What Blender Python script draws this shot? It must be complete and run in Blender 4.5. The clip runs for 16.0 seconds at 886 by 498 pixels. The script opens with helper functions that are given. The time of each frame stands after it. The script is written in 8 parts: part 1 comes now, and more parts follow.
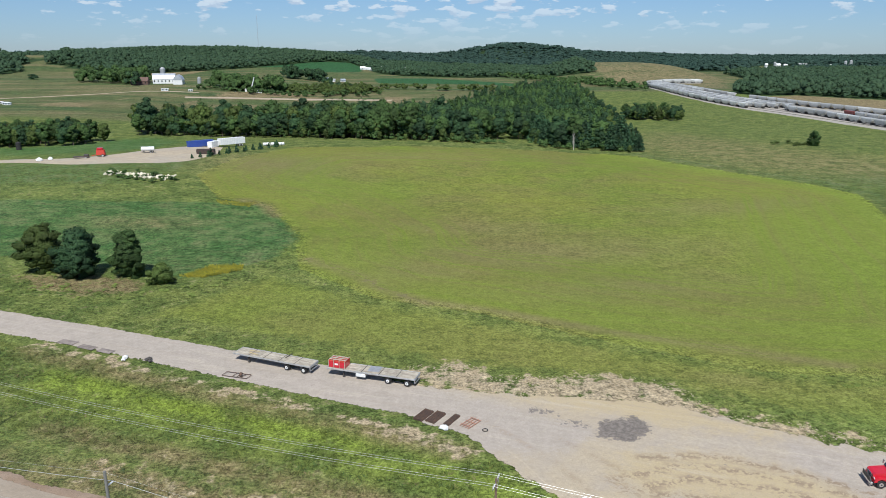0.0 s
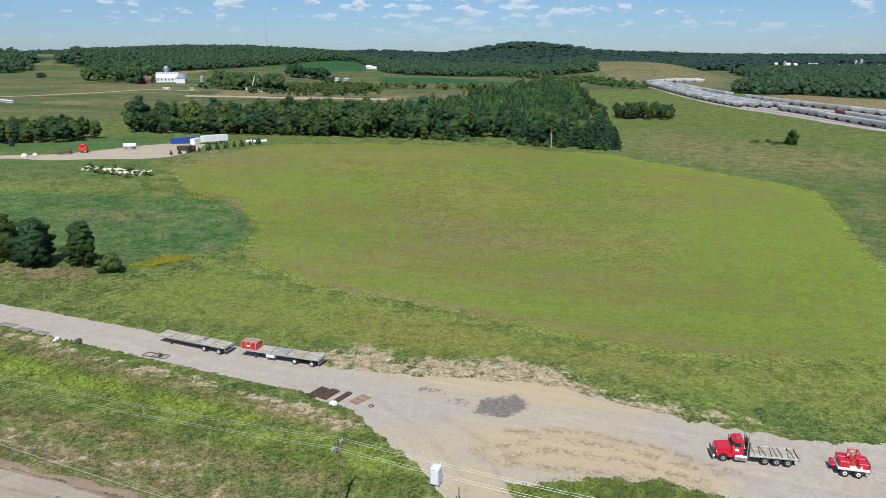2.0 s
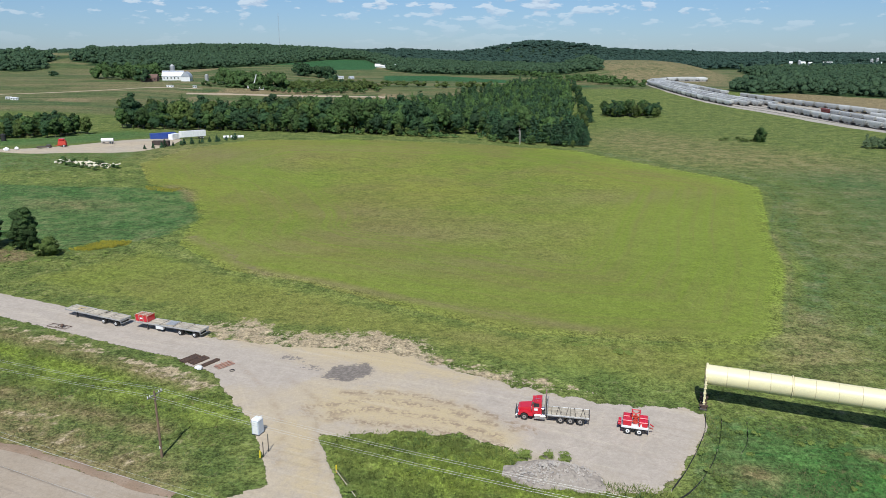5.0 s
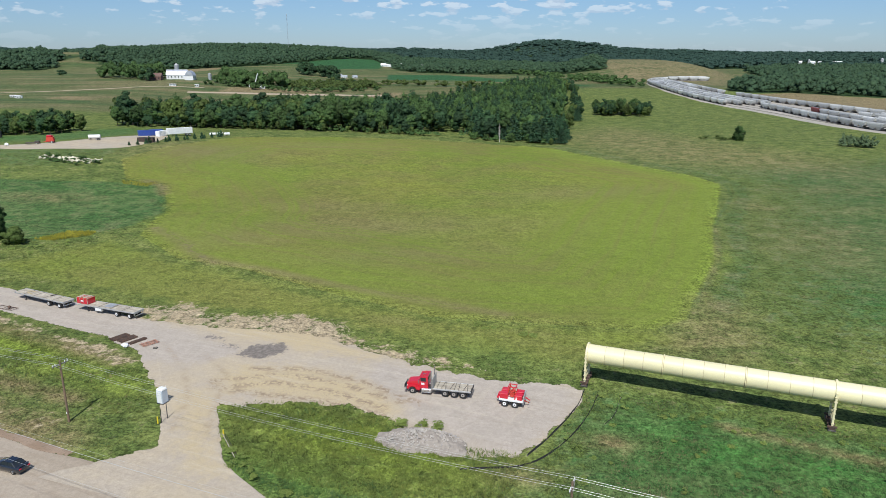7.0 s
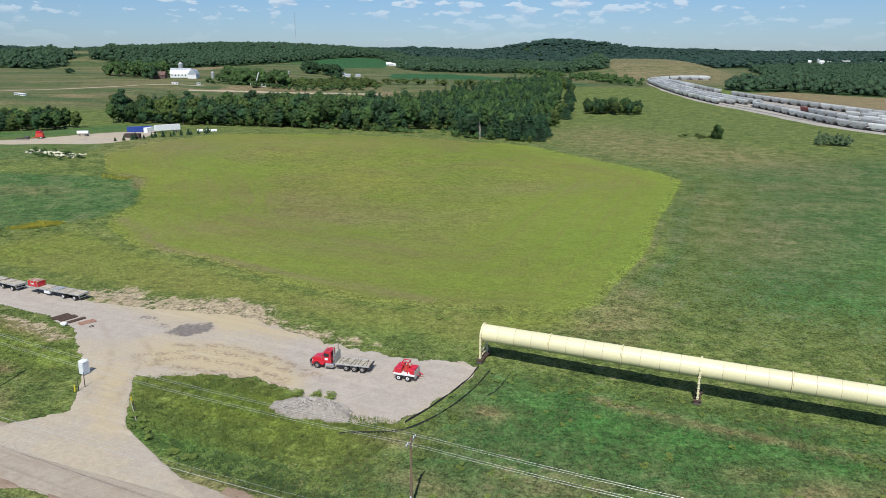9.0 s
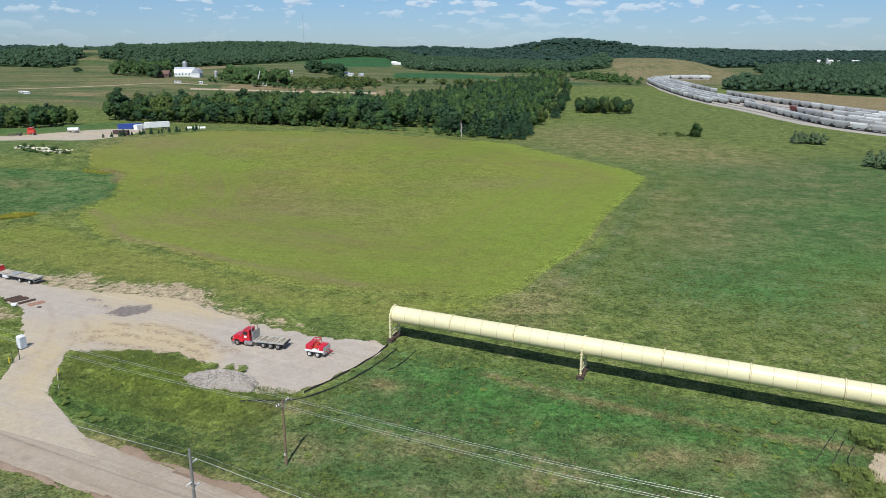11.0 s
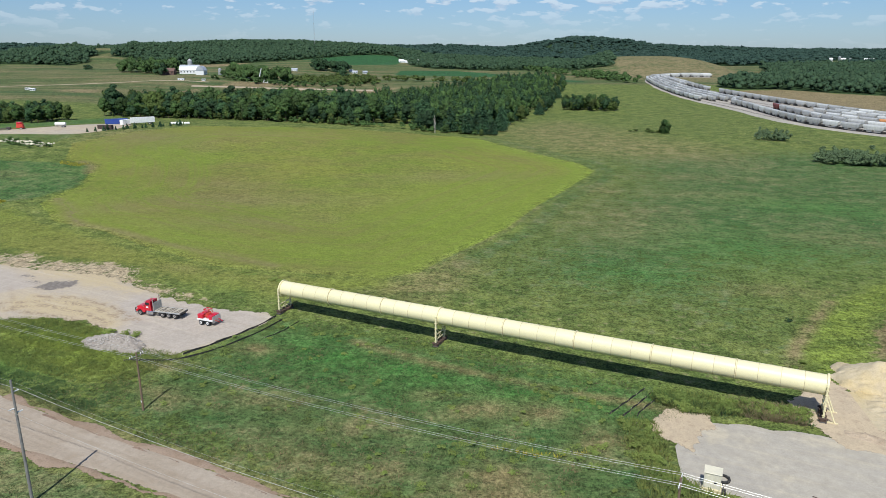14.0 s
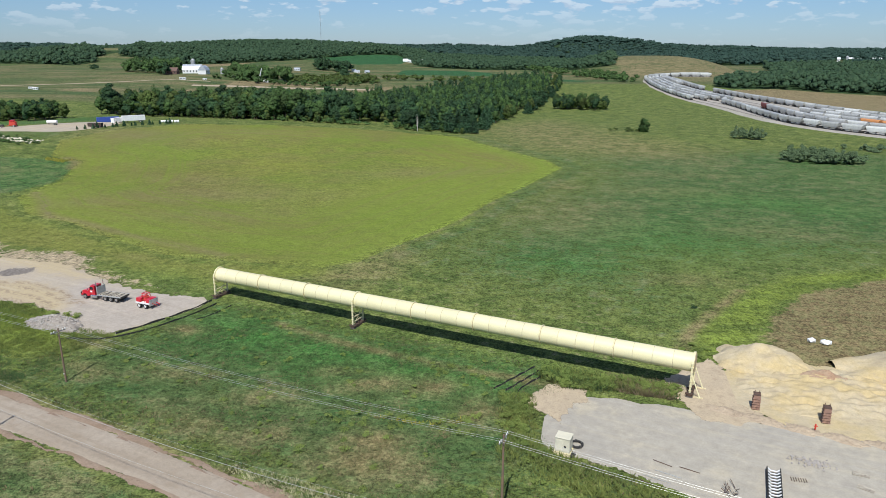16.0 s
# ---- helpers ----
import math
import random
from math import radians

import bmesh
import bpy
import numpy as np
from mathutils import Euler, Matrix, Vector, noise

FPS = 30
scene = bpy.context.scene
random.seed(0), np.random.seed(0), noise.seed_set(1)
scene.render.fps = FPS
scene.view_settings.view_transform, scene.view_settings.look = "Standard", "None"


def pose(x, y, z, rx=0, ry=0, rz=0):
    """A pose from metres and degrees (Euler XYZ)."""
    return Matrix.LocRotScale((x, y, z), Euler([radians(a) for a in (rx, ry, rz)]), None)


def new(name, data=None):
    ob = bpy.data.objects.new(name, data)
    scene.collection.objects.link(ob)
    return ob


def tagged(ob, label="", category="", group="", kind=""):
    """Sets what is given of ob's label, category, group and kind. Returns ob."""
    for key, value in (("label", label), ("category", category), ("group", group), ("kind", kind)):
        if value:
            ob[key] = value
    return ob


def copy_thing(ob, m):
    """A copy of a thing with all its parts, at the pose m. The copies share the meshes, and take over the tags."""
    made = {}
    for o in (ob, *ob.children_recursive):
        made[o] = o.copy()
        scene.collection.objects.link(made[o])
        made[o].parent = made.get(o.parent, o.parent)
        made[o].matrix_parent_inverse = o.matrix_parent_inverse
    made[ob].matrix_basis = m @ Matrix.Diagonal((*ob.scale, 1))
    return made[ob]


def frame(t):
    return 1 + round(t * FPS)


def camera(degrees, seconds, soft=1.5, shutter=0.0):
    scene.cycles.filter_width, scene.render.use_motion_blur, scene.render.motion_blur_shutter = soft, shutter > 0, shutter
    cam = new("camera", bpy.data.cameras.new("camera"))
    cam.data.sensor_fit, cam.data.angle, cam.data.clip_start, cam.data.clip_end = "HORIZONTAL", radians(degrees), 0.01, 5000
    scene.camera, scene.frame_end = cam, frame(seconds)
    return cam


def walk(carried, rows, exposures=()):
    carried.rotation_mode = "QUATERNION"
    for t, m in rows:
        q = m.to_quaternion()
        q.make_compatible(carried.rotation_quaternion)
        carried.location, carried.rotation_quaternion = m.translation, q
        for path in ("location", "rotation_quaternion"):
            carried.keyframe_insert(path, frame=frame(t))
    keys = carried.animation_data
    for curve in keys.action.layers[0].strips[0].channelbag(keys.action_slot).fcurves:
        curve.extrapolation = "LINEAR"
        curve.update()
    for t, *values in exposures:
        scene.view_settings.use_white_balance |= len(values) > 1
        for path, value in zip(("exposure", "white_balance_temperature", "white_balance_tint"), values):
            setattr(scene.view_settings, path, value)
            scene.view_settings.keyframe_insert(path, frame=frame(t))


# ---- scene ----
import itertools

cam = camera(64.1, 16.0, 0.85)
METRES, EYE, TILT, LEAN, TURN = 154.0, 49.2, -15.5, 0.0, 0.0
ROWS = [
    (0.0, 0.0, 0.0, 0.0, 0.0, 0.0, -0.0),
    (0.5, 0.029, -0.0102, -0.0025, 0.28, -0.01, -0.09),
    (1.0, 0.0583, -0.0208, -0.0051, 0.57, -0.02, -0.15),
    (1.5, 0.0873, -0.0312, -0.0077, 0.82, -0.05, -0.23),
    (2.0, 0.1162, -0.0416, -0.0104, 1.1, -0.07, -0.33),
    (2.5, 0.1454, -0.0519, -0.013, 1.38, -0.1, -0.41),
    (3.0, 0.1746, -0.0621, -0.0157, 1.67, -0.11, -0.48),
    (3.5, 0.2019, -0.0718, -0.0184, 1.94, -0.12, -0.55),
    (4.0, 0.2308, -0.0821, -0.0213, 2.21, -0.15, -0.62),
    (6.5, 0.378, -0.1343, -0.0362, 3.58, -0.23, -1.01),
    (7.0, 0.4075, -0.1444, -0.0391, 3.85, -0.25, -1.08),
    (7.5, 0.4368, -0.1548, -0.0422, 4.09, -0.25, -1.15),
    (8.0, 0.4665, -0.1653, -0.0451, 4.38, -0.29, -1.24),
    (8.5, 0.4961, -0.1757, -0.0479, 4.64, -0.33, -1.32),
    (9.0, 0.5257, -0.1863, -0.0509, 4.9, -0.34, -1.42),
    (11.5, 0.6734, -0.2395, -0.0647, 6.2, -0.46, -1.79),
    (12.0, 0.7025, -0.2497, -0.0675, 6.45, -0.51, -1.86),
    (12.5, 0.7316, -0.2599, -0.0701, 6.7, -0.54, -1.93),
    (13.0, 0.7612, -0.2697, -0.0726, 6.96, -0.57, -2.0),
    (13.5, 0.7907, -0.2792, -0.0749, 7.19, -0.58, -2.07),
    (14.0, 0.8204, -0.2886, -0.077, 7.43, -0.63, -2.13),
    (14.5, 0.8504, -0.298, -0.0792, 7.68, -0.65, -2.19),
    (15.0, 0.8807, -0.3073, -0.0814, 7.91, -0.66, -2.23),
    (15.5, 0.9111, -0.3166, -0.0834, 8.16, -0.67, -2.3),
    (16.0, 0.9415, -0.3255, -0.0856, 8.4, -0.7, -2.37),
]
walk(cam, [(t, pose(0, 0, EYE, TILT, LEAN, TURN) @ pose(METRES * x, METRES * y, METRES * z, 90 + pitch, roll, yaw)) for t, x, y, z, yaw, pitch, roll in ROWS],
     [(0.0, 0.2, 6000, 8), (16.0, 0.2, 6000, 8)])

# ---- light ----
SUN_HEIGHT, SUN_TURN = 54.0, 183.0
world = bpy.data.worlds.new("sky")
scene.world = world
world.use_nodes = True
wn, wl = world.node_tree.nodes, world.node_tree.links
wn.clear()


def node(nodes, kind, **values):
    made = nodes.new(kind)
    for key, value in values.items():
        made.inputs[key].default_value = value
    return made


sky = wn.new("ShaderNodeTexSky")
sky.sky_type, sky.sun_disc = "NISHITA", False
sky.sun_elevation, sky.sun_rotation = radians(SUN_HEIGHT), radians(SUN_TURN)
sky.altitude, sky.air_density, sky.dust_density, sky.ozone_density = 300, 1.0, 0.2, 2.0
# cumulus: noise over sky directions, flattened to fit the camera's view
geo = wn.new("ShaderNodeTexCoord")
split = wn.new("ShaderNodeSeparateXYZ")
wl.new(geo.outputs["Generated"], split.inputs[0])


def wmath(op, a, b):
    m = wn.new("ShaderNodeMath")
    m.operation = op
    for i, v in enumerate((a, b)):
        if isinstance(v, (int, float)):
            m.inputs[i].default_value = v
        else:
            wl.new(v, m.inputs[i])
    return m.outputs[0]


def wrange(value, a, b, c=0.0, d=1.0):
    r = wn.new("ShaderNodeMapRange")
    r.interpolation_type = "SMOOTHSTEP"
    wl.new(value, r.inputs["Value"])
    for key, v in zip(("From Min", "From Max", "To Min", "To Max"), (a, b, c, d)):
        r.inputs[key].default_value = v
    return r.outputs[0]


flat = wn.new("ShaderNodeCombineXYZ")
wl.new(wmath("MULTIPLY", split.outputs[0], 30.0), flat.inputs[0])
wl.new(wmath("MULTIPLY", split.outputs[1], 30.0), flat.inputs[1])
wl.new(wmath("MULTIPLY", split.outputs[2], 92.0), flat.inputs[2])
puff = node(wn, "ShaderNodeTexNoise", Scale=1.0, Detail=6.0, Roughness=0.52)
wl.new(flat.outputs[0], puff.inputs["Vector"])
above = wn.new("ShaderNodeVectorMath")
above.inputs[1].default_value = (0.0, 0.0, 0.42)
wl.new(flat.outputs[0], above.inputs[0])
puff_above = node(wn, "ShaderNodeTexNoise", Scale=1.0, Detail=6.0, Roughness=0.52)
wl.new(above.outputs[0], puff_above.inputs["Vector"])
bank = node(wn, "ShaderNodeTexNoise", Scale=0.16, Detail=2.0)
wl.new(flat.outputs[0], bank.inputs["Vector"])
body = wmath("ADD", puff.outputs[0], wmath("MULTIPLY", bank.outputs[0], 0.5))
cover = wmath("MULTIPLY", wrange(body, 0.805, 0.875), wrange(split.outputs[2], 0.010, 0.085, 0.1, 1.0))
hue = wn.new("ShaderNodeMixRGB")
hue.blend_type = "MULTIPLY"
hue.inputs[0].default_value = 1.0
low = wn.new("ShaderNodeMixRGB")
low.inputs[1].default_value, low.inputs[2].default_value = (0.57, 0.73, 1.04, 1), (0.64, 0.78, 1.02, 1)
wl.new(wrange(split.outputs[2], 0.0, 0.10), low.inputs[0])
wl.new(low.outputs[0], hue.inputs[2])
wl.new(sky.outputs[0], hue.inputs[1])
# flat grey undersides and bright tops
cloud = wn.new("ShaderNodeMixRGB")
cloud.inputs[1].default_value, cloud.inputs[2].default_value = (6.9, 7.3, 8.1, 1), (9.6, 9.8, 9.9, 1)
wl.new(wrange(wmath("SUBTRACT", puff.outputs[0], puff_above.outputs[0]), -0.05, 0.07), cloud.inputs[0])
tint = wn.new("ShaderNodeMixRGB")
wl.new(cloud.outputs[0], tint.inputs[2])
wl.new(hue.outputs[0], tint.inputs[1])
wl.new(wmath("MULTIPLY", cover, 0.75), tint.inputs[0])
shine = node(wn, "ShaderNodeBackground", Strength=0.075)
wl.new(tint.outputs[0], shine.inputs[0])
out = wn.new("ShaderNodeOutputWorld")
wl.new(shine.outputs[0], out.inputs[0])

lamp = bpy.data.lights.new("sun", "SUN")
lamp.energy, lamp.angle, lamp.color = 4.4, radians(0.53), (1.0, 0.95, 0.87)
sun = new("sun", lamp)
az = radians(SUN_TURN)
toward = Vector((math.sin(az) * math.cos(radians(SUN_HEIGHT)), math.cos(az) * math.cos(radians(SUN_HEIGHT)), math.sin(radians(SUN_HEIGHT))))
sun.rotation_euler = toward.to_track_quat("Z", "Y").to_euler()
sun.location = (0, -60, 150)

# ---- materials ----


def link_math(nodes, links, op, a, b=0.0):
    m = nodes.new("ShaderNodeMath")
    m.operation = op
    for i, v in enumerate((a, b)):
        if isinstance(v, (int, float)):
            m.inputs[i].default_value = v
        else:
            links.new(v, m.inputs[i])
    return m.outputs[0]


def ramp(nodes, links, value, a, b, smooth=True):
    r = nodes.new("ShaderNodeMapRange")
    r.interpolation_type = "SMOOTHSTEP" if smooth else "LINEAR"
    links.new(value, r.inputs["Value"])
    r.inputs["From Min"].default_value, r.inputs["From Max"].default_value = a, b
    return r.outputs[0]


def blend(nodes, links, fac, a, b, how="MIX"):
    m = nodes.new("ShaderNodeMixRGB")
    m.blend_type = how
    for slot, v in zip(m.inputs, (fac, a, b)):
        if isinstance(v, (int, float)):
            slot.default_value = v
        elif isinstance(v, tuple):
            slot.default_value = (*v[:3], 1)
        else:
            links.new(v, slot)
    return m.outputs[0]


def noise_of(nodes, links, vector, scale, detail=4.0, rough=0.55, warp=0.0):
    n = node(nodes, "ShaderNodeTexNoise", Scale=scale, Detail=detail, Roughness=rough, Distortion=warp)
    if vector is not None:
        links.new(vector, n.inputs["Vector"])
    return n.outputs[0]


def material(name):
    m = bpy.data.materials.new(name)
    m.use_nodes = True
    nodes, links = m.node_tree.nodes, m.node_tree.links
    shader = nodes["Principled BSDF"]
    co = nodes.new("ShaderNodeTexCoord")
    return m, nodes, links, shader, co


def surface(name, a, b, scale=3.0, fine=40.0, rough=0.7, metal=0.0, bump=0.2, c=None, spread=0.1, coat=0.0):
    """A surface that varies from colour a to b in blotches of 1/scale metres, with a fine grain, and worn or dirty spots of colour c."""
    m, nodes, links, shader, co = material(name)
    v = co.outputs["Object"]
    big = noise_of(nodes, links, v, scale, 5)
    small = noise_of(nodes, links, v, fine, 3)
    col = blend(nodes, links, ramp(nodes, links, big, 0.35, 0.65), a, b)
    if c:
        spots = noise_of(nodes, links, v, scale * 2.3, 6, 0.7)
        col = blend(nodes, links, ramp(nodes, links, spots, 0.58, 0.66), col, c)
    info = nodes.new("ShaderNodeObjectInfo")
    lightness = link_math(nodes, links, "ADD", link_math(nodes, links, "MULTIPLY", small, 0.35), 0.825)
    lightness = link_math(nodes, links, "ADD", lightness, link_math(nodes, links, "MULTIPLY", link_math(nodes, links, "SUBTRACT", info.outputs["Random"], 0.5), spread))
    grey = nodes.new("ShaderNodeCombineXYZ")
    for i in range(3):
        links.new(lightness, grey.inputs[i])
    col = blend(nodes, links, 1.0, col, grey.outputs[0], "MULTIPLY")
    links.new(col, shader.inputs["Base Color"])
    shader.inputs["Roughness"].default_value = rough
    shader.inputs["Metallic"].default_value = metal
    shader.inputs["Coat Weight"].default_value = coat
    if bump:
        b_node = node(nodes, "ShaderNodeBump", Strength=bump, Distance=0.02)
        links.new(small, b_node.inputs["Height"])
        links.new(b_node.outputs[0], shader.inputs["Normal"])
    return m


def patches(nodes, links, col, p, strong=1.0):
    """Fresh emerald, dry tan and bright olive cover, as the land's tints say, broken up by clumps."""
    tint = nodes.new("ShaderNodeAttribute")
    tint.attribute_name = "tints"
    ch = nodes.new("ShaderNodeSeparateColor")
    links.new(tint.outputs["Color"], ch.inputs[0])
    clump = link_math(nodes, links, "ADD", link_math(nodes, links, "MULTIPLY", noise_of(nodes, links, p, 0.16, 5, 0.65), 0.65), link_math(nodes, links, "MULTIPLY", noise_of(nodes, links, p, 0.9, 4, 0.65), 0.35))
    clump = ramp(nodes, links, clump, 0.36, 0.62)
    mown = link_math(nodes, links, "MULTIPLY", ramp(nodes, links, tint.outputs["Alpha"], 0.0, 0.03), 0.8)
    for k, tone in ((0, EMERALD), (2, OLIVE), (1, TAN)):
        f = link_math(nodes, links, "MULTIPLY", ch.outputs[k], link_math(nodes, links, "ADD", link_math(nodes, links, "MULTIPLY", clump, 1.1), 0.35))
        f = link_math(nodes, links, "ADD", link_math(nodes, links, "MULTIPLY", f, link_math(nodes, links, "SUBTRACT", 1.0, mown)), link_math(nodes, links, "MULTIPLY", link_math(nodes, links, "MULTIPLY", ch.outputs[k], 0.85), mown))
        f.node.use_clamp = True
        col = blend(nodes, links, link_math(nodes, links, "MULTIPLY", f, strong), col, tone)
    return col, tint.outputs["Alpha"]


EMERALD, TAN, OLIVE = (0.050, 0.150, 0.030), (0.200, 0.168, 0.078), (0.172, 0.225, 0.036)


def foliage(name, a, b, glow=0.35, upward=False, calm=0.0):
    """Leaves: colour from a to b leaf by leaf and tree by tree, lit through from behind."""
    m, nodes, links, shader, co = material(name)
    geo = nodes.new("ShaderNodeNewGeometry")
    info = nodes.new("ShaderNodeObjectInfo")
    col = blend(nodes, links, geo.outputs["Random Per Island"], a, b)
    tree = ramp(nodes, links, noise_of(nodes, links, geo.outputs["Position"], 0.16, 3, 0.6), 0.32, 0.68)
    shade = link_math(nodes, links, "ADD", link_math(nodes, links, "MULTIPLY", info.outputs["Random"], 0.45), link_math(nodes, links, "MULTIPLY", tree, 0.9))
    calm = 0.55 if upward else calm
    shade = link_math(nodes, links, "ADD", link_math(nodes, links, "MULTIPLY", shade, 1.0 - calm), 0.78 * calm)
    grey = nodes.new("ShaderNodeCombineXYZ")
    for i, k in enumerate((0.50, 0.48, 0.54)):
        links.new(link_math(nodes, links, "ADD", link_math(nodes, links, "MULTIPLY", shade, 1.0 - k + 0.1), k - 0.05), grey.inputs[i])
    col = blend(nodes, links, 1.0, col, grey.outputs[0], "MULTIPLY")
    if upward:
        col, _ = patches(nodes, links, col, geo.outputs["Position"], 0.75)
        # swaths that follow the lane
        rows = noise_of(nodes, links, drawn_out(nodes, links, geo.outputs["Position"], 21, (0.03, 0.42, 0.1)), 1.0, 4, 0.6)
        swath = nodes.new("ShaderNodeCombineXYZ")
        for i, k in enumerate((0.34, 0.26, 0.22)):
            links.new(link_math(nodes, links, "ADD", link_math(nodes, links, "MULTIPLY", ramp(nodes, links, rows, 0.34, 0.66), k), 1.0 - k / 2), swath.inputs[i])
        col = blend(nodes, links, 1.0, col, swath.outputs[0], "MULTIPLY")
    links.new(col, shader.inputs["Base Color"])
    shader.inputs["Roughness"].default_value = 0.75
    shader.inputs["Specular IOR Level"].default_value = 0.2
    back = nodes.new("ShaderNodeBsdfTranslucent")
    links.new(col, back.inputs[0])
    if upward:
        # limp grass: lit much like the ground that it covers
        turn = nodes.new("ShaderNodeVectorMath")
        turn.operation = "MULTIPLY_ADD"
        links.new(geo.outputs["Normal"], turn.inputs[0])
        turn.inputs[1].default_value, turn.inputs[2].default_value = (0.28, 0.28, 0.2), (0, 0, 0.9)
        unit = nodes.new("ShaderNodeVectorMath")
        unit.operation = "NORMALIZE"
        links.new(turn.outputs[0], unit.inputs[0])
        links.new(unit.outputs[0], shader.inputs["Normal"])
    mix = nodes.new("ShaderNodeMixShader")
    mix.inputs[0].default_value = glow
    links.new(shader.outputs[0], mix.inputs[1])
    links.new(back.outputs[0], mix.inputs[2])
    links.new(mix.outputs[0], nodes["Material Output"].inputs[0])
    return m


def drawn_out(nodes, links, p, turn, scale):
    """Places turned about the vertical and then drawn out along one axis."""
    t = nodes.new("ShaderNodeMapping")
    t.inputs["Rotation"].default_value = (0, 0, radians(turn))
    links.new(p, t.inputs["Vector"])
    s = nodes.new("ShaderNodeMapping")
    s.inputs["Scale"].default_value = scale
    links.new(t.outputs[0], s.inputs["Vector"])
    return s.outputs[0]


def ground_material():
    m, nodes, links, shader, co = material("ground_cover")
    geo = nodes.new("ShaderNodeNewGeometry")
    p = geo.outputs["Position"]
    cover = nodes.new("ShaderNodeAttribute")
    cover.attribute_name = "cover"
    sep = nodes.new("ShaderNodeSeparateColor")
    links.new(cover.outputs["Color"], sep.inputs[0])
    extra = nodes.new("ShaderNodeAttribute")
    extra.attribute_name = "cover_far"
    sep2 = nodes.new("ShaderNodeSeparateColor")
    links.new(extra.outputs["Color"], sep2.inputs[0])
    n100, n30, n8, n2, n05 = (noise_of(nodes, links, p, s, d, r) for s, d, r in ((0.012, 5, 0.55), (0.045, 5, 0.6), (0.16, 5, 0.6), (0.55, 4, 0.6), (2.6, 3, 0.6)))
    streak = noise_of(nodes, links, drawn_out(nodes, links, p, 16, (0.09, 0.30, 0.2)), 1.0, 5, 0.65)
    wisps = noise_of(nodes, links, drawn_out(nodes, links, p, -12, (0.22, 0.75, 0.2)), 1.0, 5, 0.65)

    def edged(value, wobble=0.5):
        w = link_math(nodes, links, "MULTIPLY", link_math(nodes, links, "SUBTRACT", n2, 0.5), wobble)
        w2 = link_math(nodes, links, "MULTIPLY", link_math(nodes, links, "SUBTRACT", n8, 0.5), wobble)
        s = link_math(nodes, links, "ADD", value, link_math(nodes, links, "ADD", w, w2))
        return ramp(nodes, links, s, 0.38, 0.62)

    rough = blend(nodes, links, ramp(nodes, links, n8, 0.38, 0.62), ROUGH_A, ROUGH_B)
    rough = blend(nodes, links, ramp(nodes, links, n2, 0.56, 0.72), rough, ROUGH_C)
    field = blend(nodes, links, ramp(nodes, links, n100, 0.42, 0.6), FIELD_A, FIELD_B)
    field = blend(nodes, links, link_math(nodes, links, "MULTIPLY", ramp(nodes, links, n30, 0.40, 0.72), 0.55), field, FIELD_C)
    field = blend(nodes, links, link_math(nodes, links, "MULTIPLY", ramp(nodes, links, streak, 0.45, 0.75), 0.3), field, FIELD_C)
    field = blend(nodes, links, link_math(nodes, links, "MULTIPLY", ramp(nodes, links, noise_of(nodes, links, p, 0.008, 3), 0.48, 0.62), 0.5), field, FIELD_C)
    lush = blend(nodes, links, ramp(nodes, links, n30, 0.4, 0.6), LUSH_A, LUSH_B)
    lush = blend(nodes, links, link_math(nodes, links, "MULTIPLY", ramp(nodes, links, n8, 0.44, 0.68), 0.75), lush, LUSH_C)
    lush = blend(nodes, links, link_math(nodes, links, "MULTIPLY", ramp(nodes, links, streak, 0.50, 0.7), 0.45), lush, LUSH_C)
    lush = blend(nodes, links, link_math(nodes, links, "MULTIPLY", ramp(nodes, links, wisps, 0.49, 0.39), 0.8), lush, LUSH_D)
    soil = blend(nodes, links, ramp(nodes, links, n8, 0.35, 0.65), SOIL_A, SOIL_B)
    dry = blend(nodes, links, ramp(nodes, links, n2, 0.35, 0.65), DRY_A, DRY_B)
    col = blend(nodes, links, edged(sep.outputs[0], 0.35), rough, field)
    col = blend(nodes, links, edged(sep.outputs[1], 0.8), col, lush)
    col, mow = patches(nodes, links, col, p)
    # mowing rounds that follow the edge of the hay field
    rounds = nodes.new("ShaderNodeCombineXYZ")
    links.new(link_math(nodes, links, "MULTIPLY", mow, 34.0), rounds.inputs[0])
    links.new(noise_of(nodes, links, p, 0.012, 2), rounds.inputs[1])
    lines = noise_of(nodes, links, rounds.outputs[0], 1.0, 4, 0.7)
    in_field = link_math(nodes, links, "MULTIPLY", ramp(nodes, links, mow, 0.01, 0.04), ramp(nodes, links, mow, 0.60, 0.40))
    col = blend(nodes, links, link_math(nodes, links, "MULTIPLY", link_math(nodes, links, "MULTIPLY", ramp(nodes, links, lines, 0.5, 0.66), in_field), 0.36), col, FIELD_C)
    col = blend(nodes, links, link_math(nodes, links, "MULTIPLY", link_math(nodes, links, "MULTIPLY", ramp(nodes, links, lines, 0.48, 0.36), in_field), 0.8), col, FIELD_D)
    col = blend(nodes, links, edged(cover.outputs["Alpha"], 1.1), col, dry)
    far_field = blend(nodes, links, ramp(nodes, links, n100, 0.44, 0.56), FAR_A, FAR_B)
    plots = noise_of(nodes, links, drawn_out(nodes, links, p, -6, (0.006, 0.034, 0.1)), 1.0, 3, 0.6)
    far_field = blend(nodes, links, link_math(nodes, links, "MULTIPLY", ramp(nodes, links, plots, 0.52, 0.58), 0.75), far_field, FAR_C)
    far_field = blend(nodes, links, link_math(nodes, links, "MULTIPLY", ramp(nodes, links, plots, 0.44, 0.39), 0.8), far_field, FAR_D)
    col = blend(nodes, links, edged(sep2.outputs[0], 0.3), col, far_field)
    col = blend(nodes, links, edged(sep2.outputs[1], 0.2), col, CROP)
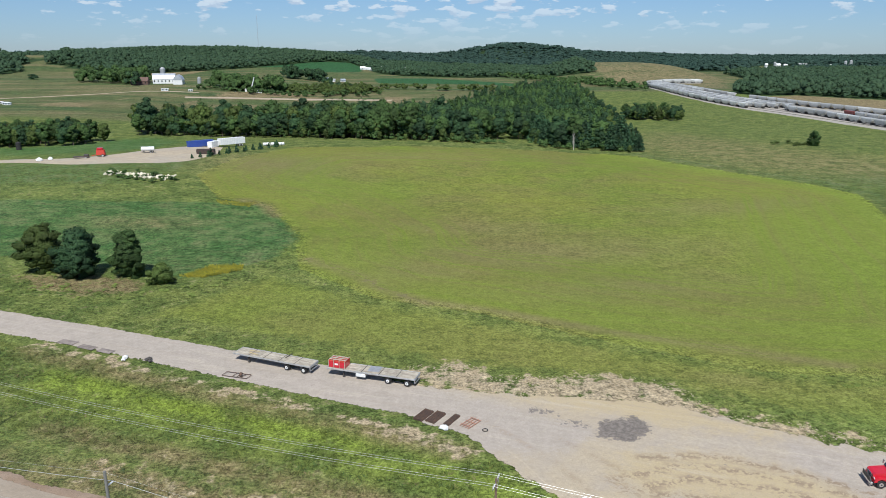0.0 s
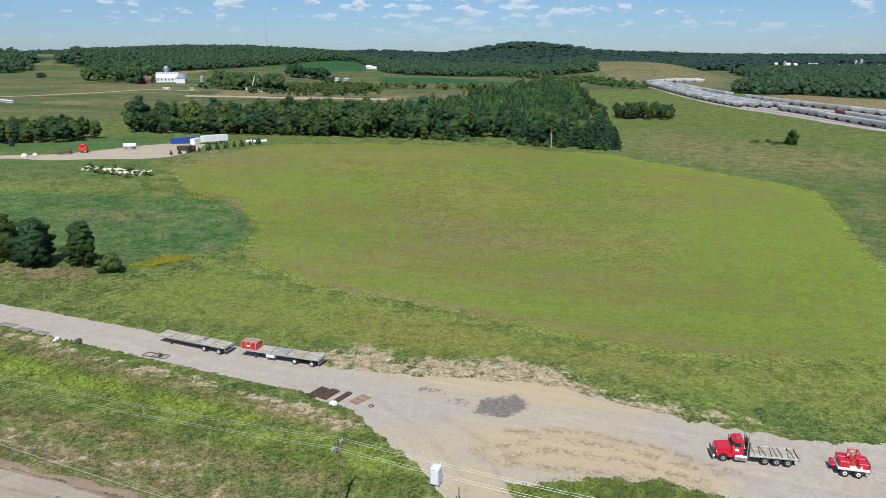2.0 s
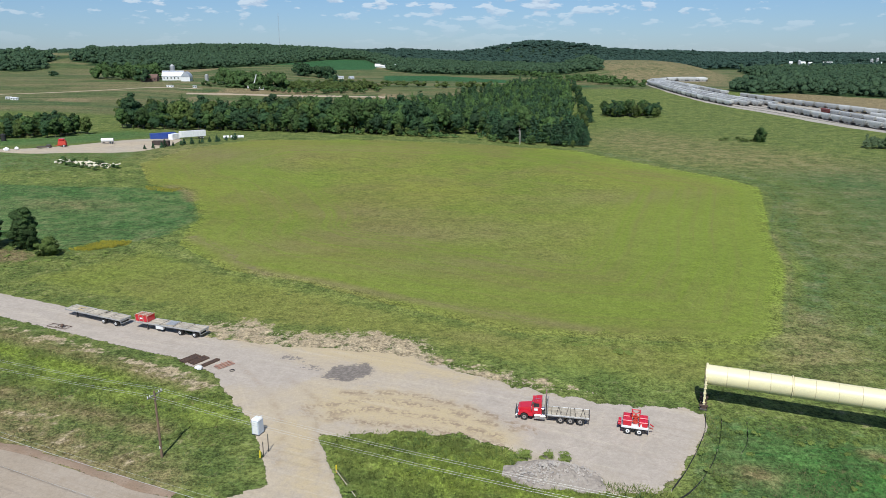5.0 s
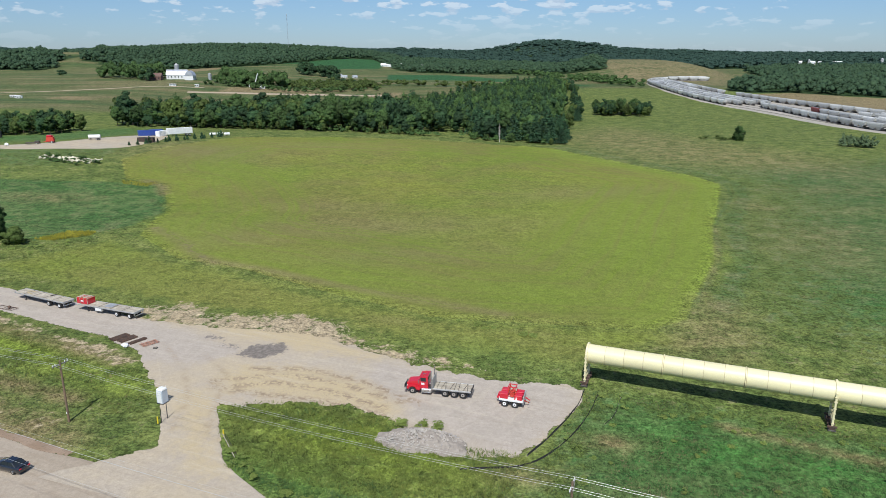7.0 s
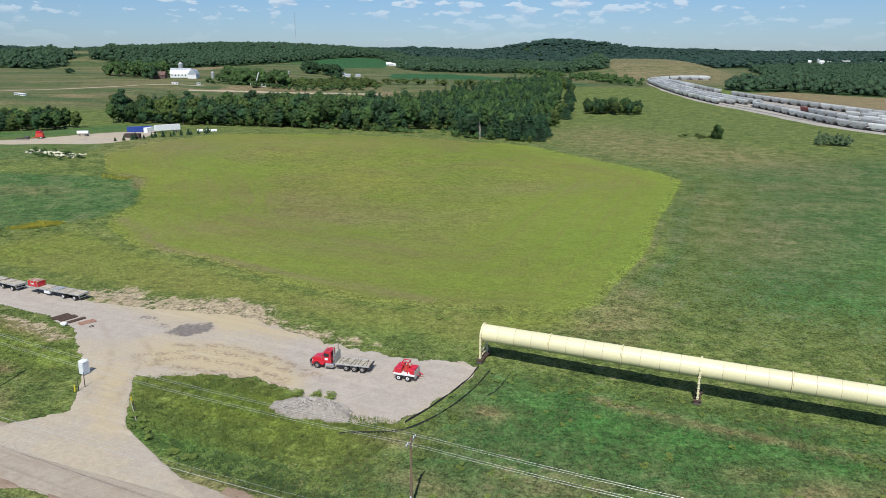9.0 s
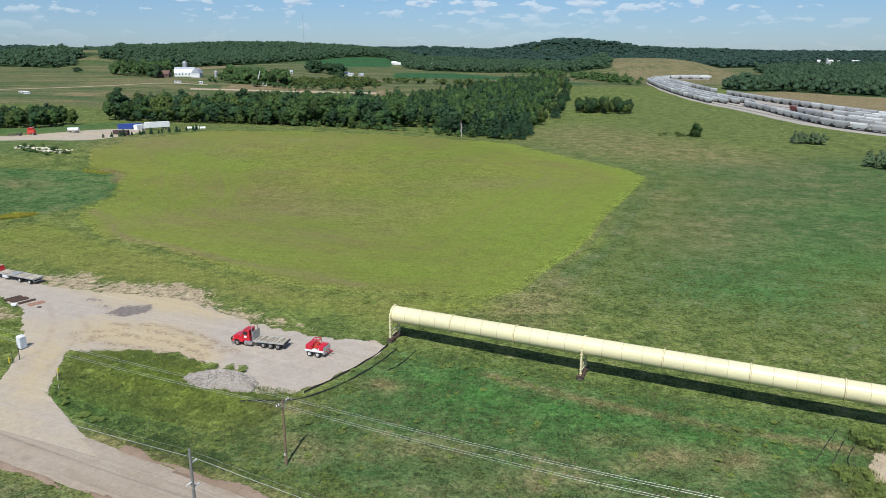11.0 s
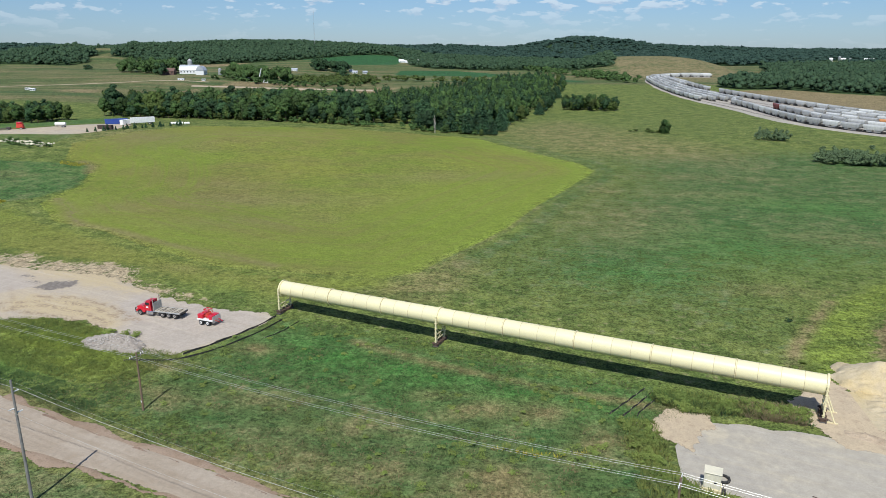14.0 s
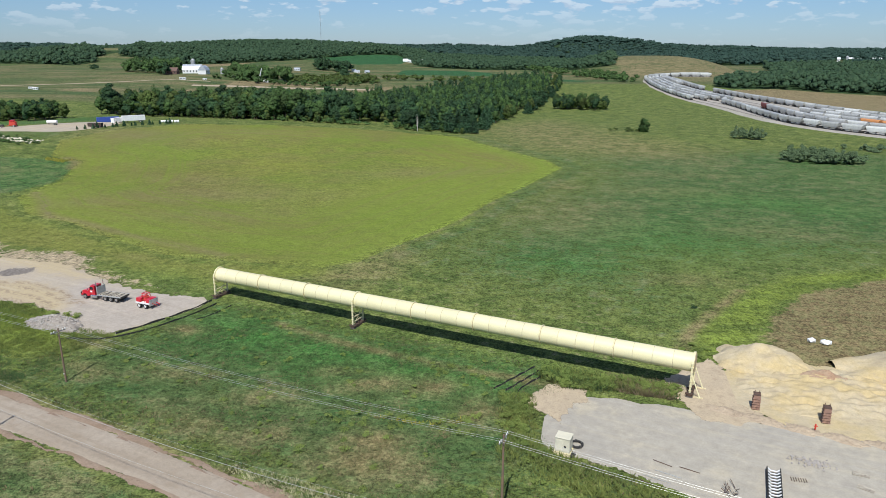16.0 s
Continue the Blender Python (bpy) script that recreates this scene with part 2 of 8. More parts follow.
    col = blend(nodes, links, edged(sep2.outputs[2], 0.5), col, FALLOW)
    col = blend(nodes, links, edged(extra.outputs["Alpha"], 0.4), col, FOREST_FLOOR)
    col = blend(nodes, links, edged(sep.outputs[2], 1.3), col, soil)

    def swing(value, a, b, amount):
        return link_math(nodes, links, "MULTIPLY", link_math(nodes, links, "SUBTRACT", ramp(nodes, links, value, a, b), 0.5), amount)

    n1 = noise_of(nodes, links, p, 1.3, 5, 0.7)
    grain = link_math(nodes, links, "ADD", swing(n05, 0.36, 0.64, 0.40), swing(n2, 0.36, 0.64, 0.34))
    grain = link_math(nodes, links, "ADD", grain, swing(n1, 0.36, 0.64, 0.48))
    grain = link_math(nodes, links, "ADD", grain, swing(noise_of(nodes, links, p, 6.5, 3, 0.65), 0.36, 0.64, 0.40))
    grain = link_math(nodes, links, "ADD", grain, swing(n8, 0.36, 0.64, 0.22))
    tussock = noise_of(nodes, links, p, 0.85, 6, 0.75)
    grain = link_math(nodes, links, "ADD", grain, swing(tussock, 0.40, 0.60, 0.34))
    rows = noise_of(nodes, links, drawn_out(nodes, links, p, 21, (0.03, 0.42, 0.1)), 1.0, 4, 0.6)
    grain = link_math(nodes, links, "ADD", grain, swing(rows, 0.36, 0.64, 0.08))
    grey = nodes.new("ShaderNodeCombineXYZ")
    # the mown field is smoother than the rough grass
    grain = link_math(nodes, links, "MULTIPLY", grain, link_math(nodes, links, "SUBTRACT", 1.0, link_math(nodes, links, "MULTIPLY", in_field, 0.66)))
    grain = link_math(nodes, links, "MAXIMUM", grain, -0.62)
    for i in range(3):
        links.new(link_math(nodes, links, "ADD", grain, 1.0), grey.inputs[i])
    col = blend(nodes, links, 1.0, col, grey.outputs[0], "MULTIPLY")
    links.new(col, shader.inputs["Base Color"])
    shader.inputs["Roughness"].default_value = 0.95
    shader.inputs["Specular IOR Level"].default_value = 0.1
    bump = node(nodes, "ShaderNodeBump", Strength=0.8, Distance=0.28)
    links.new(link_math(nodes, links, "ADD", n05, n2), bump.inputs["Height"])
    links.new(bump.outputs[0], shader.inputs["Normal"])
    return m


ROUGH_A, ROUGH_B, ROUGH_C = (0.094, 0.130, 0.034), (0.133, 0.158, 0.043), (0.169, 0.160, 0.073)
FIELD_A, FIELD_B, FIELD_C, FIELD_D = (0.150, 0.192, 0.032), (0.182, 0.199, 0.039), (0.171, 0.144, 0.055), (0.163, 0.213, 0.030)
LUSH_A, LUSH_B, LUSH_C, LUSH_D = (0.060, 0.116, 0.034), (0.086, 0.134, 0.044), (0.142, 0.142, 0.066), (0.046, 0.102, 0.031)
SOIL_A, SOIL_B = (0.39, 0.32, 0.21), (0.30, 0.24, 0.15)
DRY_A, DRY_B = (0.21, 0.16, 0.08), (0.16, 0.145, 0.065)
FAR_A, FAR_B, CROP, FALLOW = (0.080, 0.106, 0.039), (0.118, 0.123, 0.052), (0.035, 0.095, 0.035), (0.205, 0.165, 0.088)
FAR_C, FAR_D = (0.168, 0.148, 0.074), (0.058, 0.095, 0.036)
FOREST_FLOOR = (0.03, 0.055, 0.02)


def frayed(nodes, links, shader, p, width):
    """Edges that break up into tongues and crumbs over about width metres."""
    edge = nodes.new("ShaderNodeAttribute")
    edge.attribute_name = "edge"
    wob = link_math(nodes, links, "ADD", link_math(nodes, links, "MULTIPLY", noise_of(nodes, links, p, 0.8 / width, 5, 0.65), 0.62), link_math(nodes, links, "MULTIPLY", noise_of(nodes, links, p, 1.7, 4, 0.7), 0.38))
    gone = ramp(nodes, links, link_math(nodes, links, "ADD", edge.outputs["Fac"], link_math(nodes, links, "MULTIPLY", link_math(nodes, links, "SUBTRACT", wob, 0.5), 2.6 * width)), 0.42 * width, 0.30 * width)
    clear = nodes.new("ShaderNodeBsdfTransparent")
    mix = nodes.new("ShaderNodeMixShader")
    links.new(gone, mix.inputs[0])
    links.new(shader.outputs[0], mix.inputs[1])
    links.new(clear.outputs[0], mix.inputs[2])
    links.new(mix.outputs[0], nodes["Material Output"].inputs[0])


def yard_material(name, width):
    """Lane and yard: tan dirt, gravel, ochre sand, brown wheel tracks and damp spots, as the zones say."""
    m, nodes, links, shader, co = material(name)
    geo = nodes.new("ShaderNodeNewGeometry")
    p = geo.outputs["Position"]
    zone = nodes.new("ShaderNodeAttribute")
    zone.attribute_name = "zones"
    ch = nodes.new("ShaderNodeSeparateColor")
    links.new(zone.outputs["Color"], ch.inputs[0])
    wide, mid, small, stones = (noise_of(nodes, links, p, s, 5, 0.62) for s in (0.09, 0.42, 1.7, 6.0))
    ruts = noise_of(nodes, links, drawn_out(nodes, links, p, 18, (0.05, 0.75, 0.1)), 1.0, 5, 0.65)
    cross = noise_of(nodes, links, drawn_out(nodes, links, p, -64, (0.05, 0.7, 0.1)), 1.0, 5, 0.65)

    def part_of(value, wobble, a=0.38, b=0.66):
        w = link_math(nodes, links, "ADD", link_math(nodes, links, "MULTIPLY", mid, 0.6), link_math(nodes, links, "MULTIPLY", small, 0.4))
        return ramp(nodes, links, link_math(nodes, links, "ADD", value, link_math(nodes, links, "MULTIPLY", link_math(nodes, links, "SUBTRACT", w, 0.5), wobble)), a, b)

    col = blend(nodes, links, ramp(nodes, links, wide, 0.36, 0.64), (0.425, 0.350, 0.245), (0.395, 0.335, 0.262))
    col = blend(nodes, links, part_of(ch.outputs[1], 1.3, 0.25, 0.75), col, blend(nodes, links, ramp(nodes, links, mid, 0.35, 0.65), (0.365, 0.315, 0.258), (0.408, 0.350, 0.290)))
    col = blend(nodes, links, link_math(nodes, links, "MULTIPLY", part_of(ch.outputs[0], 1.5, 0.25, 0.8), 0.9), col, blend(nodes, links, ramp(nodes, links, small, 0.38, 0.62), (0.47, 0.375, 0.215), (0.42, 0.335, 0.205)))
    col = blend(nodes, links, link_math(nodes, links, "MULTIPLY", ramp(nodes, links, ruts, 0.53, 0.70), 0.45), col, (0.49, 0.42, 0.32))
    col = blend(nodes, links, link_math(nodes, links, "MULTIPLY", ramp(nodes, links, ruts, 0.47, 0.33), 0.35), col, (0.33, 0.275, 0.21))
    col = blend(nodes, links, link_math(nodes, links, "MULTIPLY", ramp(nodes, links, cross, 0.56, 0.72), 0.3), col, (0.46, 0.39, 0.28))
    worn = link_math(nodes, links, "MULTIPLY", zone.outputs["Alpha"], ramp(nodes, links, link_math(nodes, links, "ADD", small, link_math(nodes, links, "MULTIPLY", mid, 0.6)), 0.76, 0.88))
    col = blend(nodes, links, link_math(nodes, links, "MULTIPLY", worn, 0.95), col, (0.255, 0.19, 0.125))
    blots = noise_of(nodes, links, p, 0.65, 6, 0.7)
    col = blend(nodes, links, link_math(nodes, links, "MULTIPLY", ramp(nodes, links, blots, 0.60, 0.70), 0.35), col, (0.28, 0.235, 0.185))
    col = blend(nodes, links, link_math(nodes, links, "MULTIPLY", part_of(ch.outputs[2], 3.4, 0.42, 0.62), 0.95), col, blend(nodes, links, ramp(nodes, links, small, 0.4, 0.6), (0.135, 0.115, 0.10), (0.20, 0.172, 0.145)))
    grain = link_math(nodes, links, "ADD", link_math(nodes, links, "MULTIPLY", stones, 0.55), link_math(nodes, links, "MULTIPLY", small, 0.5))
    grey = nodes.new("ShaderNodeCombineXYZ")
    for i in range(3):
        links.new(link_math(nodes, links, "ADD", grain, 0.475), grey.inputs[i])
    col = blend(nodes, links, 1.0, col, grey.outputs[0], "MULTIPLY")
    links.new(col, shader.inputs["Base Color"])
    shader.inputs["Roughness"].default_value = 0.93
    bn = node(nodes, "ShaderNodeBump", Strength=0.4, Distance=0.1)
    links.new(link_math(nodes, links, "ADD", stones, link_math(nodes, links, "MULTIPLY", small, 1.5)), bn.inputs["Height"])
    links.new(bn.outputs[0], shader.inputs["Normal"])
    frayed(nodes, links, shader, p, width)
    return m


def earth(name, a, b, c, scale=0.12, fine=6.0, bump=0.3, worn=0.5, spotted=0.55, fray=0.0):
    """Gravel, sand or dirt: wide blotches, wheel streaks along the way and fine stones."""
    m, nodes, links, shader, co = material(name)
    geo = nodes.new("ShaderNodeNewGeometry")
    p = geo.outputs["Position"]
    big, mid, small, stones = (noise_of(nodes, links, p, s, 5, 0.6) for s in (scale, scale * 4, scale * 16, fine))
    col = blend(nodes, links, ramp(nodes, links, big, 0.38, 0.62), a, b)
    col = blend(nodes, links, link_math(nodes, links, "MULTIPLY", ramp(nodes, links, mid, 0.52, 0.7), 0.7), col, c)
    ruts = noise_of(nodes, links, drawn_out(nodes, links, p, 20, (0.03, 0.9, 0.1)), 1.0, 5, 0.65)
    pale = tuple(min(0.8, v * 1.16) for v in a)
    col = blend(nodes, links, link_math(nodes, links, "MULTIPLY", ramp(nodes, links, ruts, 0.5, 0.68), worn), col, pale)
    col = blend(nodes, links, link_math(nodes, links, "MULTIPLY", ramp(nodes, links, ruts, 0.5, 0.36), 0.8 * worn), col, c)
    spots = noise_of(nodes, links, p, scale * 9, 6, 0.7)
    col = blend(nodes, links, link_math(nodes, links, "MULTIPLY", ramp(nodes, links, spots, 0.57, 0.66), spotted), col, tuple(v * 0.72 for v in c))
    grain = link_math(nodes, links, "ADD", link_math(nodes, links, "MULTIPLY", stones, 0.5), link_math(nodes, links, "MULTIPLY", small, 0.5))
    grey = nodes.new("ShaderNodeCombineXYZ")
    for i in range(3):
        links.new(link_math(nodes, links, "ADD", grain, 0.5), grey.inputs[i])
    col = blend(nodes, links, 1.0, col, grey.outputs[0], "MULTIPLY")
    links.new(col, shader.inputs["Base Color"])
    shader.inputs["Roughness"].default_value = 0.92
    bn = node(nodes, "ShaderNodeBump", Strength=bump, Distance=0.08)
    links.new(link_math(nodes, links, "ADD", stones, small), bn.inputs["Height"])
    links.new(bn.outputs[0], shader.inputs["Normal"])
    if fray:
        frayed(nodes, links, shader, p, fray)
    return m


GROUND = ground_material()
PAD = earth("pad_dirt", (0.42, 0.345, 0.24), (0.385, 0.335, 0.262), (0.33, 0.265, 0.19), 0.06, worn=0.5, spotted=0.35)
LANE_YARD = yard_material("lane_and_yard_dirt", 1.0)
WIDE_YARD = yard_material("open_yard_dirt", 1.7)
ROAD = earth("road_dirt", (0.325, 0.265, 0.196), (0.360, 0.300, 0.230), (0.275, 0.215, 0.15), worn=0.5, spotted=0.2, fray=0.5)
SHOULDER = earth("brown_shoulder_soil", (0.25, 0.175, 0.115), (0.30, 0.22, 0.155), (0.18, 0.13, 0.08), 0.3, worn=0.2, fray=0.6)
STAIN = earth("red_brown_stain", (0.20, 0.13, 0.09), (0.28, 0.20, 0.14), (0.14, 0.09, 0.06), 0.3, worn=0.2, fray=0.35)
APRON = earth("apron_dirt", (0.42, 0.335, 0.235), (0.38, 0.30, 0.21), (0.31, 0.235, 0.16), 0.15, worn=0.1)
APRON_EDGE = earth("apron_dirt_fraying", (0.47, 0.375, 0.25), (0.43, 0.345, 0.235), (0.34, 0.26, 0.175), 0.3, worn=0.1, fray=1.6)
GREYLOT = earth("lot_gravel", (0.355, 0.322, 0.268), (0.385, 0.345, 0.275), (0.45, 0.39, 0.285), 0.05, worn=0.45, spotted=0.12, fray=0.7)
SAND = earth("sand", (0.50, 0.385, 0.19), (0.47, 0.395, 0.265), (0.40, 0.315, 0.195), 0.10, 5.0, 0.6, 0.2, 0.2)
SAND_EDGE = earth("spread_sand", (0.50, 0.395, 0.21), (0.47, 0.395, 0.265), (0.40, 0.315, 0.195), 0.10, 5.0, 0.6, 0.2, 0.2, 1.8)
RED_SOIL = earth("red_brown_soil", (0.33, 0.21, 0.13), (0.40, 0.29, 0.19), (0.27, 0.17, 0.10), 0.4, worn=0.2)
BALLAST = earth("ballast", (0.34, 0.31, 0.265), (0.38, 0.345, 0.295), (0.28, 0.25, 0.21), 0.05)
STONE = surface("broken_stone", (0.34, 0.31, 0.28), (0.42, 0.38, 0.33), 1.2, 12, 0.9, bump=0.5)
CREAM = surface("cream_paint", (0.74, 0.67, 0.40), (0.70, 0.64, 0.39), 0.5, 9, 0.45, bump=0.05, c=None)
CREAM_DIRTY = surface("cream_paint_rusty", (0.66, 0.58, 0.34), (0.58, 0.50, 0.30), 2, 15, 0.55, bump=0.1, c=(0.25, 0.13, 0.07))
RED = surface("red_paint", (0.55, 0.012, 0.03), (0.50, 0.015, 0.03), 2, 20, 0.3, bump=0.02, coat=0.4)
ORANGE_RED = surface("faded_red_paint", (0.55, 0.045, 0.02), (0.48, 0.05, 0.03), 2, 18, 0.5, bump=0.05, c=(0.32, 0.06, 0.04))
WHITE = surface("white_paint", (0.78, 0.78, 0.76), (0.72, 0.72, 0.70), 1.5, 20, 0.5, bump=0.05)
STEEL = surface("dark_steel", (0.06, 0.058, 0.055), (0.09, 0.08, 0.07), 3, 20, 0.6, metal=0.3, c=(0.12, 0.07, 0.045))
BLACK = surface("black_rubber", (0.018, 0.018, 0.018), (0.03, 0.028, 0.026), 4, 30, 0.85)
CHROME = surface("bright_metal", (0.68, 0.68, 0.69), (0.60, 0.60, 0.61), 3, 25, 0.25, metal=0.9, bump=0.03)
ALLOY = surface("grey_metal", (0.52, 0.52, 0.51), (0.42, 0.42, 0.41), 2, 20, 0.5, metal=0.5)
PLANK = surface("weathered_plank", (0.46, 0.41, 0.32), (0.36, 0.31, 0.24), 1.5, 14, 0.85, bump=0.3, c=(0.22, 0.18, 0.14), spread=0.35)
GLASS = surface("dark_glass", (0.02, 0.025, 0.03), (0.025, 0.03, 0.035), 1, 5, 0.08, bump=0)
POLE = surface("pole_wood", (0.20, 0.13, 0.08), (0.15, 0.11, 0.075), 1.5, 12, 0.9, bump=0.4)
POLE_GREY = surface("grey_pole_wood", (0.22, 0.21, 0.19), (0.17, 0.16, 0.15), 1.5, 12, 0.9, bump=0.4)
WIRE = surface("bare_wire", (0.50, 0.50, 0.46), (0.44, 0.44, 0.41), 1, 5, 0.4, metal=0.4, bump=0)
BARK = surface("bark", (0.10, 0.075, 0.055), (0.14, 0.11, 0.085), 2, 12, 0.95, bump=0.6)
PALE_BARK = surface("pale_bark", (0.50, 0.47, 0.42), (0.36, 0.33, 0.29), 2, 12, 0.9, bump=0.4)
LEAF = foliage("broad_leaf", (0.064, 0.125, 0.037), (0.112, 0.185, 0.056))
LEAF_DARK = foliage("dark_leaf", (0.040, 0.090, 0.040), (0.072, 0.135, 0.054))
LEAF_YELLOW = foliage("olive_leaf", (0.082, 0.130, 0.030), (0.145, 0.195, 0.055))
LEAF_GREY = foliage("grey_green_leaf", (0.120, 0.185, 0.085), (0.185, 0.255, 0.130), calm=0.7)
# far leaves: a little of the distance haze is put into the base colour
LEAF_SLIGHT_HAZE = foliage("slightly_hazed_leaf", (0.054, 0.104, 0.054), (0.078, 0.134, 0.066), calm=0.45)
# farthest woods: leaf green blued to paint in the haze, no separate species
LEAF_HAZE = foliage("haze_blue_leaf", (0.046, 0.092, 0.068), (0.062, 0.114, 0.082), calm=0.6)
NEEDLE = foliage("pine_needle", (0.035, 0.090, 0.044), (0.078, 0.150, 0.066), 0.25)
WEED = foliage("weed_leaf", (0.152, 0.200, 0.045), (0.232, 0.266, 0.070), 0.25, True)
WEED_DARK = foliage("lush_weed_leaf", (0.064, 0.130, 0.040), (0.118, 0.184, 0.062), 0.2, True)
WEED_DULL = foliage("dull_weed_leaf", (0.100, 0.162, 0.054), (0.148, 0.206, 0.074), 0.2, True)
LEAF_WEED = foliage("bushy_weed_leaf", (0.165, 0.240, 0.052), (0.260, 0.320, 0.090), 0.25, True)
STRAW = foliage("straw", (0.27, 0.215, 0.115), (0.21, 0.19, 0.09), 0.2, True)
GOLD = foliage("goldenrod_flower", (0.50, 0.44, 0.03), (0.24, 0.26, 0.05), 0.2, True)
PALE_FLOWER = foliage("pale_flower", (0.55, 0.52, 0.32), (0.42, 0.42, 0.22), 0.2, True)

# ---- mesh helpers ----


def empty(name, label, category, place=None, group="", kind=""):
    ob = new(name)
    if place is not None:
        ob.matrix_basis = place
    return tagged(ob, label, category, group, kind)


def mesh_of(name, bm, mat, smooth=False):
    me = bpy.data.meshes.new(name)
    bm.to_mesh(me)
    bm.free()
    me.materials.append(mat)
    if smooth:
        me.polygons.foreach_set("use_smooth", [True] * len(me.polygons))
    return me


def part(name, bm, mat, parent, label="", smooth=False, place=None):
    ob = new(name, mesh_of(name, bm, mat, smooth) if isinstance(bm, bmesh.types.BMesh) else bm)
    ob.parent = parent
    if place is not None:
        ob.matrix_basis = place
    return tagged(ob, label)


def block(bm, x0, x1, y0, y1, z0, z1, bevel=0.0, taper=0.0):
    """A box with chamfered vertical and top edges; taper draws the top in."""
    vs = []
    for z, t in ((z0, 0), (z1, taper)):
        for x, y in ((x0 + t, y0 + t), (x1 - t, y0 + t), (x1 - t, y1 - t), (x0 + t, y1 - t)):
            vs.append(bm.verts.new((x, y, z)))
    fs = [bm.faces.new([vs[i] for i in q]) for q in ((3, 2, 1, 0), (4, 5, 6, 7), (0, 1, 5, 4), (1, 2, 6, 5), (2, 3, 7, 6), (3, 0, 4, 7))]
    if bevel:
        bmesh.ops.bevel(bm, geom=list({e for f in fs for e in f.edges}), offset=bevel, segments=1, affect="EDGES", clamp_overlap=True)
    return bm


def boxm(*a, **k):
    return block(bmesh.new(), *a, **k)


def tube(bm, p, q, r, r2=None, sides=8, cap=True):
    p, q = Vector(p), Vector(q)
    r2 = r if r2 is None else r2
    axis = (q - p).normalized()
    side = axis.orthogonal().normalized()
    up = axis.cross(side)
    rings = []
    for c, rad in ((p, r), (q, r2)):
        rings.append([bm.verts.new(c + rad * (math.cos(2 * math.pi * k / sides) * side + math.sin(2 * math.pi * k / sides) * up)) for k in range(sides)])
    for k in range(sides):
        bm.faces.new((rings[0][k], rings[0][(k + 1) % sides], rings[1][(k + 1) % sides], rings[1][k]))
    if cap:
        bm.faces.new(rings[0][::-1])
        bm.faces.new(rings[1])
    return bm


def tubem(*a, **k):
    return tube(bmesh.new(), *a, **k)


def prism(bm, outline, y0, y1):
    """An outline in x, z drawn out along y."""
    a = [bm.verts.new((x, y0, z)) for x, z in outline]
    b = [bm.verts.new((x, y1, z)) for x, z in outline]
    n = len(a)
    for k in range(n):
        bm.faces.new((a[k], a[(k + 1) % n], b[(k + 1) % n], b[k]))
    bm.faces.new(a[::-1])
    bm.faces.new(b)
    bmesh.ops.recalc_face_normals(bm, faces=bm.faces)
    return bm


def raw_mesh(name, verts, faces, mat, smooth=False):
    """A mesh from arrays of vertices and of equal-sided faces."""
    me = bpy.data.meshes.new(name)
    verts, faces = np.asarray(verts, dtype=np.float32), np.asarray(faces, dtype=np.int32)
    k = faces.shape[1]
    me.vertices.add(len(verts))
    me.vertices.foreach_set("co", verts.ravel())
    me.loops.add(faces.size)
    me.loops.foreach_set("vertex_index", faces.ravel())
    me.polygons.add(len(faces))
    me.polygons.foreach_set("loop_start", np.arange(0, faces.size, k, dtype=np.int32))
    me.polygons.foreach_set("use_smooth", np.full(len(faces), smooth))
    me.materials.append(mat)
    me.update(calc_edges=True)
    return me


# ---- lie of the land ----


def step(a, b, x):
    u = np.clip((np.asarray(x, dtype=float) - a) / (b - a), 0, 1)
    return u * u * (3 - 2 * u)


def knoll(x, y, cx, cy, sx, sy, turn=0.0):
    c, s = math.cos(radians(turn)), math.sin(radians(turn))
    u, v = (x - cx) * c + (y - cy) * s, -(x - cx) * s + (y - cy) * c
    return np.exp(-(u / sx) ** 2 - (v / sy) ** 2)


def height(x, y):
    x, y = np.asarray(x, dtype=float), np.asarray(y, dtype=float)
    z = -1.2 * knoll(x, y, 115, 40, 70, 45)
    z = z + 7.5 * knoll(x, y, -135, 290, 70, 85) + 4.2 * knoll(x, y, -20, 360, 85, 90)
    z = z + 1.5 * knoll(x, y, 210, 380, 80, 80) - 2.5 * knoll(x, y, 165, 530, 80, 90)
    z = z + 2.5 * knoll(x, y, 330, 600, 60, 180)
    z = z + 9 * step(-120, -320, x) * step(350, 620, y) + 7 * step(600, 900, y)
    z = z + 22 * np.exp(-((x - 315) / 108) ** 4 - ((y - 1290) / 190) ** 4) + 4 * step(900, 1400, y)
    z = z + 24 * knoll(x, y, -700, 1280, 190, 150) + 32 * knoll(x, y, -600, 1820, 420, 330, 4)
    z = z + 12 * knoll(x, y, -260, 1520, 160, 200)
    z = z + 22 * knoll(x, y, -1700, 2100, 700, 500) + 9 * step(1600, 3600, y)
    z = z + 47 * knoll(x, y, 290, 3020, 200, 300) + 20 * knoll(x, y, 560, 3050, 280, 280) + 9 * knoll(x, y, 950, 3050, 300, 280) + 13 * knoll(x, y, 20, 2900, 230, 300)
    z = z + 12 * knoll(x, y, -500, 3900, 900, 500)
    return z


def lift(x, y, up=0.0):
    return float(height(x, y)) + up


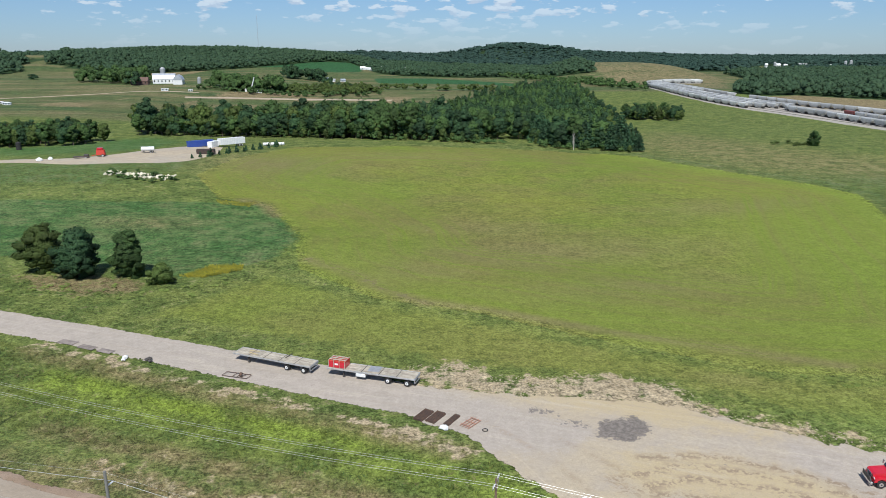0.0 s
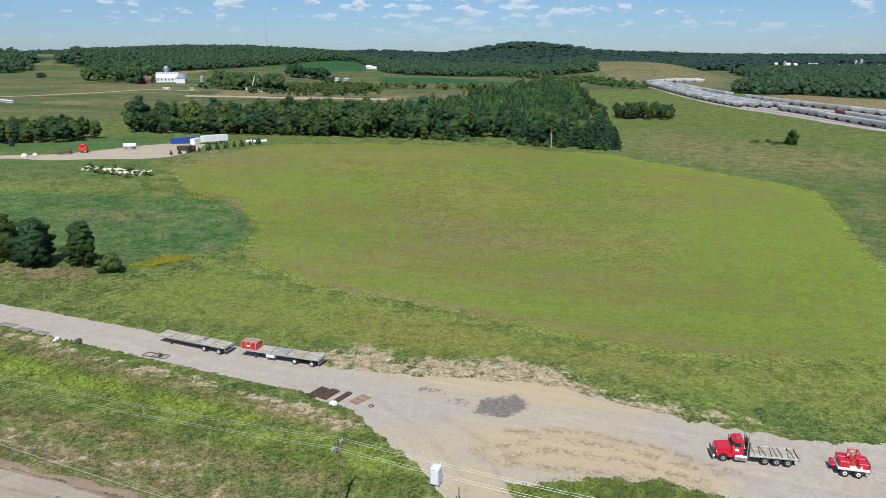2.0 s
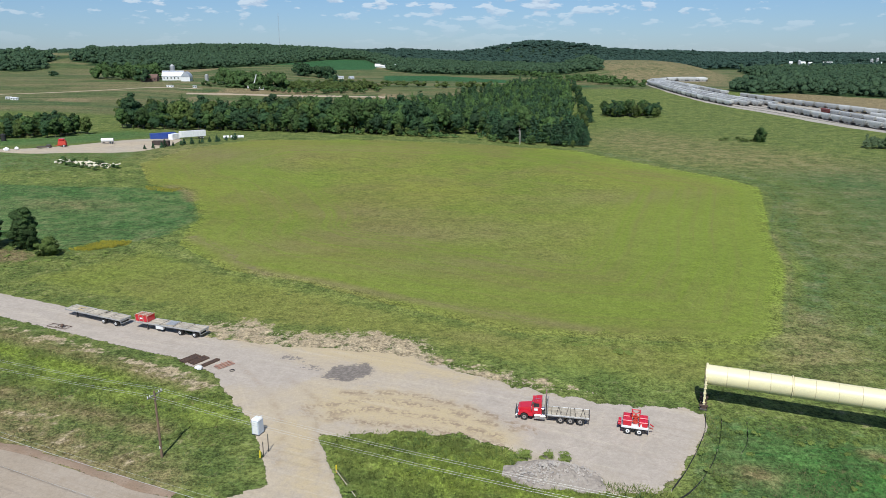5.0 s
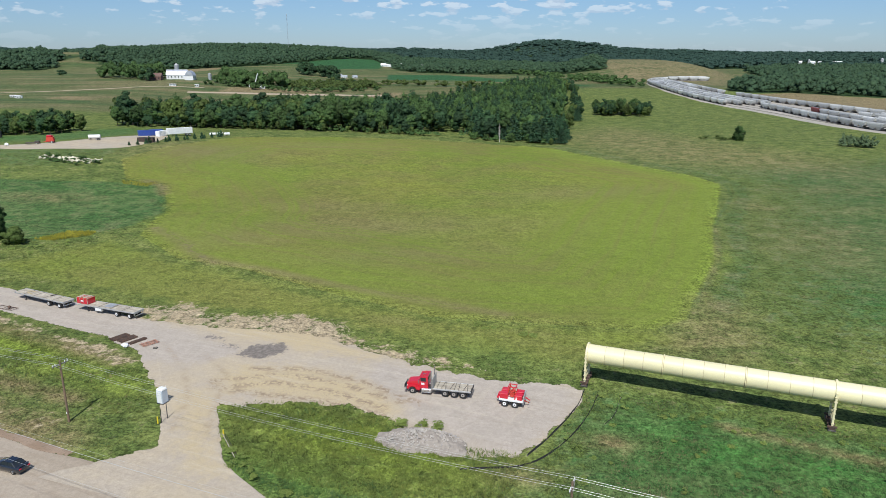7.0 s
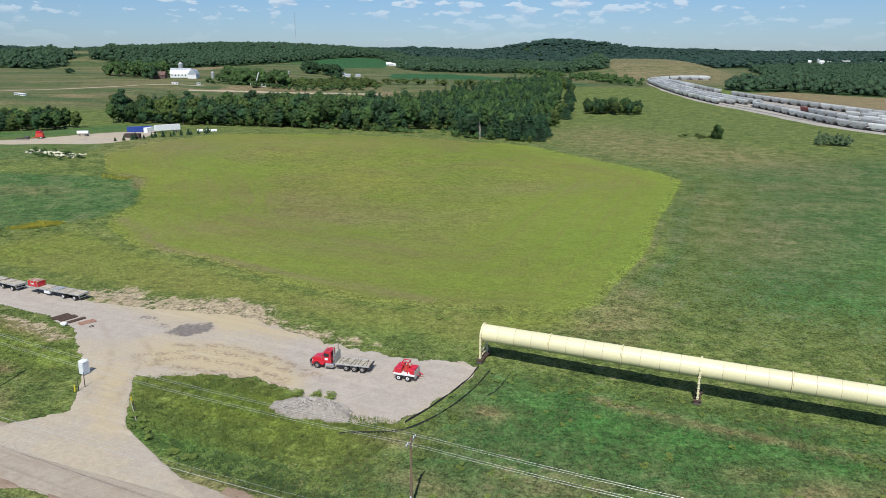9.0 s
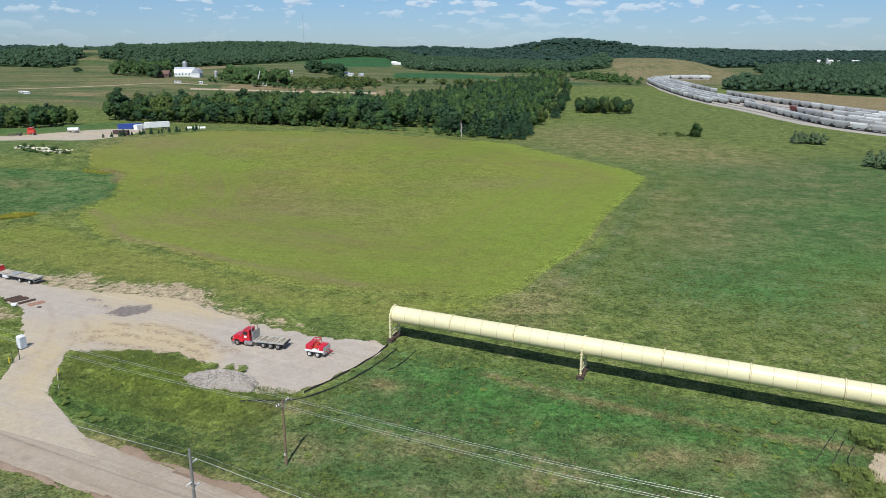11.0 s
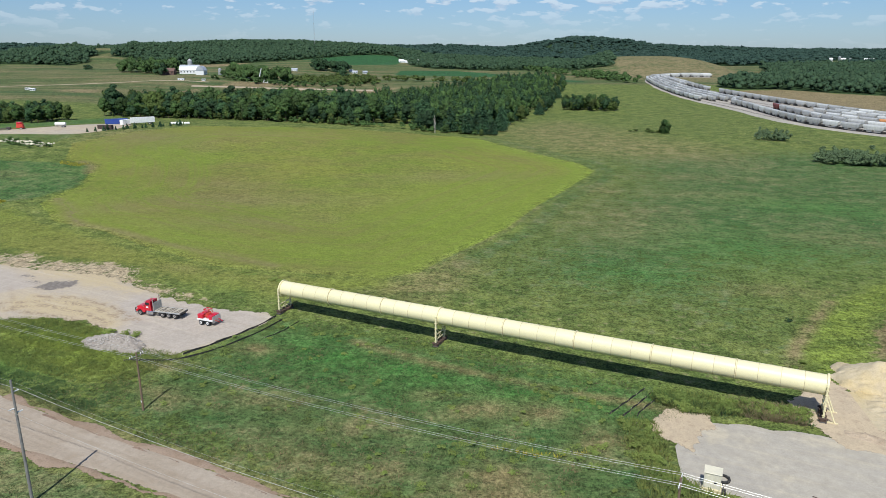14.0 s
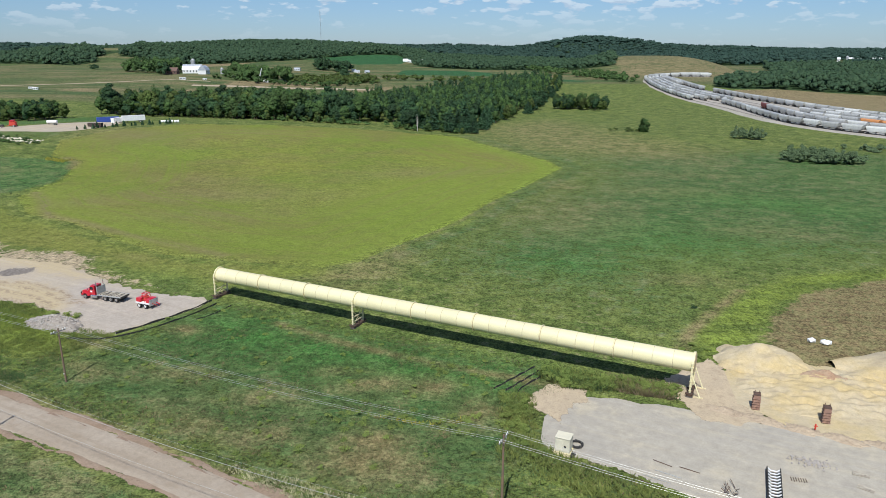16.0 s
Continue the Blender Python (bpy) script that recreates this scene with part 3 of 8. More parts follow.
def spline(points, n):
    """n points at even steps along a smooth curve through the given ones."""
    p = np.array(points, dtype=float)
    q = np.vstack([2 * p[0] - p[1], p, 2 * p[-1] - p[-2]])
    rows = []
    for i in range(1, len(q) - 2):
        for t in np.linspace(0, 1, 24, endpoint=False):
            rows.append(0.5 * (2 * q[i] + (q[i + 1] - q[i - 1]) * t + (2 * q[i - 1] - 5 * q[i] + 4 * q[i + 1] - q[i + 2]) * t * t + (3 * q[i] - q[i - 1] - 3 * q[i + 1] + q[i + 2]) * t ** 3))
    rows.append(p[-1])
    rows = np.array(rows)
    d = np.concatenate([[0], np.cumsum(np.linalg.norm(np.diff(rows, axis=0), axis=1))])
    s = np.linspace(0, d[-1], n)
    return np.stack([np.interp(s, d, rows[:, k]) for k in range(p.shape[1])], axis=1)


SAND_ZONES = [[(-5, 102), (3, 104), (20, 99.5), (31, 98), (39, 89), (48, 85), (44, 83), (33, 86), (22, 90), (8, 95.6)], [(20, 75), (22, 80), (32, 81), (44, 76), (50.5, 69), (50, 65), (38, 68.5), (26, 70.5), (23, 71)], [(16.5, 69.5), (20, 74), (24, 68), (28, 56), (33, 49), (27, 48), (21.6, 55.3)]]
GRAVEL_ZONES = [[(44.8, 83.5), (52.5, 81), (66.6, 79), (78, 77), (73, 66), (67, 57), (60, 60), (52, 65), (47.7, 70.7), (43, 77)], [(-160, 165), (-88, 132), (-37, 114), (-4, 99.5), (10, 92), (22, 86), (16, 80), (6, 80), (-16, 92), (-80, 119), (-160, 150)]]
DAMP_ZONE = [(20.6, 84.9), (22.1, 87.8), (24.8, 89.3), (28.0, 87.9), (27.5, 85.4), (25.4, 83.4), (22.8, 82.6)]
TRACK_LINES = [[(20, 74), (30, 77.5), (40, 75), (50, 70)], [(21, 72), (30, 74.6), (39, 72.4), (48, 68)], [(25, 79), (34, 79.6), (44, 75.6), (54, 69)], [(24.4, 71.4), (31, 70.4), (40, 69), (48, 66)], [(20, 60), (19, 68), (14, 78), (6, 88)], [(25, 60), (23, 69), (22, 76), (15, 84)]]


def yard_zones(x, y):
    """Where the yard is ochre sand, grey gravel, damp, or worn by wheels."""
    out = np.zeros((len(x), 4))
    out[:, 0] = np.maximum.reduce([0.9 * reach(x, y, SAND_ZONES[0], 4), 0.95 * reach(x, y, SAND_ZONES[1], 4), 0.75 * reach(x, y, SAND_ZONES[2], 4)])
    out[:, 1] = np.maximum.reduce([reach(x, y, w, 4) for w in GRAVEL_ZONES])
    out[:, 2] = np.maximum.reduce([1.15 * reach(x, y, DAMP_ZONE, 1.6), 0.5 * near_line(x, y, [(13, 91), (16, 89.6), (18, 87.8), (22, 86)], 1.8), 0.5 * knoll(x, y, 22.6, 82.6, 2.6, 1.3)])
    out[:, 3] = np.maximum.reduce([near_line(x, y, line, 1.1 if k < 4 else 0.8) * (1.0 if k < 4 else 0.45) for k, line in enumerate(TRACK_LINES)])
    return out


def ribbon(name, left, right, mat, label, up=0.04, n=90, m=14, ragged=0.35, category="dirt road", grow=0.0, ends=False):
    """A way between two edges, laid on the land, with ragged edges; grow widens it by metres on each side; ends frays its ends too."""
    a, b = spline(left, n), spline(right, n)
    rng = np.random.default_rng(len(name) * 7 + n)

    def fray():
        r = rng.normal(0, 1, n)
        for _ in range(2):
            r = (r + np.roll(r, 1) + np.roll(r, -1)) / 2.2
        return r * ragged

    d = b - a
    d /= np.linalg.norm(d, axis=1)[:, None] + 1e-9
    a, b = a - d * (fray() + grow)[:, None], b + d * (fray() + grow)[:, None]
    across = np.linalg.norm(b - a, axis=1)
    f = np.linspace(0, 1, m)[None, :, None]
    grid = (a[:, None, :] * (1 - f) + b[:, None, :] * f).reshape(-1, 2)
    z = height(grid[:, 0], grid[:, 1]) + up
    edge = np.tile(np.minimum(np.arange(m), np.arange(m)[::-1]) == 0, n)
    z = z - np.where(edge, up + 0.05, 0)
    i = np.arange(n * m).reshape(n, m)
    faces = np.stack([i[:-1, :-1], i[1:, :-1], i[1:, 1:], i[:-1, 1:]], axis=-1).reshape(-1, 4)
    me = raw_mesh(name, np.column_stack([grid, z]), faces, mat, True)
    me.update()
    if sum(p.normal.z for p in list(me.polygons)[:20]) < 0:
        me.flip_normals()
    f = f.ravel()
    away = across[:, None] * np.minimum(f, 1 - f)[None, :]
    if ends:
        mid = (a + b) / 2
        gone = np.concatenate([[0], np.cumsum(np.linalg.norm(np.diff(mid, axis=0), axis=1))])
        away = np.minimum(away, np.minimum(gone, gone[-1] - gone)[:, None])
    me.attributes.new("edge", "FLOAT", "POINT").data.foreach_set("value", away.astype(np.float32).ravel())
    layer = me.color_attributes.new("zones", "FLOAT_COLOR", "POINT")
    layer.data.foreach_set("color", yard_zones(grid[:, 0], grid[:, 1]).astype(np.float32).ravel())
    return tagged(new(name, me), label, category, kind="structure")


def inside(x, y, outline):
    """Which of the points lie inside the outline."""
    x, y = np.asarray(x), np.asarray(y)
    hit = np.zeros(x.shape, bool)
    for (ax, ay), (bx, by) in zip(outline, outline[1:] + outline[:1]):
        if ay != by:
            hit ^= ((ay > y) != (by > y)) & (x < (bx - ax) * (y - ay) / (by - ay) + ax)
    return hit


def reach(x, y, outline, soft):
    """1 well inside the outline, 0 well outside, 0.5 on it, over soft metres."""
    x, y = np.asarray(x), np.asarray(y)
    best = np.full(x.shape, 1e9)
    for (ax, ay), (bx, by) in zip(outline, outline[1:] + outline[:1]):
        dx, dy = bx - ax, by - ay
        t = np.clip(((x - ax) * dx + (y - ay) * dy) / (dx * dx + dy * dy + 1e-9), 0, 1)
        best = np.minimum(best, np.hypot(x - ax - t * dx, y - ay - t * dy))
    return np.clip(0.5 + np.where(inside(x, y, outline), best, -best) / (2 * soft), 0, 1)


# ---- ground ----
FIELD = [(-72, 345), (-16, 352), (46, 353), (92, 344), (126, 293), (144, 268), (149, 250), (146, 238), (138.6, 216), (126.6, 180.5), (117, 146), (111, 132), (105.6, 119.6), (100, 106), (93, 101), (74, 102), (52, 104), (28, 117), (6, 131), (-14, 139), (-34, 160), (-38, 176), (-39, 187), (-46, 203), (-58, 226), (-75, 232), (-92, 262), (-88, 300)]
DAMP = [(-175, 205), (-139, 222), (-105, 222), (-74, 226), (-60, 225), (-47, 204), (-40, 186), (-41, 170), (-48, 161), (-59, 152), (-72, 158), (-110, 168), (-175, 160)]
DULL_NEAR = [(70, 57), (78, 76), (100, 71), (166, 50), (148, 48), (143, 40), (148, 29), (130, 12), (106, 22), (70, 35), (60, 42)]
MEADOW = [(128, 292), (150, 262), (147, 226), (131, 190), (119, 148), (112, 128), (106, 100), (126, 90), (172, 70), (180, 74), (183, 110), (260, 120), (330, 220), (330, 330), (250, 330)]
SOIL_RIGHT = [(184, 70), (188, 84), (200, 99), (219, 110), (270, 124), (300, 120), (300, 30), (186, 30)]
PAD_FRINGE = [(-9, 101), (-6, 106), (3, 108), (9, 103), (16, 102), (26, 104), (36, 100), (38, 94), (43, 90), (52, 86.5), (64, 81), (44, 84), (30, 90), (10, 94)]
DRY_BANK = [(-98, 153), (-85, 154), (-72, 154), (-65, 149), (-64, 142), (-75, 139), (-90, 145)]
DRY_NEAR = [(-45, 72), (-22, 66), (4, 57), (6, 61), (-20, 72), (-45, 80)]
LANE_BANK = [(-70, 116), (-50, 107), (-29, 98), (-4, 87), (6, 80), (3, 78), (-10, 86), (-32, 96), (-56, 107), (-74, 114)]


NEAR_GRASS = [(70, 57), (78, 66), (100, 56), (150, 44), (148, 29), (166, 20), (130, 10), (106, 21), (70, 34), (52, 42), (60, 48)]


def near_line(x, y, line, w):
    """1 on a line, falling to 0 at w metres from it."""
    best = np.full(np.shape(x), 1e9)
    for (ax, ay), (bx, by) in zip(line, line[1:]):
        dx, dy = bx - ax, by - ay
        t = np.clip(((x - ax) * dx + (y - ay) * dy) / (dx * dx + dy * dy + 1e-9), 0, 1)
        best = np.minimum(best, np.hypot(x - ax - t * dx, y - ay - t * dy))
    return np.clip(1.3 * (1 - best / w), 0, 1)


EMERALD_STRIP = [(76, 62), (84, 71), (110, 63), (133, 57), (143, 54), (139, 44), (122, 46), (106, 50), (90, 55), (82, 58)]
GREEN_CORNER = [(171, 61), (172, 73), (183, 94), (200, 110), (222, 118), (270, 132), (270, 124), (219, 111), (202, 102), (190, 88), (183, 72), (177, 67)]
WEDGE = [(88, 92), (101, 107), (106, 119), (112, 113), (110, 98), (102, 86)]
TAN_MID = [(135, 161), (147, 187), (167, 181), (163, 146), (149, 138), (140, 143)]
TAN_FAR = [(97, 389), (144, 465), (182, 368), (220, 310), (215, 268), (178, 280), (130, 308)]


LAWN = [(-262, 378), (-212, 384), (-172, 430), (-135, 390), (-130, 340), (-142, 300), (-212, 335)]
HAY_BANK = [(-60, 128), (-30, 116), (0, 104), (34, 97), (52, 86), (78, 82), (98, 94), (96, 104), (60, 103), (28, 117), (-14, 139), (-40, 158)]


FIELD_TRACK = [(-33, 167), (-26, 161), (-20, 155), (-10, 142), (-4, 136)]


def tints(x, y):
    """Where the cover is fresh emerald, dry tan or bright olive, and how far inside the hay field (in hundreds of metres)."""
    out = np.zeros((len(x), 4))
    out[:, 0] = np.maximum.reduce([0.62 * reach(x, y, EMERALD_STRIP, 7), 0.12 * reach(x, y, DAMP, 9), 0.25 * reach(x, y, LAWN, 10), 0.42 * knoll(x, y, 176, 140, 30, 22), 0.4 * knoll(x, y, 150, 112, 16, 10), 0.45 * knoll(x, y, 215, 190, 40, 12, -20), 0.35 * knoll(x, y, 62, 88, 16, 6, -25), 0.4 * knoll(x, y, 38, 50, 12, 4, -22)])
    # the 1.4 m wide tan line up the field's right edge paints a low ridge's shadow
    dry = [0.22 * reach(x, y, HAY_BANK, 8), 0.6 * reach(x, y, WEDGE, 6), 0.42 * reach(x, y, TAN_MID, 14), 0.5 * reach(x, y, TAN_FAR, 22), 0.75 * near_line(x, y, [(-67, 231), (-57, 224), (-51.5, 212)], 3.2), 0.5 * knoll(x, y, -86, 200, 16, 7), 0.6 * near_line(x, y, FIELD_TRACK, 3.6), 0.4 * near_line(x, y, [(128, 183), (118, 146), (107, 120), (101, 106)], 1.4), 0.7 * near_line(x, y, [(-7, 138), (9, 132), (30, 121), (66, 106)], 2.6),
           0.7 * near_line(x, y, [(-71, 112), (-34, 95.5), (2, 80.5)], 3.2), 0.8 * near_line(x, y, [(-54, 86), (-19, 74), (2, 67)], 2.8), 0.75 * near_line(x, y, [(-60, 78), (-26, 68), (6, 56)], 6.0),
           0.7 * near_line(x, y, [(95, 67), (111, 60), (128, 54.5), (146, 50)], 1.6), 0.5 * near_line(x, y, [(30, 46.5), (64, 35.2), (107, 20)], 2.2), 0.8 * near_line(x, y, [(168, 63), (171, 73), (178, 85), (186, 98)], 1.8), 0.3 * near_line(x, y, [(-14, 45), (30, 32), (80, 17), (126, -2)], 6)]
    for cx, cy, sx, sy, turn, much in ((-70, 292, 34, 24, 0, 0.65), (33, 175, 48, 14, 12, 0.5), (92, 228, 34, 11, 20, 0.45), (-4, 159, 14, 8, 0, 0.5), (42, 147, 28, 9, 10, 0.45), (10, 199, 22, 9, 0, 0.4), (-20, 320, 40, 14, 5, 0.5),
                                       (123, 30, 5, 3, 0, 0.9), (119, 46, 5, 3, 20, 0.8), (79, 61.5, 4, 2, 0, 0.9), (128, 47, 4, 3, 0, 0.8), (67, 53, 4, 2, 0, 0.6), (101, 38, 9, 4, 0, 0.4), (88, 44, 7, 3, 0, 0.45), (136, 40, 4, 4, 0, 0.7), (72, 44, 6, 2.5, -20, 0.5),
                                       (45, 101, 12, 3, -22, 0.4), (74, 97, 9, 2, -15, 0.5), (180, 205, 26, 12, 0, 0.3), (205, 150, 22, 9, 0, 0.3), (190, 240, 30, 10, 0, 0.3), (175, 104, 10, 4, 0, 0.4), (150, 210, 8, 12, 0, 0.4), (100, 30, 12, 4, -18, 0.5), (123, 25, 9, 6, 0, 0.75), (109, 29, 5, 3, 0, 0.5), (114, 50, 5, 2, 0, 0.5)):
        dry.append(much * knoll(x, y, cx, cy, sx, sy, turn))
    out[:, 1] = np.maximum.reduce(dry)
    out[:, 2] = np.maximum.reduce([0.55 * reach(x, y, GREEN_CORNER, 2.5), 0.35 * near_line(x, y, [(-30, 160), (-8, 133), (40, 107), (95, 95)], 7), 0.9 * knoll(x, y, 108, 185, 36, 65, -20) * (reach(x, y, FIELD, 3) > 0.45), 0.9 * near_line(x, y, [(92, 344), (126, 293), (144, 268), (149, 250), (138.6, 216), (126.6, 180.5), (117, 146), (105.6, 119.6), (100, 106)], 20) * (reach(x, y, FIELD, 2) > 0.5), 0.34 * reach(x, y, HAY_BANK, 8), 0.45 * knoll(x, y, -40, 244, 26, 25), 0.6 * near_line(x, y, [(-30, 176), (-8, 148), (40, 124), (90, 118), (112, 150)], 14), 0.4 * knoll(x, y, 60, 118, 34, 8, -15), 0.85 * knoll(x, y, 46, 58, 18, 7, -22), 0.5 * near_line(x, y, [(-60, 98), (-25, 86), (8, 72)], 7), 0.95 * near_line(x, y, [(-62, 102), (-48, 96.7), (-27, 88.4), (-12, 83)], 4)])
    deep = (reach(x, y, FIELD, 50) - 0.5)
    out[:, 3] = np.maximum(np.clip(deep, 0, 1), 0.026 * reach(x, y, HAY_BANK, 5))
    return out


def graded(a, fine0, fine1, b, step_near, growth):
    mid = list(np.arange(fine0, fine1, step_near))
    low, s, v = [], step_near, fine0
    while v > a:
        s *= growth
        v -= s
        low.append(v)
    high, s, v = [], step_near, fine1
    while v < b:
        high.append(v)
        s *= growth
        v += s
    return np.array(low[::-1] + mid + high)


gx = graded(-4800, -100, 215, 4800, 1.1, 1.07)
gy = graded(-400, 8, 240, 4900, 1.1, 1.035)
X, Y = np.meshgrid(gx, gy, indexing="ij")
Z = height(X, Y)
near = (X > -120) & (X < 240) & (Y < 260)
rng = np.random.default_rng(4)
WAYS = [[(-150, 160), (-88, 134), (-37, 115.5), (-3, 101), (34, 96), (78, 79), (79, 70), (69, 55), (50, 57), (46, 64), (25, 66), (33, 53), (64, 36), (108, 21), (190, -12), (184, -30), (100, 12), (30, 33), (-40, 54), (-140, 90), (-130, 108), (-30, 69), (14, 55), (16, 64), (4, 82), (-16, 91), (-80, 118)],
        [(142, 50), (170, 60), (200, 66), (242, 66), (242, -14), (158, 22), (142, 33)]]
flat = np.maximum.reduce([reach(X, Y, w, 1.5) for w in WAYS])
Z = Z + np.where(near & (flat < 0.05), rng.normal(0, 0.06, X.shape), 0) - 0.03 * (flat > 0.05)
idx = np.arange(X.size).reshape(X.shape)
quads = np.stack([idx[:-1, :-1], idx[1:, :-1], idx[1:, 1:], idx[:-1, 1:]], axis=-1).reshape(-1, 4)
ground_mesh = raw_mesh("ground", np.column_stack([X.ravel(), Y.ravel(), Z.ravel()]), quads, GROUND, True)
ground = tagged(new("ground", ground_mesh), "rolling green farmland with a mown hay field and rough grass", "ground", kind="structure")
fx, fy = X.ravel(), Y.ravel()
cover = np.zeros((fx.size, 4))
cover[:, 0] = np.maximum.reduce([reach(fx, fy, FIELD, 1.3), 0.32 * reach(fx, fy, FIELD, 14), 0.62 * reach(fx, fy, HAY_BANK, 7)])
# the 1.6 m edge line is weedy fringe with the ridge's shadow painted in
cover[:, 1] = np.maximum.reduce([reach(fx, fy, DAMP, 2.5), 0.6 * reach(fx, fy, LAWN, 10), 0.66 * reach(fx, fy, MEADOW, 40), 0.72 * reach(fx, fy, DULL_NEAR, 8), 0.85 * reach(fx, fy, [(-60, 60), (4, 42), (58, 27), (110, 10), (100, -10), (30, 10), (-60, 40)], 4), 0.9 * near_line(fx, fy, [(92, 347), (128, 295), (146.5, 269), (151.5, 250), (146.5, 226), (131.5, 192), (126, 178), (119.5, 148), (112, 132), (103, 113)], 1.6) * 0.6, 0.52 * near_line(fx, fy, [(96, 352), (132, 299), (151, 272), (156, 250), (151, 226), (136, 191), (125, 147), (117, 130), (109, 112)], 7.5), 0.5 * reach(fx, fy, [(-260, 235), (-110, 238), (-97, 262), (-92, 300), (-150, 288), (-260, 312)], 8)])
cover[:, 2] = np.maximum.reduce([0.72 * reach(fx, fy, PAD_FRINGE, 4), 0.62 * reach(fx, fy, LANE_BANK, 2.0), 0.42 * reach(fx, fy, DRY_NEAR, 5)])
cover[:, 3] = np.maximum.reduce([0.8 * reach(fx, fy, DRY_BANK, 4), 0.7 * reach(fx, fy, DRY_NEAR, 5), 0.95 * reach(fx, fy, SOIL_RIGHT, 3), 0.42 * near_line(fx, fy, FIELD_TRACK, 3.2), 0.4 * reach(fx, fy, LANE_BANK, 4), 0.22 * reach(fx, fy, NEAR_GRASS, 6)])
layer = ground_mesh.color_attributes.new("cover", "FLOAT_COLOR", "POINT")
layer.data.foreach_set("color", cover.astype(np.float32).ravel())
layer = ground_mesh.color_attributes.new("tints", "FLOAT_COLOR", "POINT")
layer.data.foreach_set("color", tints(fx, fy).astype(np.float32).ravel())
MOUND = [(225, 1010), (262, 930), (300, 890), (345, 850), (375, 900), (420, 1050), (450, 1300), (400, 1420), (270, 1420), (235, 1250)]
LEFT_FIELDS = [(-900, 700), (-360, 660), (-300, 760), (-320, 900), (-420, 1000), (-300, 1150), (-180, 1250), (-260, 1420), (-700, 1400), (-1100, 1400)]
CROPS = [(-380, 1283), (-338, 1400), (-292, 1396), (-262, 1485), (-160, 1560), (-150, 1330), (-214, 1246), (-290, 1300)]
CROPS_MID = [(-112, 1170), (-8, 1160), (83, 1045), (190, 870), (152, 880), (43, 1000), (-91, 1020)]
RAIL_FIELD = [(360, 620), (345, 690), (420, 740), (640, 760), (640, 500), (430, 480)]
far = np.zeros((fx.size, 4))
far[:, 0] = np.maximum(reach(fx, fy, LEFT_FIELDS, 20) * 0.7, step(440, 560, fy) * 0.85 * np.maximum(step(150, 90, fx), step(780, 880, fy)))
far[:, 1] = np.maximum(reach(fx, fy, CROPS, 10), reach(fx, fy, CROPS_MID, 10))
BARE = [[(-338, 587), (-330, 620), (-285, 595), (-277, 574), (-302, 566)], [(-297, 640), (-309, 687), (-292, 678), (-272, 626)], [(-236, 630), (-236, 668), (-226, 690), (-212, 635)], [(-233, 708), (-234, 775), (-148, 805), (-141, 758), (-198, 720)], [(-166, 748), (-135, 772), (-112, 737), (-144, 704)], [(-78, 703), (-62, 774), (-27, 774), (-40, 686)], [(-471, 1042), (-450, 1183), (-393, 1240), (-373, 1120), (-410, 979)]]
far[:, 2] = np.maximum.reduce([0.66 * reach(fx, fy, w, 8) for w in BARE] + [0.5 * reach(fx, fy, MOUND, 20), 0.62 * reach(fx, fy, RAIL_FIELD, 15), 0.66 * reach(fx, fy, [(294, 622), (330, 759), (399, 796), (462, 714), (375, 513), (328, 571)], 10)])
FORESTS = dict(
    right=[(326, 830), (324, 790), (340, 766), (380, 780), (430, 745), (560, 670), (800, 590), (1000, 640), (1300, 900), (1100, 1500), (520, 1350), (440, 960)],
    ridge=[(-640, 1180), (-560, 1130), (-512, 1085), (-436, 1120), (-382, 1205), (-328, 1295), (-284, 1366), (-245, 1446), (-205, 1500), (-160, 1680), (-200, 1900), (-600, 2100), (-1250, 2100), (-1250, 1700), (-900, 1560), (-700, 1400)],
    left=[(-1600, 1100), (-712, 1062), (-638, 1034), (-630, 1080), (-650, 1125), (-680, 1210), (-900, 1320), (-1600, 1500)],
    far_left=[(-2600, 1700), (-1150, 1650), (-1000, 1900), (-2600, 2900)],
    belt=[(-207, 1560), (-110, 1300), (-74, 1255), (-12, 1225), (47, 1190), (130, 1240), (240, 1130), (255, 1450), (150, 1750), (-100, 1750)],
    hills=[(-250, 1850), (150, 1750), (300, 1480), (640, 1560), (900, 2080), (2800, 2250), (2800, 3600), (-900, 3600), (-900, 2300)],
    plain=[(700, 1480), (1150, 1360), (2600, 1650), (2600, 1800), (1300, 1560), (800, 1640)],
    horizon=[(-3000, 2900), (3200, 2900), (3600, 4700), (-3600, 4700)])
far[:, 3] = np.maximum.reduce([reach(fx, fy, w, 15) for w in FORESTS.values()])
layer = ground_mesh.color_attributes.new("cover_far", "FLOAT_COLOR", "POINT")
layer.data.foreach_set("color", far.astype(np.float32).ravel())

# ---- ways and lots ----
ribbon("road", [(-130, 104), (-90, 89), (-53.5, 75), (-31, 67.2), (-10, 59.8), (5, 54.2), (18, 50.6), (36, 44.5), (64, 34), (87, 26.6), (107, 19), (130, 10), (190, -14)],
       [(-136, 92), (-96, 77), (-58, 63), (-36, 55.5), (-14, 48), (4, 43), (20, 39), (30, 36.3), (59, 27.5), (80, 22), (103, 14), (126, 2), (184, -26)], ROAD, "tan dirt road with darker worn ruts", 0.05, 260, 12, 0.10)
UPPER = spline([(-130, 104), (-90, 89), (-53.5, 75), (-31, 67.2), (-10, 59.8), (5, 54.2), (18, 50.6), (36, 44.5), (64, 34), (87, 26.6), (107, 19), (130, 10), (190, -14)], 340)
LOWER = spline([(-136, 92), (-96, 77), (-58, 63), (-36, 55.5), (-14, 48), (4, 43), (20, 39), (30, 36.3), (59, 27.5), (80, 22), (103, 14), (126, 2), (184, -26)], 340)


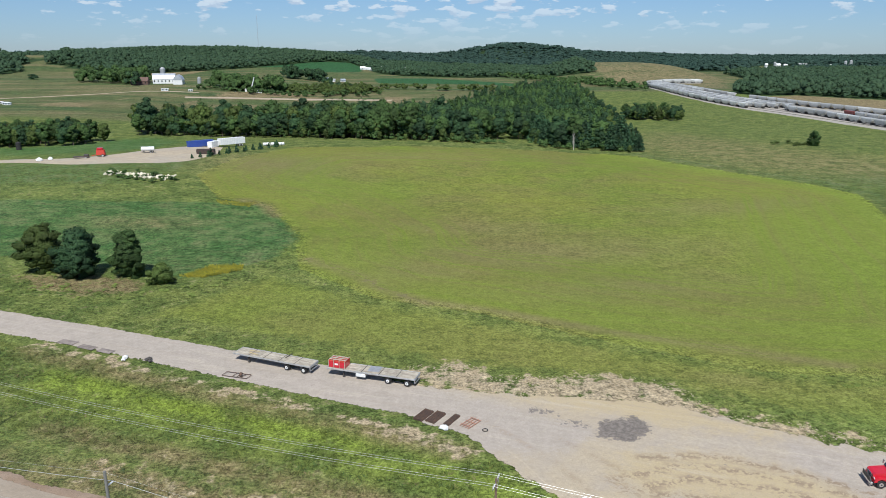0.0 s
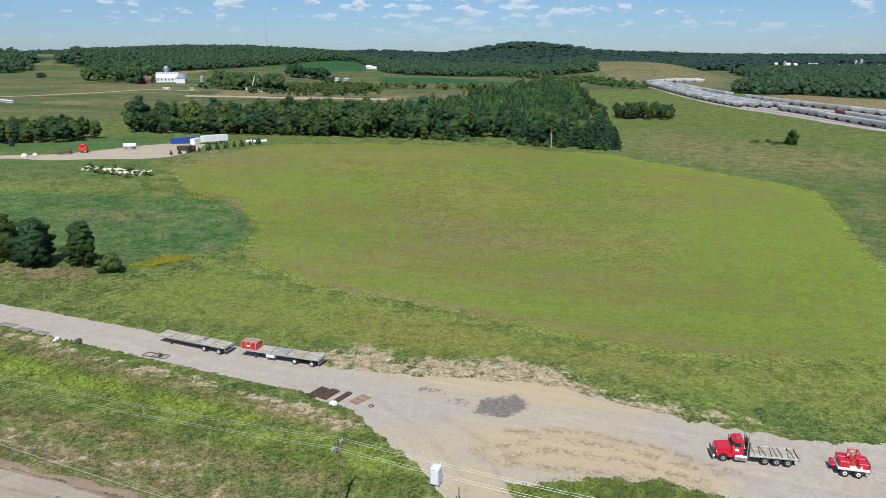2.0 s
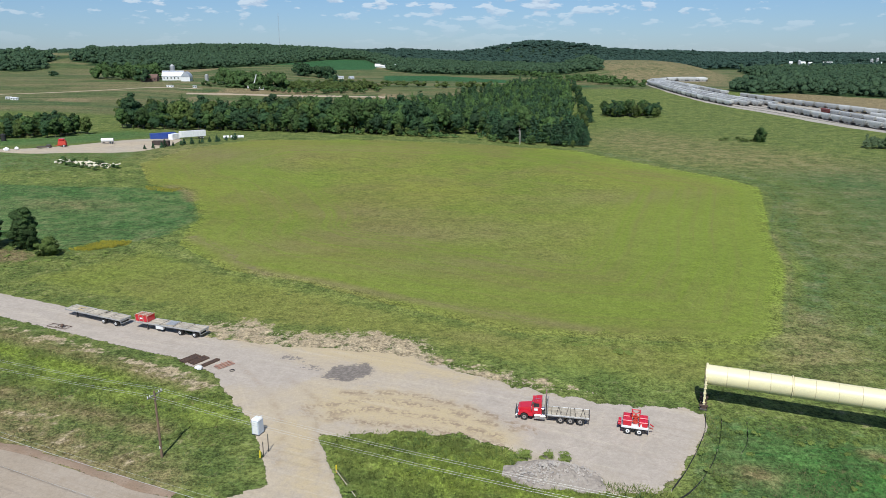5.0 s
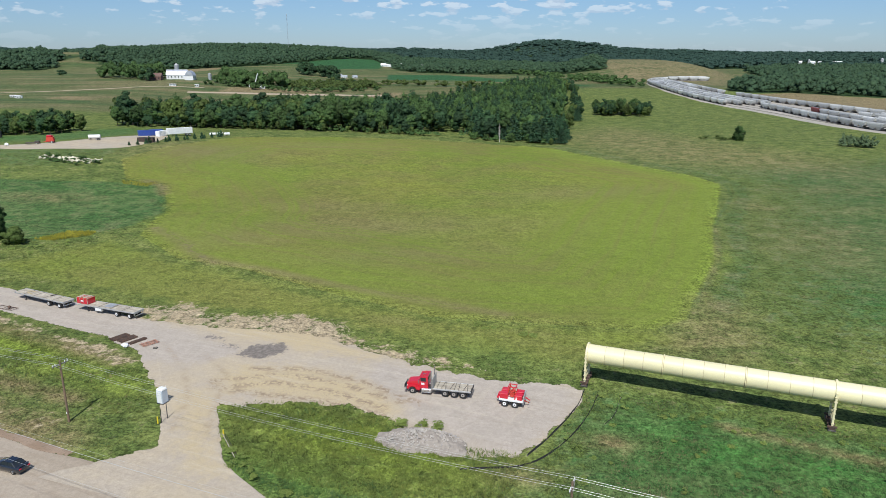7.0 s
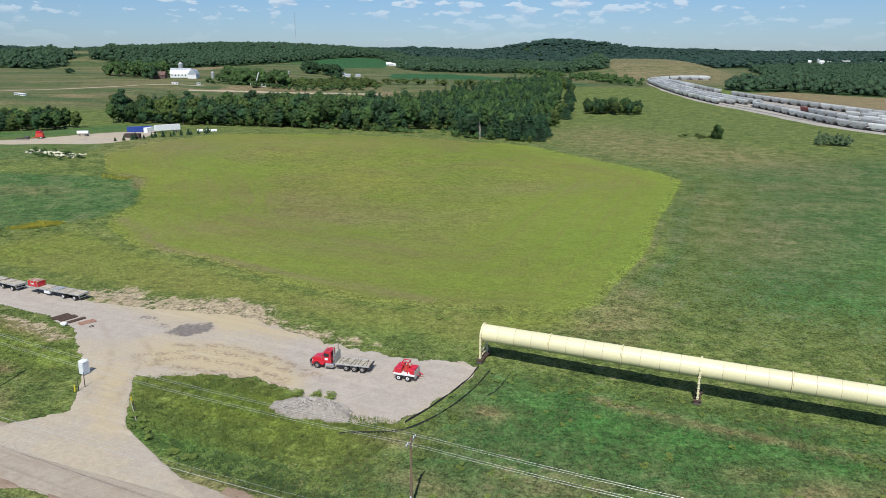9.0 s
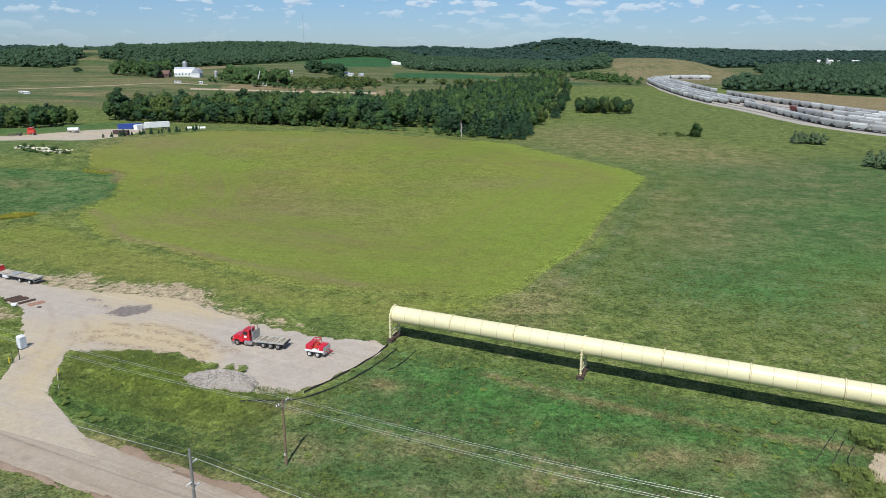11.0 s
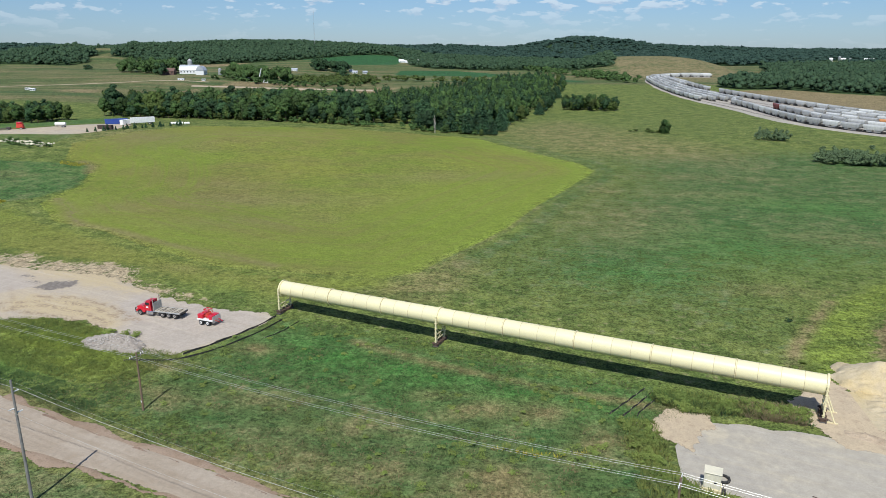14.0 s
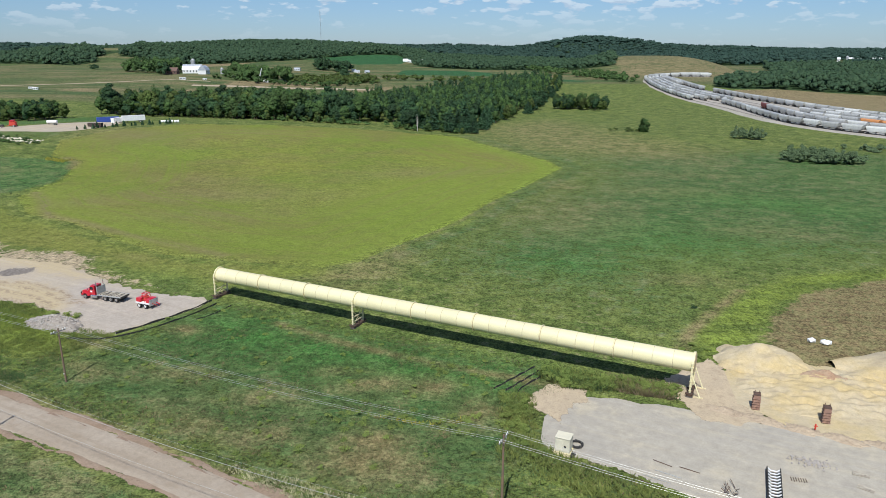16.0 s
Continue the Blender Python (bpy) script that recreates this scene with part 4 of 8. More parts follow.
def strip(name, line, x0, x1, a, b, mat, label, up, ragged, category):
    """A strip beside or along a road edge, from a to b metres above it in plan."""
    p = line[(line[:, 0] >= x0) & (line[:, 0] <= x1)][::4]
    side = np.array([0.34, 0.94])
    return ribbon(name, [tuple(q) for q in p + side * b], [tuple(q) for q in p + side * a], mat, label, up, max(12, int((x1 - x0) * 0.9)), 5, ragged, category)


strip("shoulder", UPPER, -130, 10, -0.6, 1.1, SHOULDER, "brown soil shoulder along the road", 0.03, 0.35, "road shoulder")
strip("shoulder", UPPER, 48, 190, -0.6, 0.9, SHOULDER, "brown soil shoulder along the road", 0.03, 0.35, "road shoulder")
strip("shoulder", LOWER, -130, 190, -0.8, 0.6, SHOULDER, "brown soil shoulder along the road", 0.03, 0.4, "road shoulder")
for x0, x1, a, b in ((58, 70, -0.9, -0.35), (75, 84, -1.0, -0.5), (88, 97, -0.9, -0.4), (102, 112, -0.9, -0.3), (30, 44, -0.6, 0.2), (-40, -20, -0.8, -0.2)):
    strip("road_stain", UPPER, x0, x1, a, b, STAIN, "dark red-brown stain along the edge of the road", 0.056, 0.16, "stain")
for x0, x1, a, b in ((52, 60, 0.3, 0.7),):
    strip("road_stain", LOWER, x0, x1, a, b, STAIN, "dark red-brown stain along the edge of the road", 0.056, 0.16, "stain")
ribbon("lane", [(-150, 158), (-110, 140), (-87.7, 131.5), (-61, 122), (-37.5, 113), (-19, 106), (-3.8, 99), (8, 95)],
       [(-146, 145), (-104, 128), (-80.5, 120), (-60, 112.6), (-39.5, 104), (-15.2, 93.8), (-3.1, 89), (4, 84)], LANE_YARD, "pinkish grey gravel lane with flatbed trailers parked on it", 0.04, 220, 20, 0.1, grow=0.35)
ribbon("gravel_pad", [(-5, 98.6), (8, 96), (21.8, 94.5), (33, 92.5), (39, 88.5), (47, 84.5), (55.6, 80.2), (65.1, 77.6), (77.2, 76.6)],
       [(-4, 89.2), (3.5, 84), (11.8, 73), (24, 67.6), (36, 69.2), (47, 67), (55, 60), (66, 57.6), (76.6, 72)], WIDE_YARD, "open yard of tan dirt and gravel", 0.06, 170, 44, 0.35, "yard", 1.0)
ribbon("driveway", [(5, 86), (11.2, 75), (15.6, 66.5), (19.2, 58), (18.8, 54.5), (13, 51), (8, 48)],
       [(22, 74), (23.8, 67.2), (26.5, 60.5), (29.1, 54.7), (32, 50.8), (37, 46.5), (48, 37)], LANE_YARD, "tan dirt driveway joining the road", 0.08, 90, 26, 0.3, "driveway", 0.5)
ribbon("gravel_lot", [(145.6, 39.5), (147.4, 43), (151, 46.3), (156.5, 46.2), (164, 44.6), (170, 44.6), (177, 42), (190, 40), (240, 36)],
       [(145.3, 35.5), (145.4, 33), (147.4, 30.6), (158, 26), (164.5, 22), (174, 16), (190, 8), (240, -10)], GREYLOT, "smooth pale grey gravel lot", 0.06, 130, 44, 0.3, "gravel lot", 0.4)

# ---- trees ----


def leaf_cloud(rng, centres, radii, count, size, flat=0.8):
    """Leaf-clump triangles spread over the skins of many small balls; returns vertices and faces."""
    pick = rng.integers(0, len(centres), count)
    n = rng.normal(size=(count, 3))
    n[:, 2] = np.abs(n[:, 2]) * 0.9 + n[:, 2] * 0.35
    n /= np.linalg.norm(n, axis=1)[:, None]
    squash = np.ones((count, 3))
    squash[:, 2] = np.broadcast_to(flat, len(centres))[pick]
    p = centres[pick] + n * (radii[pick] * rng.uniform(0.72, 1.08, count))[:, None] * squash
    tilt = n + rng.normal(0, 0.45, (count, 3))
    tilt /= np.linalg.norm(tilt, axis=1)[:, None]
    ref = rng.normal(size=(count, 3))
    u = np.cross(tilt, ref)
    u /= np.linalg.norm(u, axis=1)[:, None] + 1e-9
    v = np.cross(tilt, u)
    s = (size * rng.uniform(0.6, 1.5, count))[:, None]
    verts = np.stack([p + u * s, p - u * s * 0.55 + v * s * 0.8, p - u * s * 0.5 - v * s * 0.8], axis=1).reshape(-1, 3)
    soft = n * 0.8 + tilt * 0.25 + np.array([0, 0, 0.15])
    soft /= np.linalg.norm(soft, axis=1)[:, None]
    return verts, np.arange(count * 3).reshape(-1, 3), np.repeat(soft, 3, axis=0)


GOLDEN = (1 + 5 ** 0.5) / 2
ICO = np.array([(s * a, t * b, 0) for s in (-1, 1) for t in (-1, 1) for a, b in ((1, GOLDEN),)] + [(0, s, t * GOLDEN) for s in (-1, 1) for t in (-1, 1)] + [(s * GOLDEN, 0, t) for s in (-1, 1) for t in (-1, 1)], dtype=float)
ICO /= np.linalg.norm(ICO[0])
NEAR_PAIR = 1.06
ICO_FACES = [c for c in itertools.combinations(range(12), 3) if all(np.linalg.norm(ICO[c[i]] - ICO[c[j]]) < NEAR_PAIR for i, j in ((0, 1), (1, 2), (0, 2)))]
ICO_FACES = np.array([c if np.dot(np.cross(ICO[c[1]] - ICO[c[0]], ICO[c[2]] - ICO[c[0]]), ICO[c[0]]) > 0 else c[::-1] for c in ICO_FACES])


def with_cores(rng, cloud, centres, radii, flat=0.8, fill=0.84):
    """The dense twigs and leaves inside each clump, so that no daylight shows through its middle."""
    v, f, n = cloud
    k = len(centres)
    wob = rng.uniform(0.8, 1.12, (k, 12, 1))
    squash = np.ones((k, 1, 3))
    squash[:, 0, 2] = flat
    cv = (centres[:, None, :] + ICO[None] * wob * (radii * fill)[:, None, None] * squash).reshape(-1, 3)
    cf = (np.arange(k)[:, None, None] * 12 + ICO_FACES[None]).reshape(-1, 3) + len(v)
    return np.concatenate([v, cv]), np.concatenate([f, cf]), np.concatenate([n, np.tile(ICO, (k, 1))])


def leafy_mesh(name, verts, faces, normals, mat):
    """Leaves that take the light as the rounded clumps do on which they sit."""
    me = raw_mesh(name, verts, faces, mat, True)
    me.normals_split_custom_set_from_vertices(normals.astype(np.float32))
    return me


def broad_crown(rng, tall, wide, count, size, clumps=34, base=0.22, puff=0.35):
    c = rng.normal(size=(clumps, 3))
    c /= np.linalg.norm(c, axis=1)[:, None]
    c *= rng.uniform(0.35, 0.9, clumps)[:, None]
    mid = tall * (base + 1) / 2
    half = tall * (1 - base) / 2
    lump = 0.75 + 0.35 * np.sin(3 * np.arctan2(c[:, 1], c[:, 0]) + rng.uniform(0, 6))
    centres = np.column_stack([c[:, 0] * wide * lump, c[:, 1] * wide * lump, mid + c[:, 2] * half * 0.95])
    squeeze = 1 - 0.35 * np.clip((centres[:, 2] - mid) / half, 0, 1)
    centres[:, :2] *= squeeze[:, None]
    radii = rng.uniform(0.75, 1.25, clumps) * puff * wide
    v, f, n = with_cores(rng, leaf_cloud(rng, centres, radii, count, size), centres, radii, 0.8, 0.8)
    # the crown as a whole is lit as one rounded form
    whole = (v - np.array([0, 0, tall * 0.45])) / np.array([wide, wide, half])
    n = n * 0.65 + 0.6 * whole / (np.linalg.norm(whole, axis=1)[:, None] + 1e-6)
    return v, f, n / np.linalg.norm(n, axis=1)[:, None]


def pine_crown(rng, tall, wide, count, size):
    levels = 13
    centres, radii = [], []
    for k in range(levels):
        f = k / (levels - 1)
        z = tall * (0.12 + 0.86 * f)
        r = wide * (1 - f) ** 0.75 * rng.uniform(0.8, 1.1) + 0.12 * wide
        arms = max(3, int(9 * (1 - f)) + 2)
        for a in range(arms):
            t = 2 * math.pi * (a + rng.uniform(-0.3, 0.3)) / arms + k
            for reach_out in (0.45, 0.82):
                centres.append((r * reach_out * math.cos(t), r * reach_out * math.sin(t), z - 0.12 * r * reach_out + rng.uniform(-0.2, 0.2)))
                radii.append((0.26 if reach_out > 0.5 else 0.32) * r + 0.1)
    return leaf_cloud(rng, np.array(centres), np.array(radii), count, size, 0.5)


def trunk_mesh(rng, tall, thick, mat, limbs=6, spread=0.25):
    bm = bmesh.new()
    bend = [Vector((rng.uniform(-0.03, 0.03) * tall * f, rng.uniform(-0.03, 0.03) * tall * f, tall * f - (0.3 if f == 0 else 0))) for f in (0, 0.3, 0.6, 0.9)]
    for k in range(3):
        tube(bm, bend[k], bend[k + 1], thick * (1 - 0.3 * k), thick * (0.7 - 0.3 * k) + 0.01, 7, False)
    for k in range(limbs):
        f = rng.uniform(0.25, 0.75)
        a = rng.uniform(0, 2 * math.pi)
        s = bend[0].lerp(bend[3], f)
        tube(bm, s, s + Vector((math.cos(a) * tall * spread, math.sin(a) * tall * spread, tall * 0.12)), thick * 0.4 * (1 - f * 0.6), 0.02, 5, False)
    return mesh_of("trunk", bm, mat, True)


def tree_kind(seed, name, label, tall, wide, count, size, leaf, pine=False, thick=0.22, bark=None, base=0.06, clumps=38, puff=0.35):
    """One tree, standing at the origin: trunk with limbs, and a crown of many leaf clumps."""
    rng = np.random.default_rng(seed)
    ob = empty(name, label, "tree")
    part("trunk", trunk_mesh(rng, tall * 0.95, thick, bark or BARK, 4 if pine else 8), None, ob)
    v, f, n = pine_crown(rng, tall, wide, count, size) if pine else broad_crown(rng, tall, wide, count, size, clumps, base, puff)
    part("crown", leafy_mesh("crown", v, f, n, leaf), None, ob)
    return ob


def plant(ob, x, y, scale, turn, sink=0.1):
    copy = copy_thing(ob, pose(x, y, lift(x, y, -sink), 0, 0, turn) @ Matrix.Scale(scale, 4))
    copy.matrix_basis = pose(x, y, lift(x, y, -sink), 0, 0, turn) @ Matrix.Scale(scale, 4)
    return copy


def discard(ob):
    for o in (*ob.children_recursive, ob):
        bpy.data.objects.remove(o)


def thicket(name, spots, leaf, per, size, label, category="trees", seed=5, flat=0.85, clumps=5, fill=0.9):
    """Many trees or bushes too far off to count: each a few clumps of leaves. spots: x, y, tall, wide."""
    rng = np.random.default_rng(seed)
    x, y, tall, wide = (np.repeat(v, clumps) for v in np.array(spots, dtype=float).T)
    c = rng.normal(size=(len(x), 3))
    c /= np.linalg.norm(c, axis=1)[:, None]
    centres = np.column_stack([x + c[:, 0] * wide * 0.55, y + c[:, 1] * wide * 0.55, height(x, y) + tall * (0.52 + 0.3 * c[:, 2])])
    radii = wide * 0.55 * rng.uniform(0.7, 1.1, len(x))
    squash = tall / wide / 2.1 * flat
    v, f, n = leaf_cloud(rng, centres, radii, per * len(spots), size, squash)
    if fill:
        v, f, n = with_cores(rng, (v, f, n), centres, radii, squash, fill)
    n = n * 0.7 + np.array([0, 0, 0.42])
    me = leafy_mesh(name, v, f, n / np.linalg.norm(n, axis=1)[:, None], leaf)
    return tagged(new(name, me), label, category, kind="stuff")


def scatter(rng, outline, spacing, keep=1.0):
    """Uneven spots inside an outline, about spacing metres apart."""
    xs, ys = [p[0] for p in outline], [p[1] for p in outline]
    n = int((max(xs) - min(xs)) * (max(ys) - min(ys)) / spacing ** 2 * keep)
    x, y = rng.uniform(min(xs), max(xs), n), rng.uniform(min(ys), max(ys), n)
    ok = inside(x, y, outline)
    if not ok.any():
        return np.array([sum(xs) / len(xs)]), np.array([sum(ys) / len(ys)])
    return x[ok], y[ok]


kinds = [
    tree_kind(11, "broadleaf_tree", "dense green broadleaf tree at the edge of a wood", 14, 4.6, 2100, 0.42, LEAF),
    tree_kind(12, "broadleaf_tree", "tall green broadleaf tree at the edge of a wood", 15, 4.0, 2000, 0.42, LEAF, clumps=28),
    tree_kind(13, "broadleaf_tree", "dark green broadleaf tree at the edge of a wood", 13, 5.2, 2200, 0.42, LEAF_DARK, clumps=34),
    tree_kind(14, "broadleaf_tree", "light olive-green broadleaf tree in a wood", 12, 4.2, 1700, 0.4, LEAF_YELLOW),
    tree_kind(15, "pine_tree", "dark green pine with spreading layered branches", 14, 4.2, 2100, 0.42, NEEDLE, True),
    tree_kind(16, "pine_tree", "broad dark pine with layered branches", 12, 5.0, 2200, 0.42, NEEDLE, True),
]
WOOD = [(-186, 432), (-120, 418), (-83, 402), (-40, 384), (-12, 378), (10, 372), (30, 378), (45, 386), (60, 366), (84, 360), (99, 357), (110, 430), (130, 545), (142, 640), (150, 720), (154, 850), (112, 850), (42, 740), (0, 610), (-30, 490), (-110, 475), (-190, 470)]
CLEARING = [(17, 355), (22, 392), (37, 404), (50, 396), (49, 355)]
rng = np.random.default_rng(21)
edge = spline(WOOD[:11], 78)
made = 0
for row, (inset, odds) in enumerate(((2, 0.95), (9, 0.9), (17, 0.8))):
    for x, y in edge:
        if rng.random() > odds:
            continue
        px, py = x + rng.normal(0, 3.0) - (5 if x > 90 else 0), y + inset + abs(rng.normal(0, 6.0))
        if inside(np.array([px]), np.array([py]), CLEARING)[0]:
            continue
        k = rng.choice([4, 5, 2, 0]) if px > 40 and rng.random() < 0.75 else rng.choice([0, 1, 2, 3, 0, 2])
        plant(kinds[k], px, py, rng.uniform(0.48, 1.30) * (0.85 if row == 0 else 1.12) * (1.18 if px < 0 else 0.95), rng.uniform(0, 360))
        made += 1
for x, y in spline(WOOD[:11], 60):
    px, py = x + rng.normal(0, 3.0) - (5 if x > 90 else 0), y - 1.5 + abs(rng.normal(0, 2.0))
    if rng.random() < 0.75 and not inside(np.array([px]), np.array([py]), CLEARING)[0]:
        plant(kinds[rng.choice([0, 3, 1, 3])], px, py, rng.uniform(0.22, 0.5), rng.uniform(0, 360))
side = spline([(100, 360), (110, 430), (130, 545), (142, 640), (150, 720), (154, 850)], 44)
for x, y in side:
    px, py = x - abs(rng.normal(4, 3)), y + rng.normal(0, 3)
    plant(kinds[rng.choice([0, 2, 4, 5, 3])], px, py, rng.uniform(0.6, 1.0), rng.uniform(0, 360))
sx, sy = scatter(rng, WOOD, 5.6)
deep = (reach(sx, sy, WOOD, 20) > 0.85) & ~inside(sx, sy, CLEARING)
spots = [(x, y, rng.uniform(9, 18.5) * (1.15 if x < 0 else 1.0), rng.uniform(2.3, 4.6)) for x, y in zip(sx[deep], sy[deep])]
thicket("woodland", spots[::2], LEAF, 180, 0.5, "dense mixed green woodland canopy", seed=31, fill=0.72)
thicket("woodland", spots[1::2], LEAF_DARK, 180, 0.55, "dense dark green woodland canopy", seed=32, fill=0.72)

# the grove behind the meadow, the far-left clump, the lone trees
for outline, spacing, size in (([(143, 566), (187, 560), (191, 586), (146, 592)], 5.0, 1.0), ([(-262, 372), (-224, 374), (-197, 380), (-189, 402), (-215, 420), (-262, 412)], 5.6, 1.0)):
    x, y = scatter(rng, outline, spacing)
    for px, py in zip(x, y):
        plant(kinds[rng.choice([0, 1, 2, 3])], px, py, size * rng.uniform(0.7, 1.0), rng.uniform(0, 360))
for ob in kinds:
    discard(ob)

lone = tree_kind(41, "lone_tree", "lone bushy green tree in open rough grass", 9.4, 3.9, 8000, 0.22, LEAF, False, 0.2, None, -0.3, 90, 0.26)
lone.matrix_basis = pose(198, 379, lift(198, 379))
hero = [(-91.5, 156.2, "round_tree", "rounded olive-green broadleaf tree beside the damp meadow", 12.4, 5.6, LEAF_YELLOW, False, 0.04),
        (-82.0, 152.4, "round_tree", "dense dark green rounded tree beside the lane", 12.2, 5.6, LEAF_DARK, False, 0.02),
        (-71.0, 153.4, "oval_tree", "upright mid-green tree with an oval layered crown", 11.6, 4.4, LEAF, False, 0.02)]
for k, (x, y, name, label, tall, wide, leaf, pine, base) in enumerate(hero):
    ob = tree_kind(51 + k, name, label, tall, wide, 22000, 0.21, leaf, pine, 0.3, base=base - 0.22, clumps=170, puff=0.24)
    ob.matrix_basis = pose(x, y, lift(x, y))
bush = tree_kind(61, "round_bush", "round dark green bush at the meadow edge", 5.2, 3.3, 6000, 0.16, LEAF_YELLOW, base=-0.25, clumps=80, puff=0.27)
bush.matrix_basis = pose(-62.0, 148.3, lift(-62, 148.3))


def far_wood(name, outline, spacing, tall, wide, leaf, per, size, label, seed):
    r = np.random.default_rng(seed)
    x, y = scatter(r, outline, spacing)
    return thicket(name, [(a, b, tall * r.uniform(0.7, 1.15), wide * r.uniform(0.8, 1.25)) for a, b in zip(x, y)], leaf, per, size, label, seed=seed, clumps=3)


far_wood("far_woodland", FORESTS["right"], 8.4, 15, 6.6, LEAF_SLIGHT_HAZE, 50, 0.85, "dense dark woodland beyond the rail yard", 71)
far_wood("ridge_woodland", FORESTS["ridge"], 10, 14, 7.5, LEAF_SLIGHT_HAZE, 34, 1.1, "wooded ridge on the skyline", 72)
far_wood("left_woodland", FORESTS["left"], 10.5, 15, 7.5, LEAF_SLIGHT_HAZE, 36, 1.0, "wooded slope beyond the fields", 76)
far_wood("far_slope_woodland", FORESTS["far_left"], 27, 16, 18, LEAF_HAZE, 44, 2.9, "far wooded slopes", 82)
far_wood("hedge_woodland", FORESTS["belt"], 9.5, 13, 7, LEAF_SLIGHT_HAZE, 36, 1.0, "belt of trees below the far hill", 73)
far_wood("plain_woodland", FORESTS["plain"], 19, 15, 13, LEAF_HAZE, 44, 2.4, "belt of woodland across the plain", 85)
far_wood("hill_woodland", FORESTS["hills"], 24, 17, 17, LEAF_HAZE, 30, 2.6, "wooded hills and plain towards the horizon", 74)
far_wood("horizon_woodland", FORESTS["horizon"], 70, 18, 42, LEAF_HAZE, 30, 7.0, "far woods along the horizon", 75)
far_wood("farm_trees", [(-440, 860), (-350, 812), (-335, 830), (-350, 870), (-440, 900)], 7.2, 18, 7, LEAF, 90, 1.1, "shade trees round the farmyard", 77)
far_wood("farm_trees", [(-262, 800), (-215, 780), (-175, 790), (-185, 830), (-262, 835)], 6.6, 17, 7, LEAF, 90, 1.1, "shade trees beside the works yard", 78)
far_wood("brush", [(-180, 800), (-110, 790), (-70, 820), (-100, 870), (-180, 860)], 5.4, 7, 5, LEAF_YELLOW, 70, 1.0, "olive-green brush beyond the wood", 79)
far_wood("hedge_trees", [(-185, 985), (-172, 1000), (-95, 850), (-60, 885), (-75, 870), (-110, 838)], 16, 11, 5, LEAF_DARK, 80, 1.0, "scattered trees along field edges", 83)
far_wood("field_bush", [(-540, 928), (-524, 926), (-522, 938), (-540, 940)], 9, 9, 6, LEAF_DARK, 120, 0.9, "lone bush in a far field", 84)
far_wood("house_trees", [(-235, 1060), (-180, 1040), (-165, 1065), (-200, 1100), (-240, 1100)], 7.2, 17, 7, LEAF_DARK, 80, 1.3, "tall trees round the far houses", 80)
far_wood("field_hedge", [(-160, 905), (-60, 860), (60, 830), (150, 805), (152, 818), (60, 846), (-56, 878), (-158, 920)], 9, 8, 5, LEAF_YELLOW, 70, 0.9, "olive scrub along a far field edge", 86)
far_wood("works_scrub", [(-262, 770), (-160, 752), (-70, 770), (-66, 790), (-160, 776), (-262, 790)], 9, 6, 4, LEAF, 70, 0.8, "scrub along the far works yard", 87)
far_wood("farm_trees", [(-352, 806), (-340, 800), (-334, 806), (-345, 814)], 6, 15, 6, LEAF_DARK, 120, 0.9, "dark shade tree before the farmhouse", 88)
far_wood("scrub_trees", [(160, 1010), (236, 840), (246, 880), (232, 1030), (215, 1060), (150, 1130), (90, 1250)], 12, 9, 6, LEAF, 60, 1.2, "young trees beside the rail yard", 81)

# ---- conveyor tube ----
A, B = Vector((78.0, 79.2, 0)), Vector((167.6, 50.1, 0))
RUN = (B - A).length
ALONG = math.degrees(math.atan2(B.y - A.y, B.x - A.x))
RADIUS, AXIS = 1.45, 4.25
gallery = empty("tube_gallery", "long cream-painted steel tube raised on braced legs", "pipe", pose(A.x, A.y, 0, 0, 0, ALONG))


def barrel(bm, x0, x1, r, sides=40, cap=True, zc=0.0):
    a = [bm.verts.new((x0, r * math.cos(2 * math.pi * k / sides), zc + r * math.sin(2 * math.pi * k / sides))) for k in range(sides)]
    b = [bm.verts.new((x1, r * math.cos(2 * math.pi * k / sides), zc + r * math.sin(2 * math.pi * k / sides))) for k in range(sides)]
    for k in range(sides):
        bm.faces.new((a[k], b[k], b[(k + 1) % sides], a[(k + 1) % sides]))
    if cap:
        bm.faces.new(a)
        bm.faces.new(b[::-1])
    bmesh.ops.recalc_face_normals(bm, faces=bm.faces)
    return bm


# brown for the tube's joints, darkened to paint their thin shadow lines
SEAM_SHADE = surface("seam_shade_brown", (0.36, 0.29, 0.17), (0.45, 0.37, 0.22), 2, 15, 0.7, bump=0.1)
JOINTS = [0.0, 11.3, 22.6, 34.0, 46.1, 58.2, 70.2, 82.2, RUN]
for a, b in zip(JOINTS, JOINTS[1:]):
    plates = 4
    for k in range(plates):
        x0, x1 = a + (b - a) * k / plates, a + (b - a) * (k + 1) / plates
        part("plate", barrel(bmesh.new(), x0 + 0.012, x1 - 0.012, RADIUS + (0.012 if k % 2 else 0.0), cap=False, zc=AXIS), CREAM, gallery, smooth=True)
        if k:
            part("seam", barrel(bmesh.new(), x0 - 0.026, x0 + 0.026, RADIUS + 0.022, zc=AXIS), SEAM_SHADE, gallery, "brown weld seam with its shadow line put into the colour")
for x in JOINTS:
    part("flange", barrel(bmesh.new(), x - 0.055, x + 0.055, RADIUS + 0.16, zc=AXIS), CREAM, gallery)
    # band added on both sides of the flange, its shade painted in brown
    part("gasket", barrel(bmesh.new(), x - 0.13, x + 0.13, RADIUS + 0.03, zc=AXIS), SEAM_SHADE, gallery, "brown edge band with a flange's shade put into the colour")


RUSTY_BASE = surface("rusty_base", (0.10, 0.06, 0.04), (0.065, 0.045, 0.035), 3, 16, 0.85, c=(0.16, 0.08, 0.05))


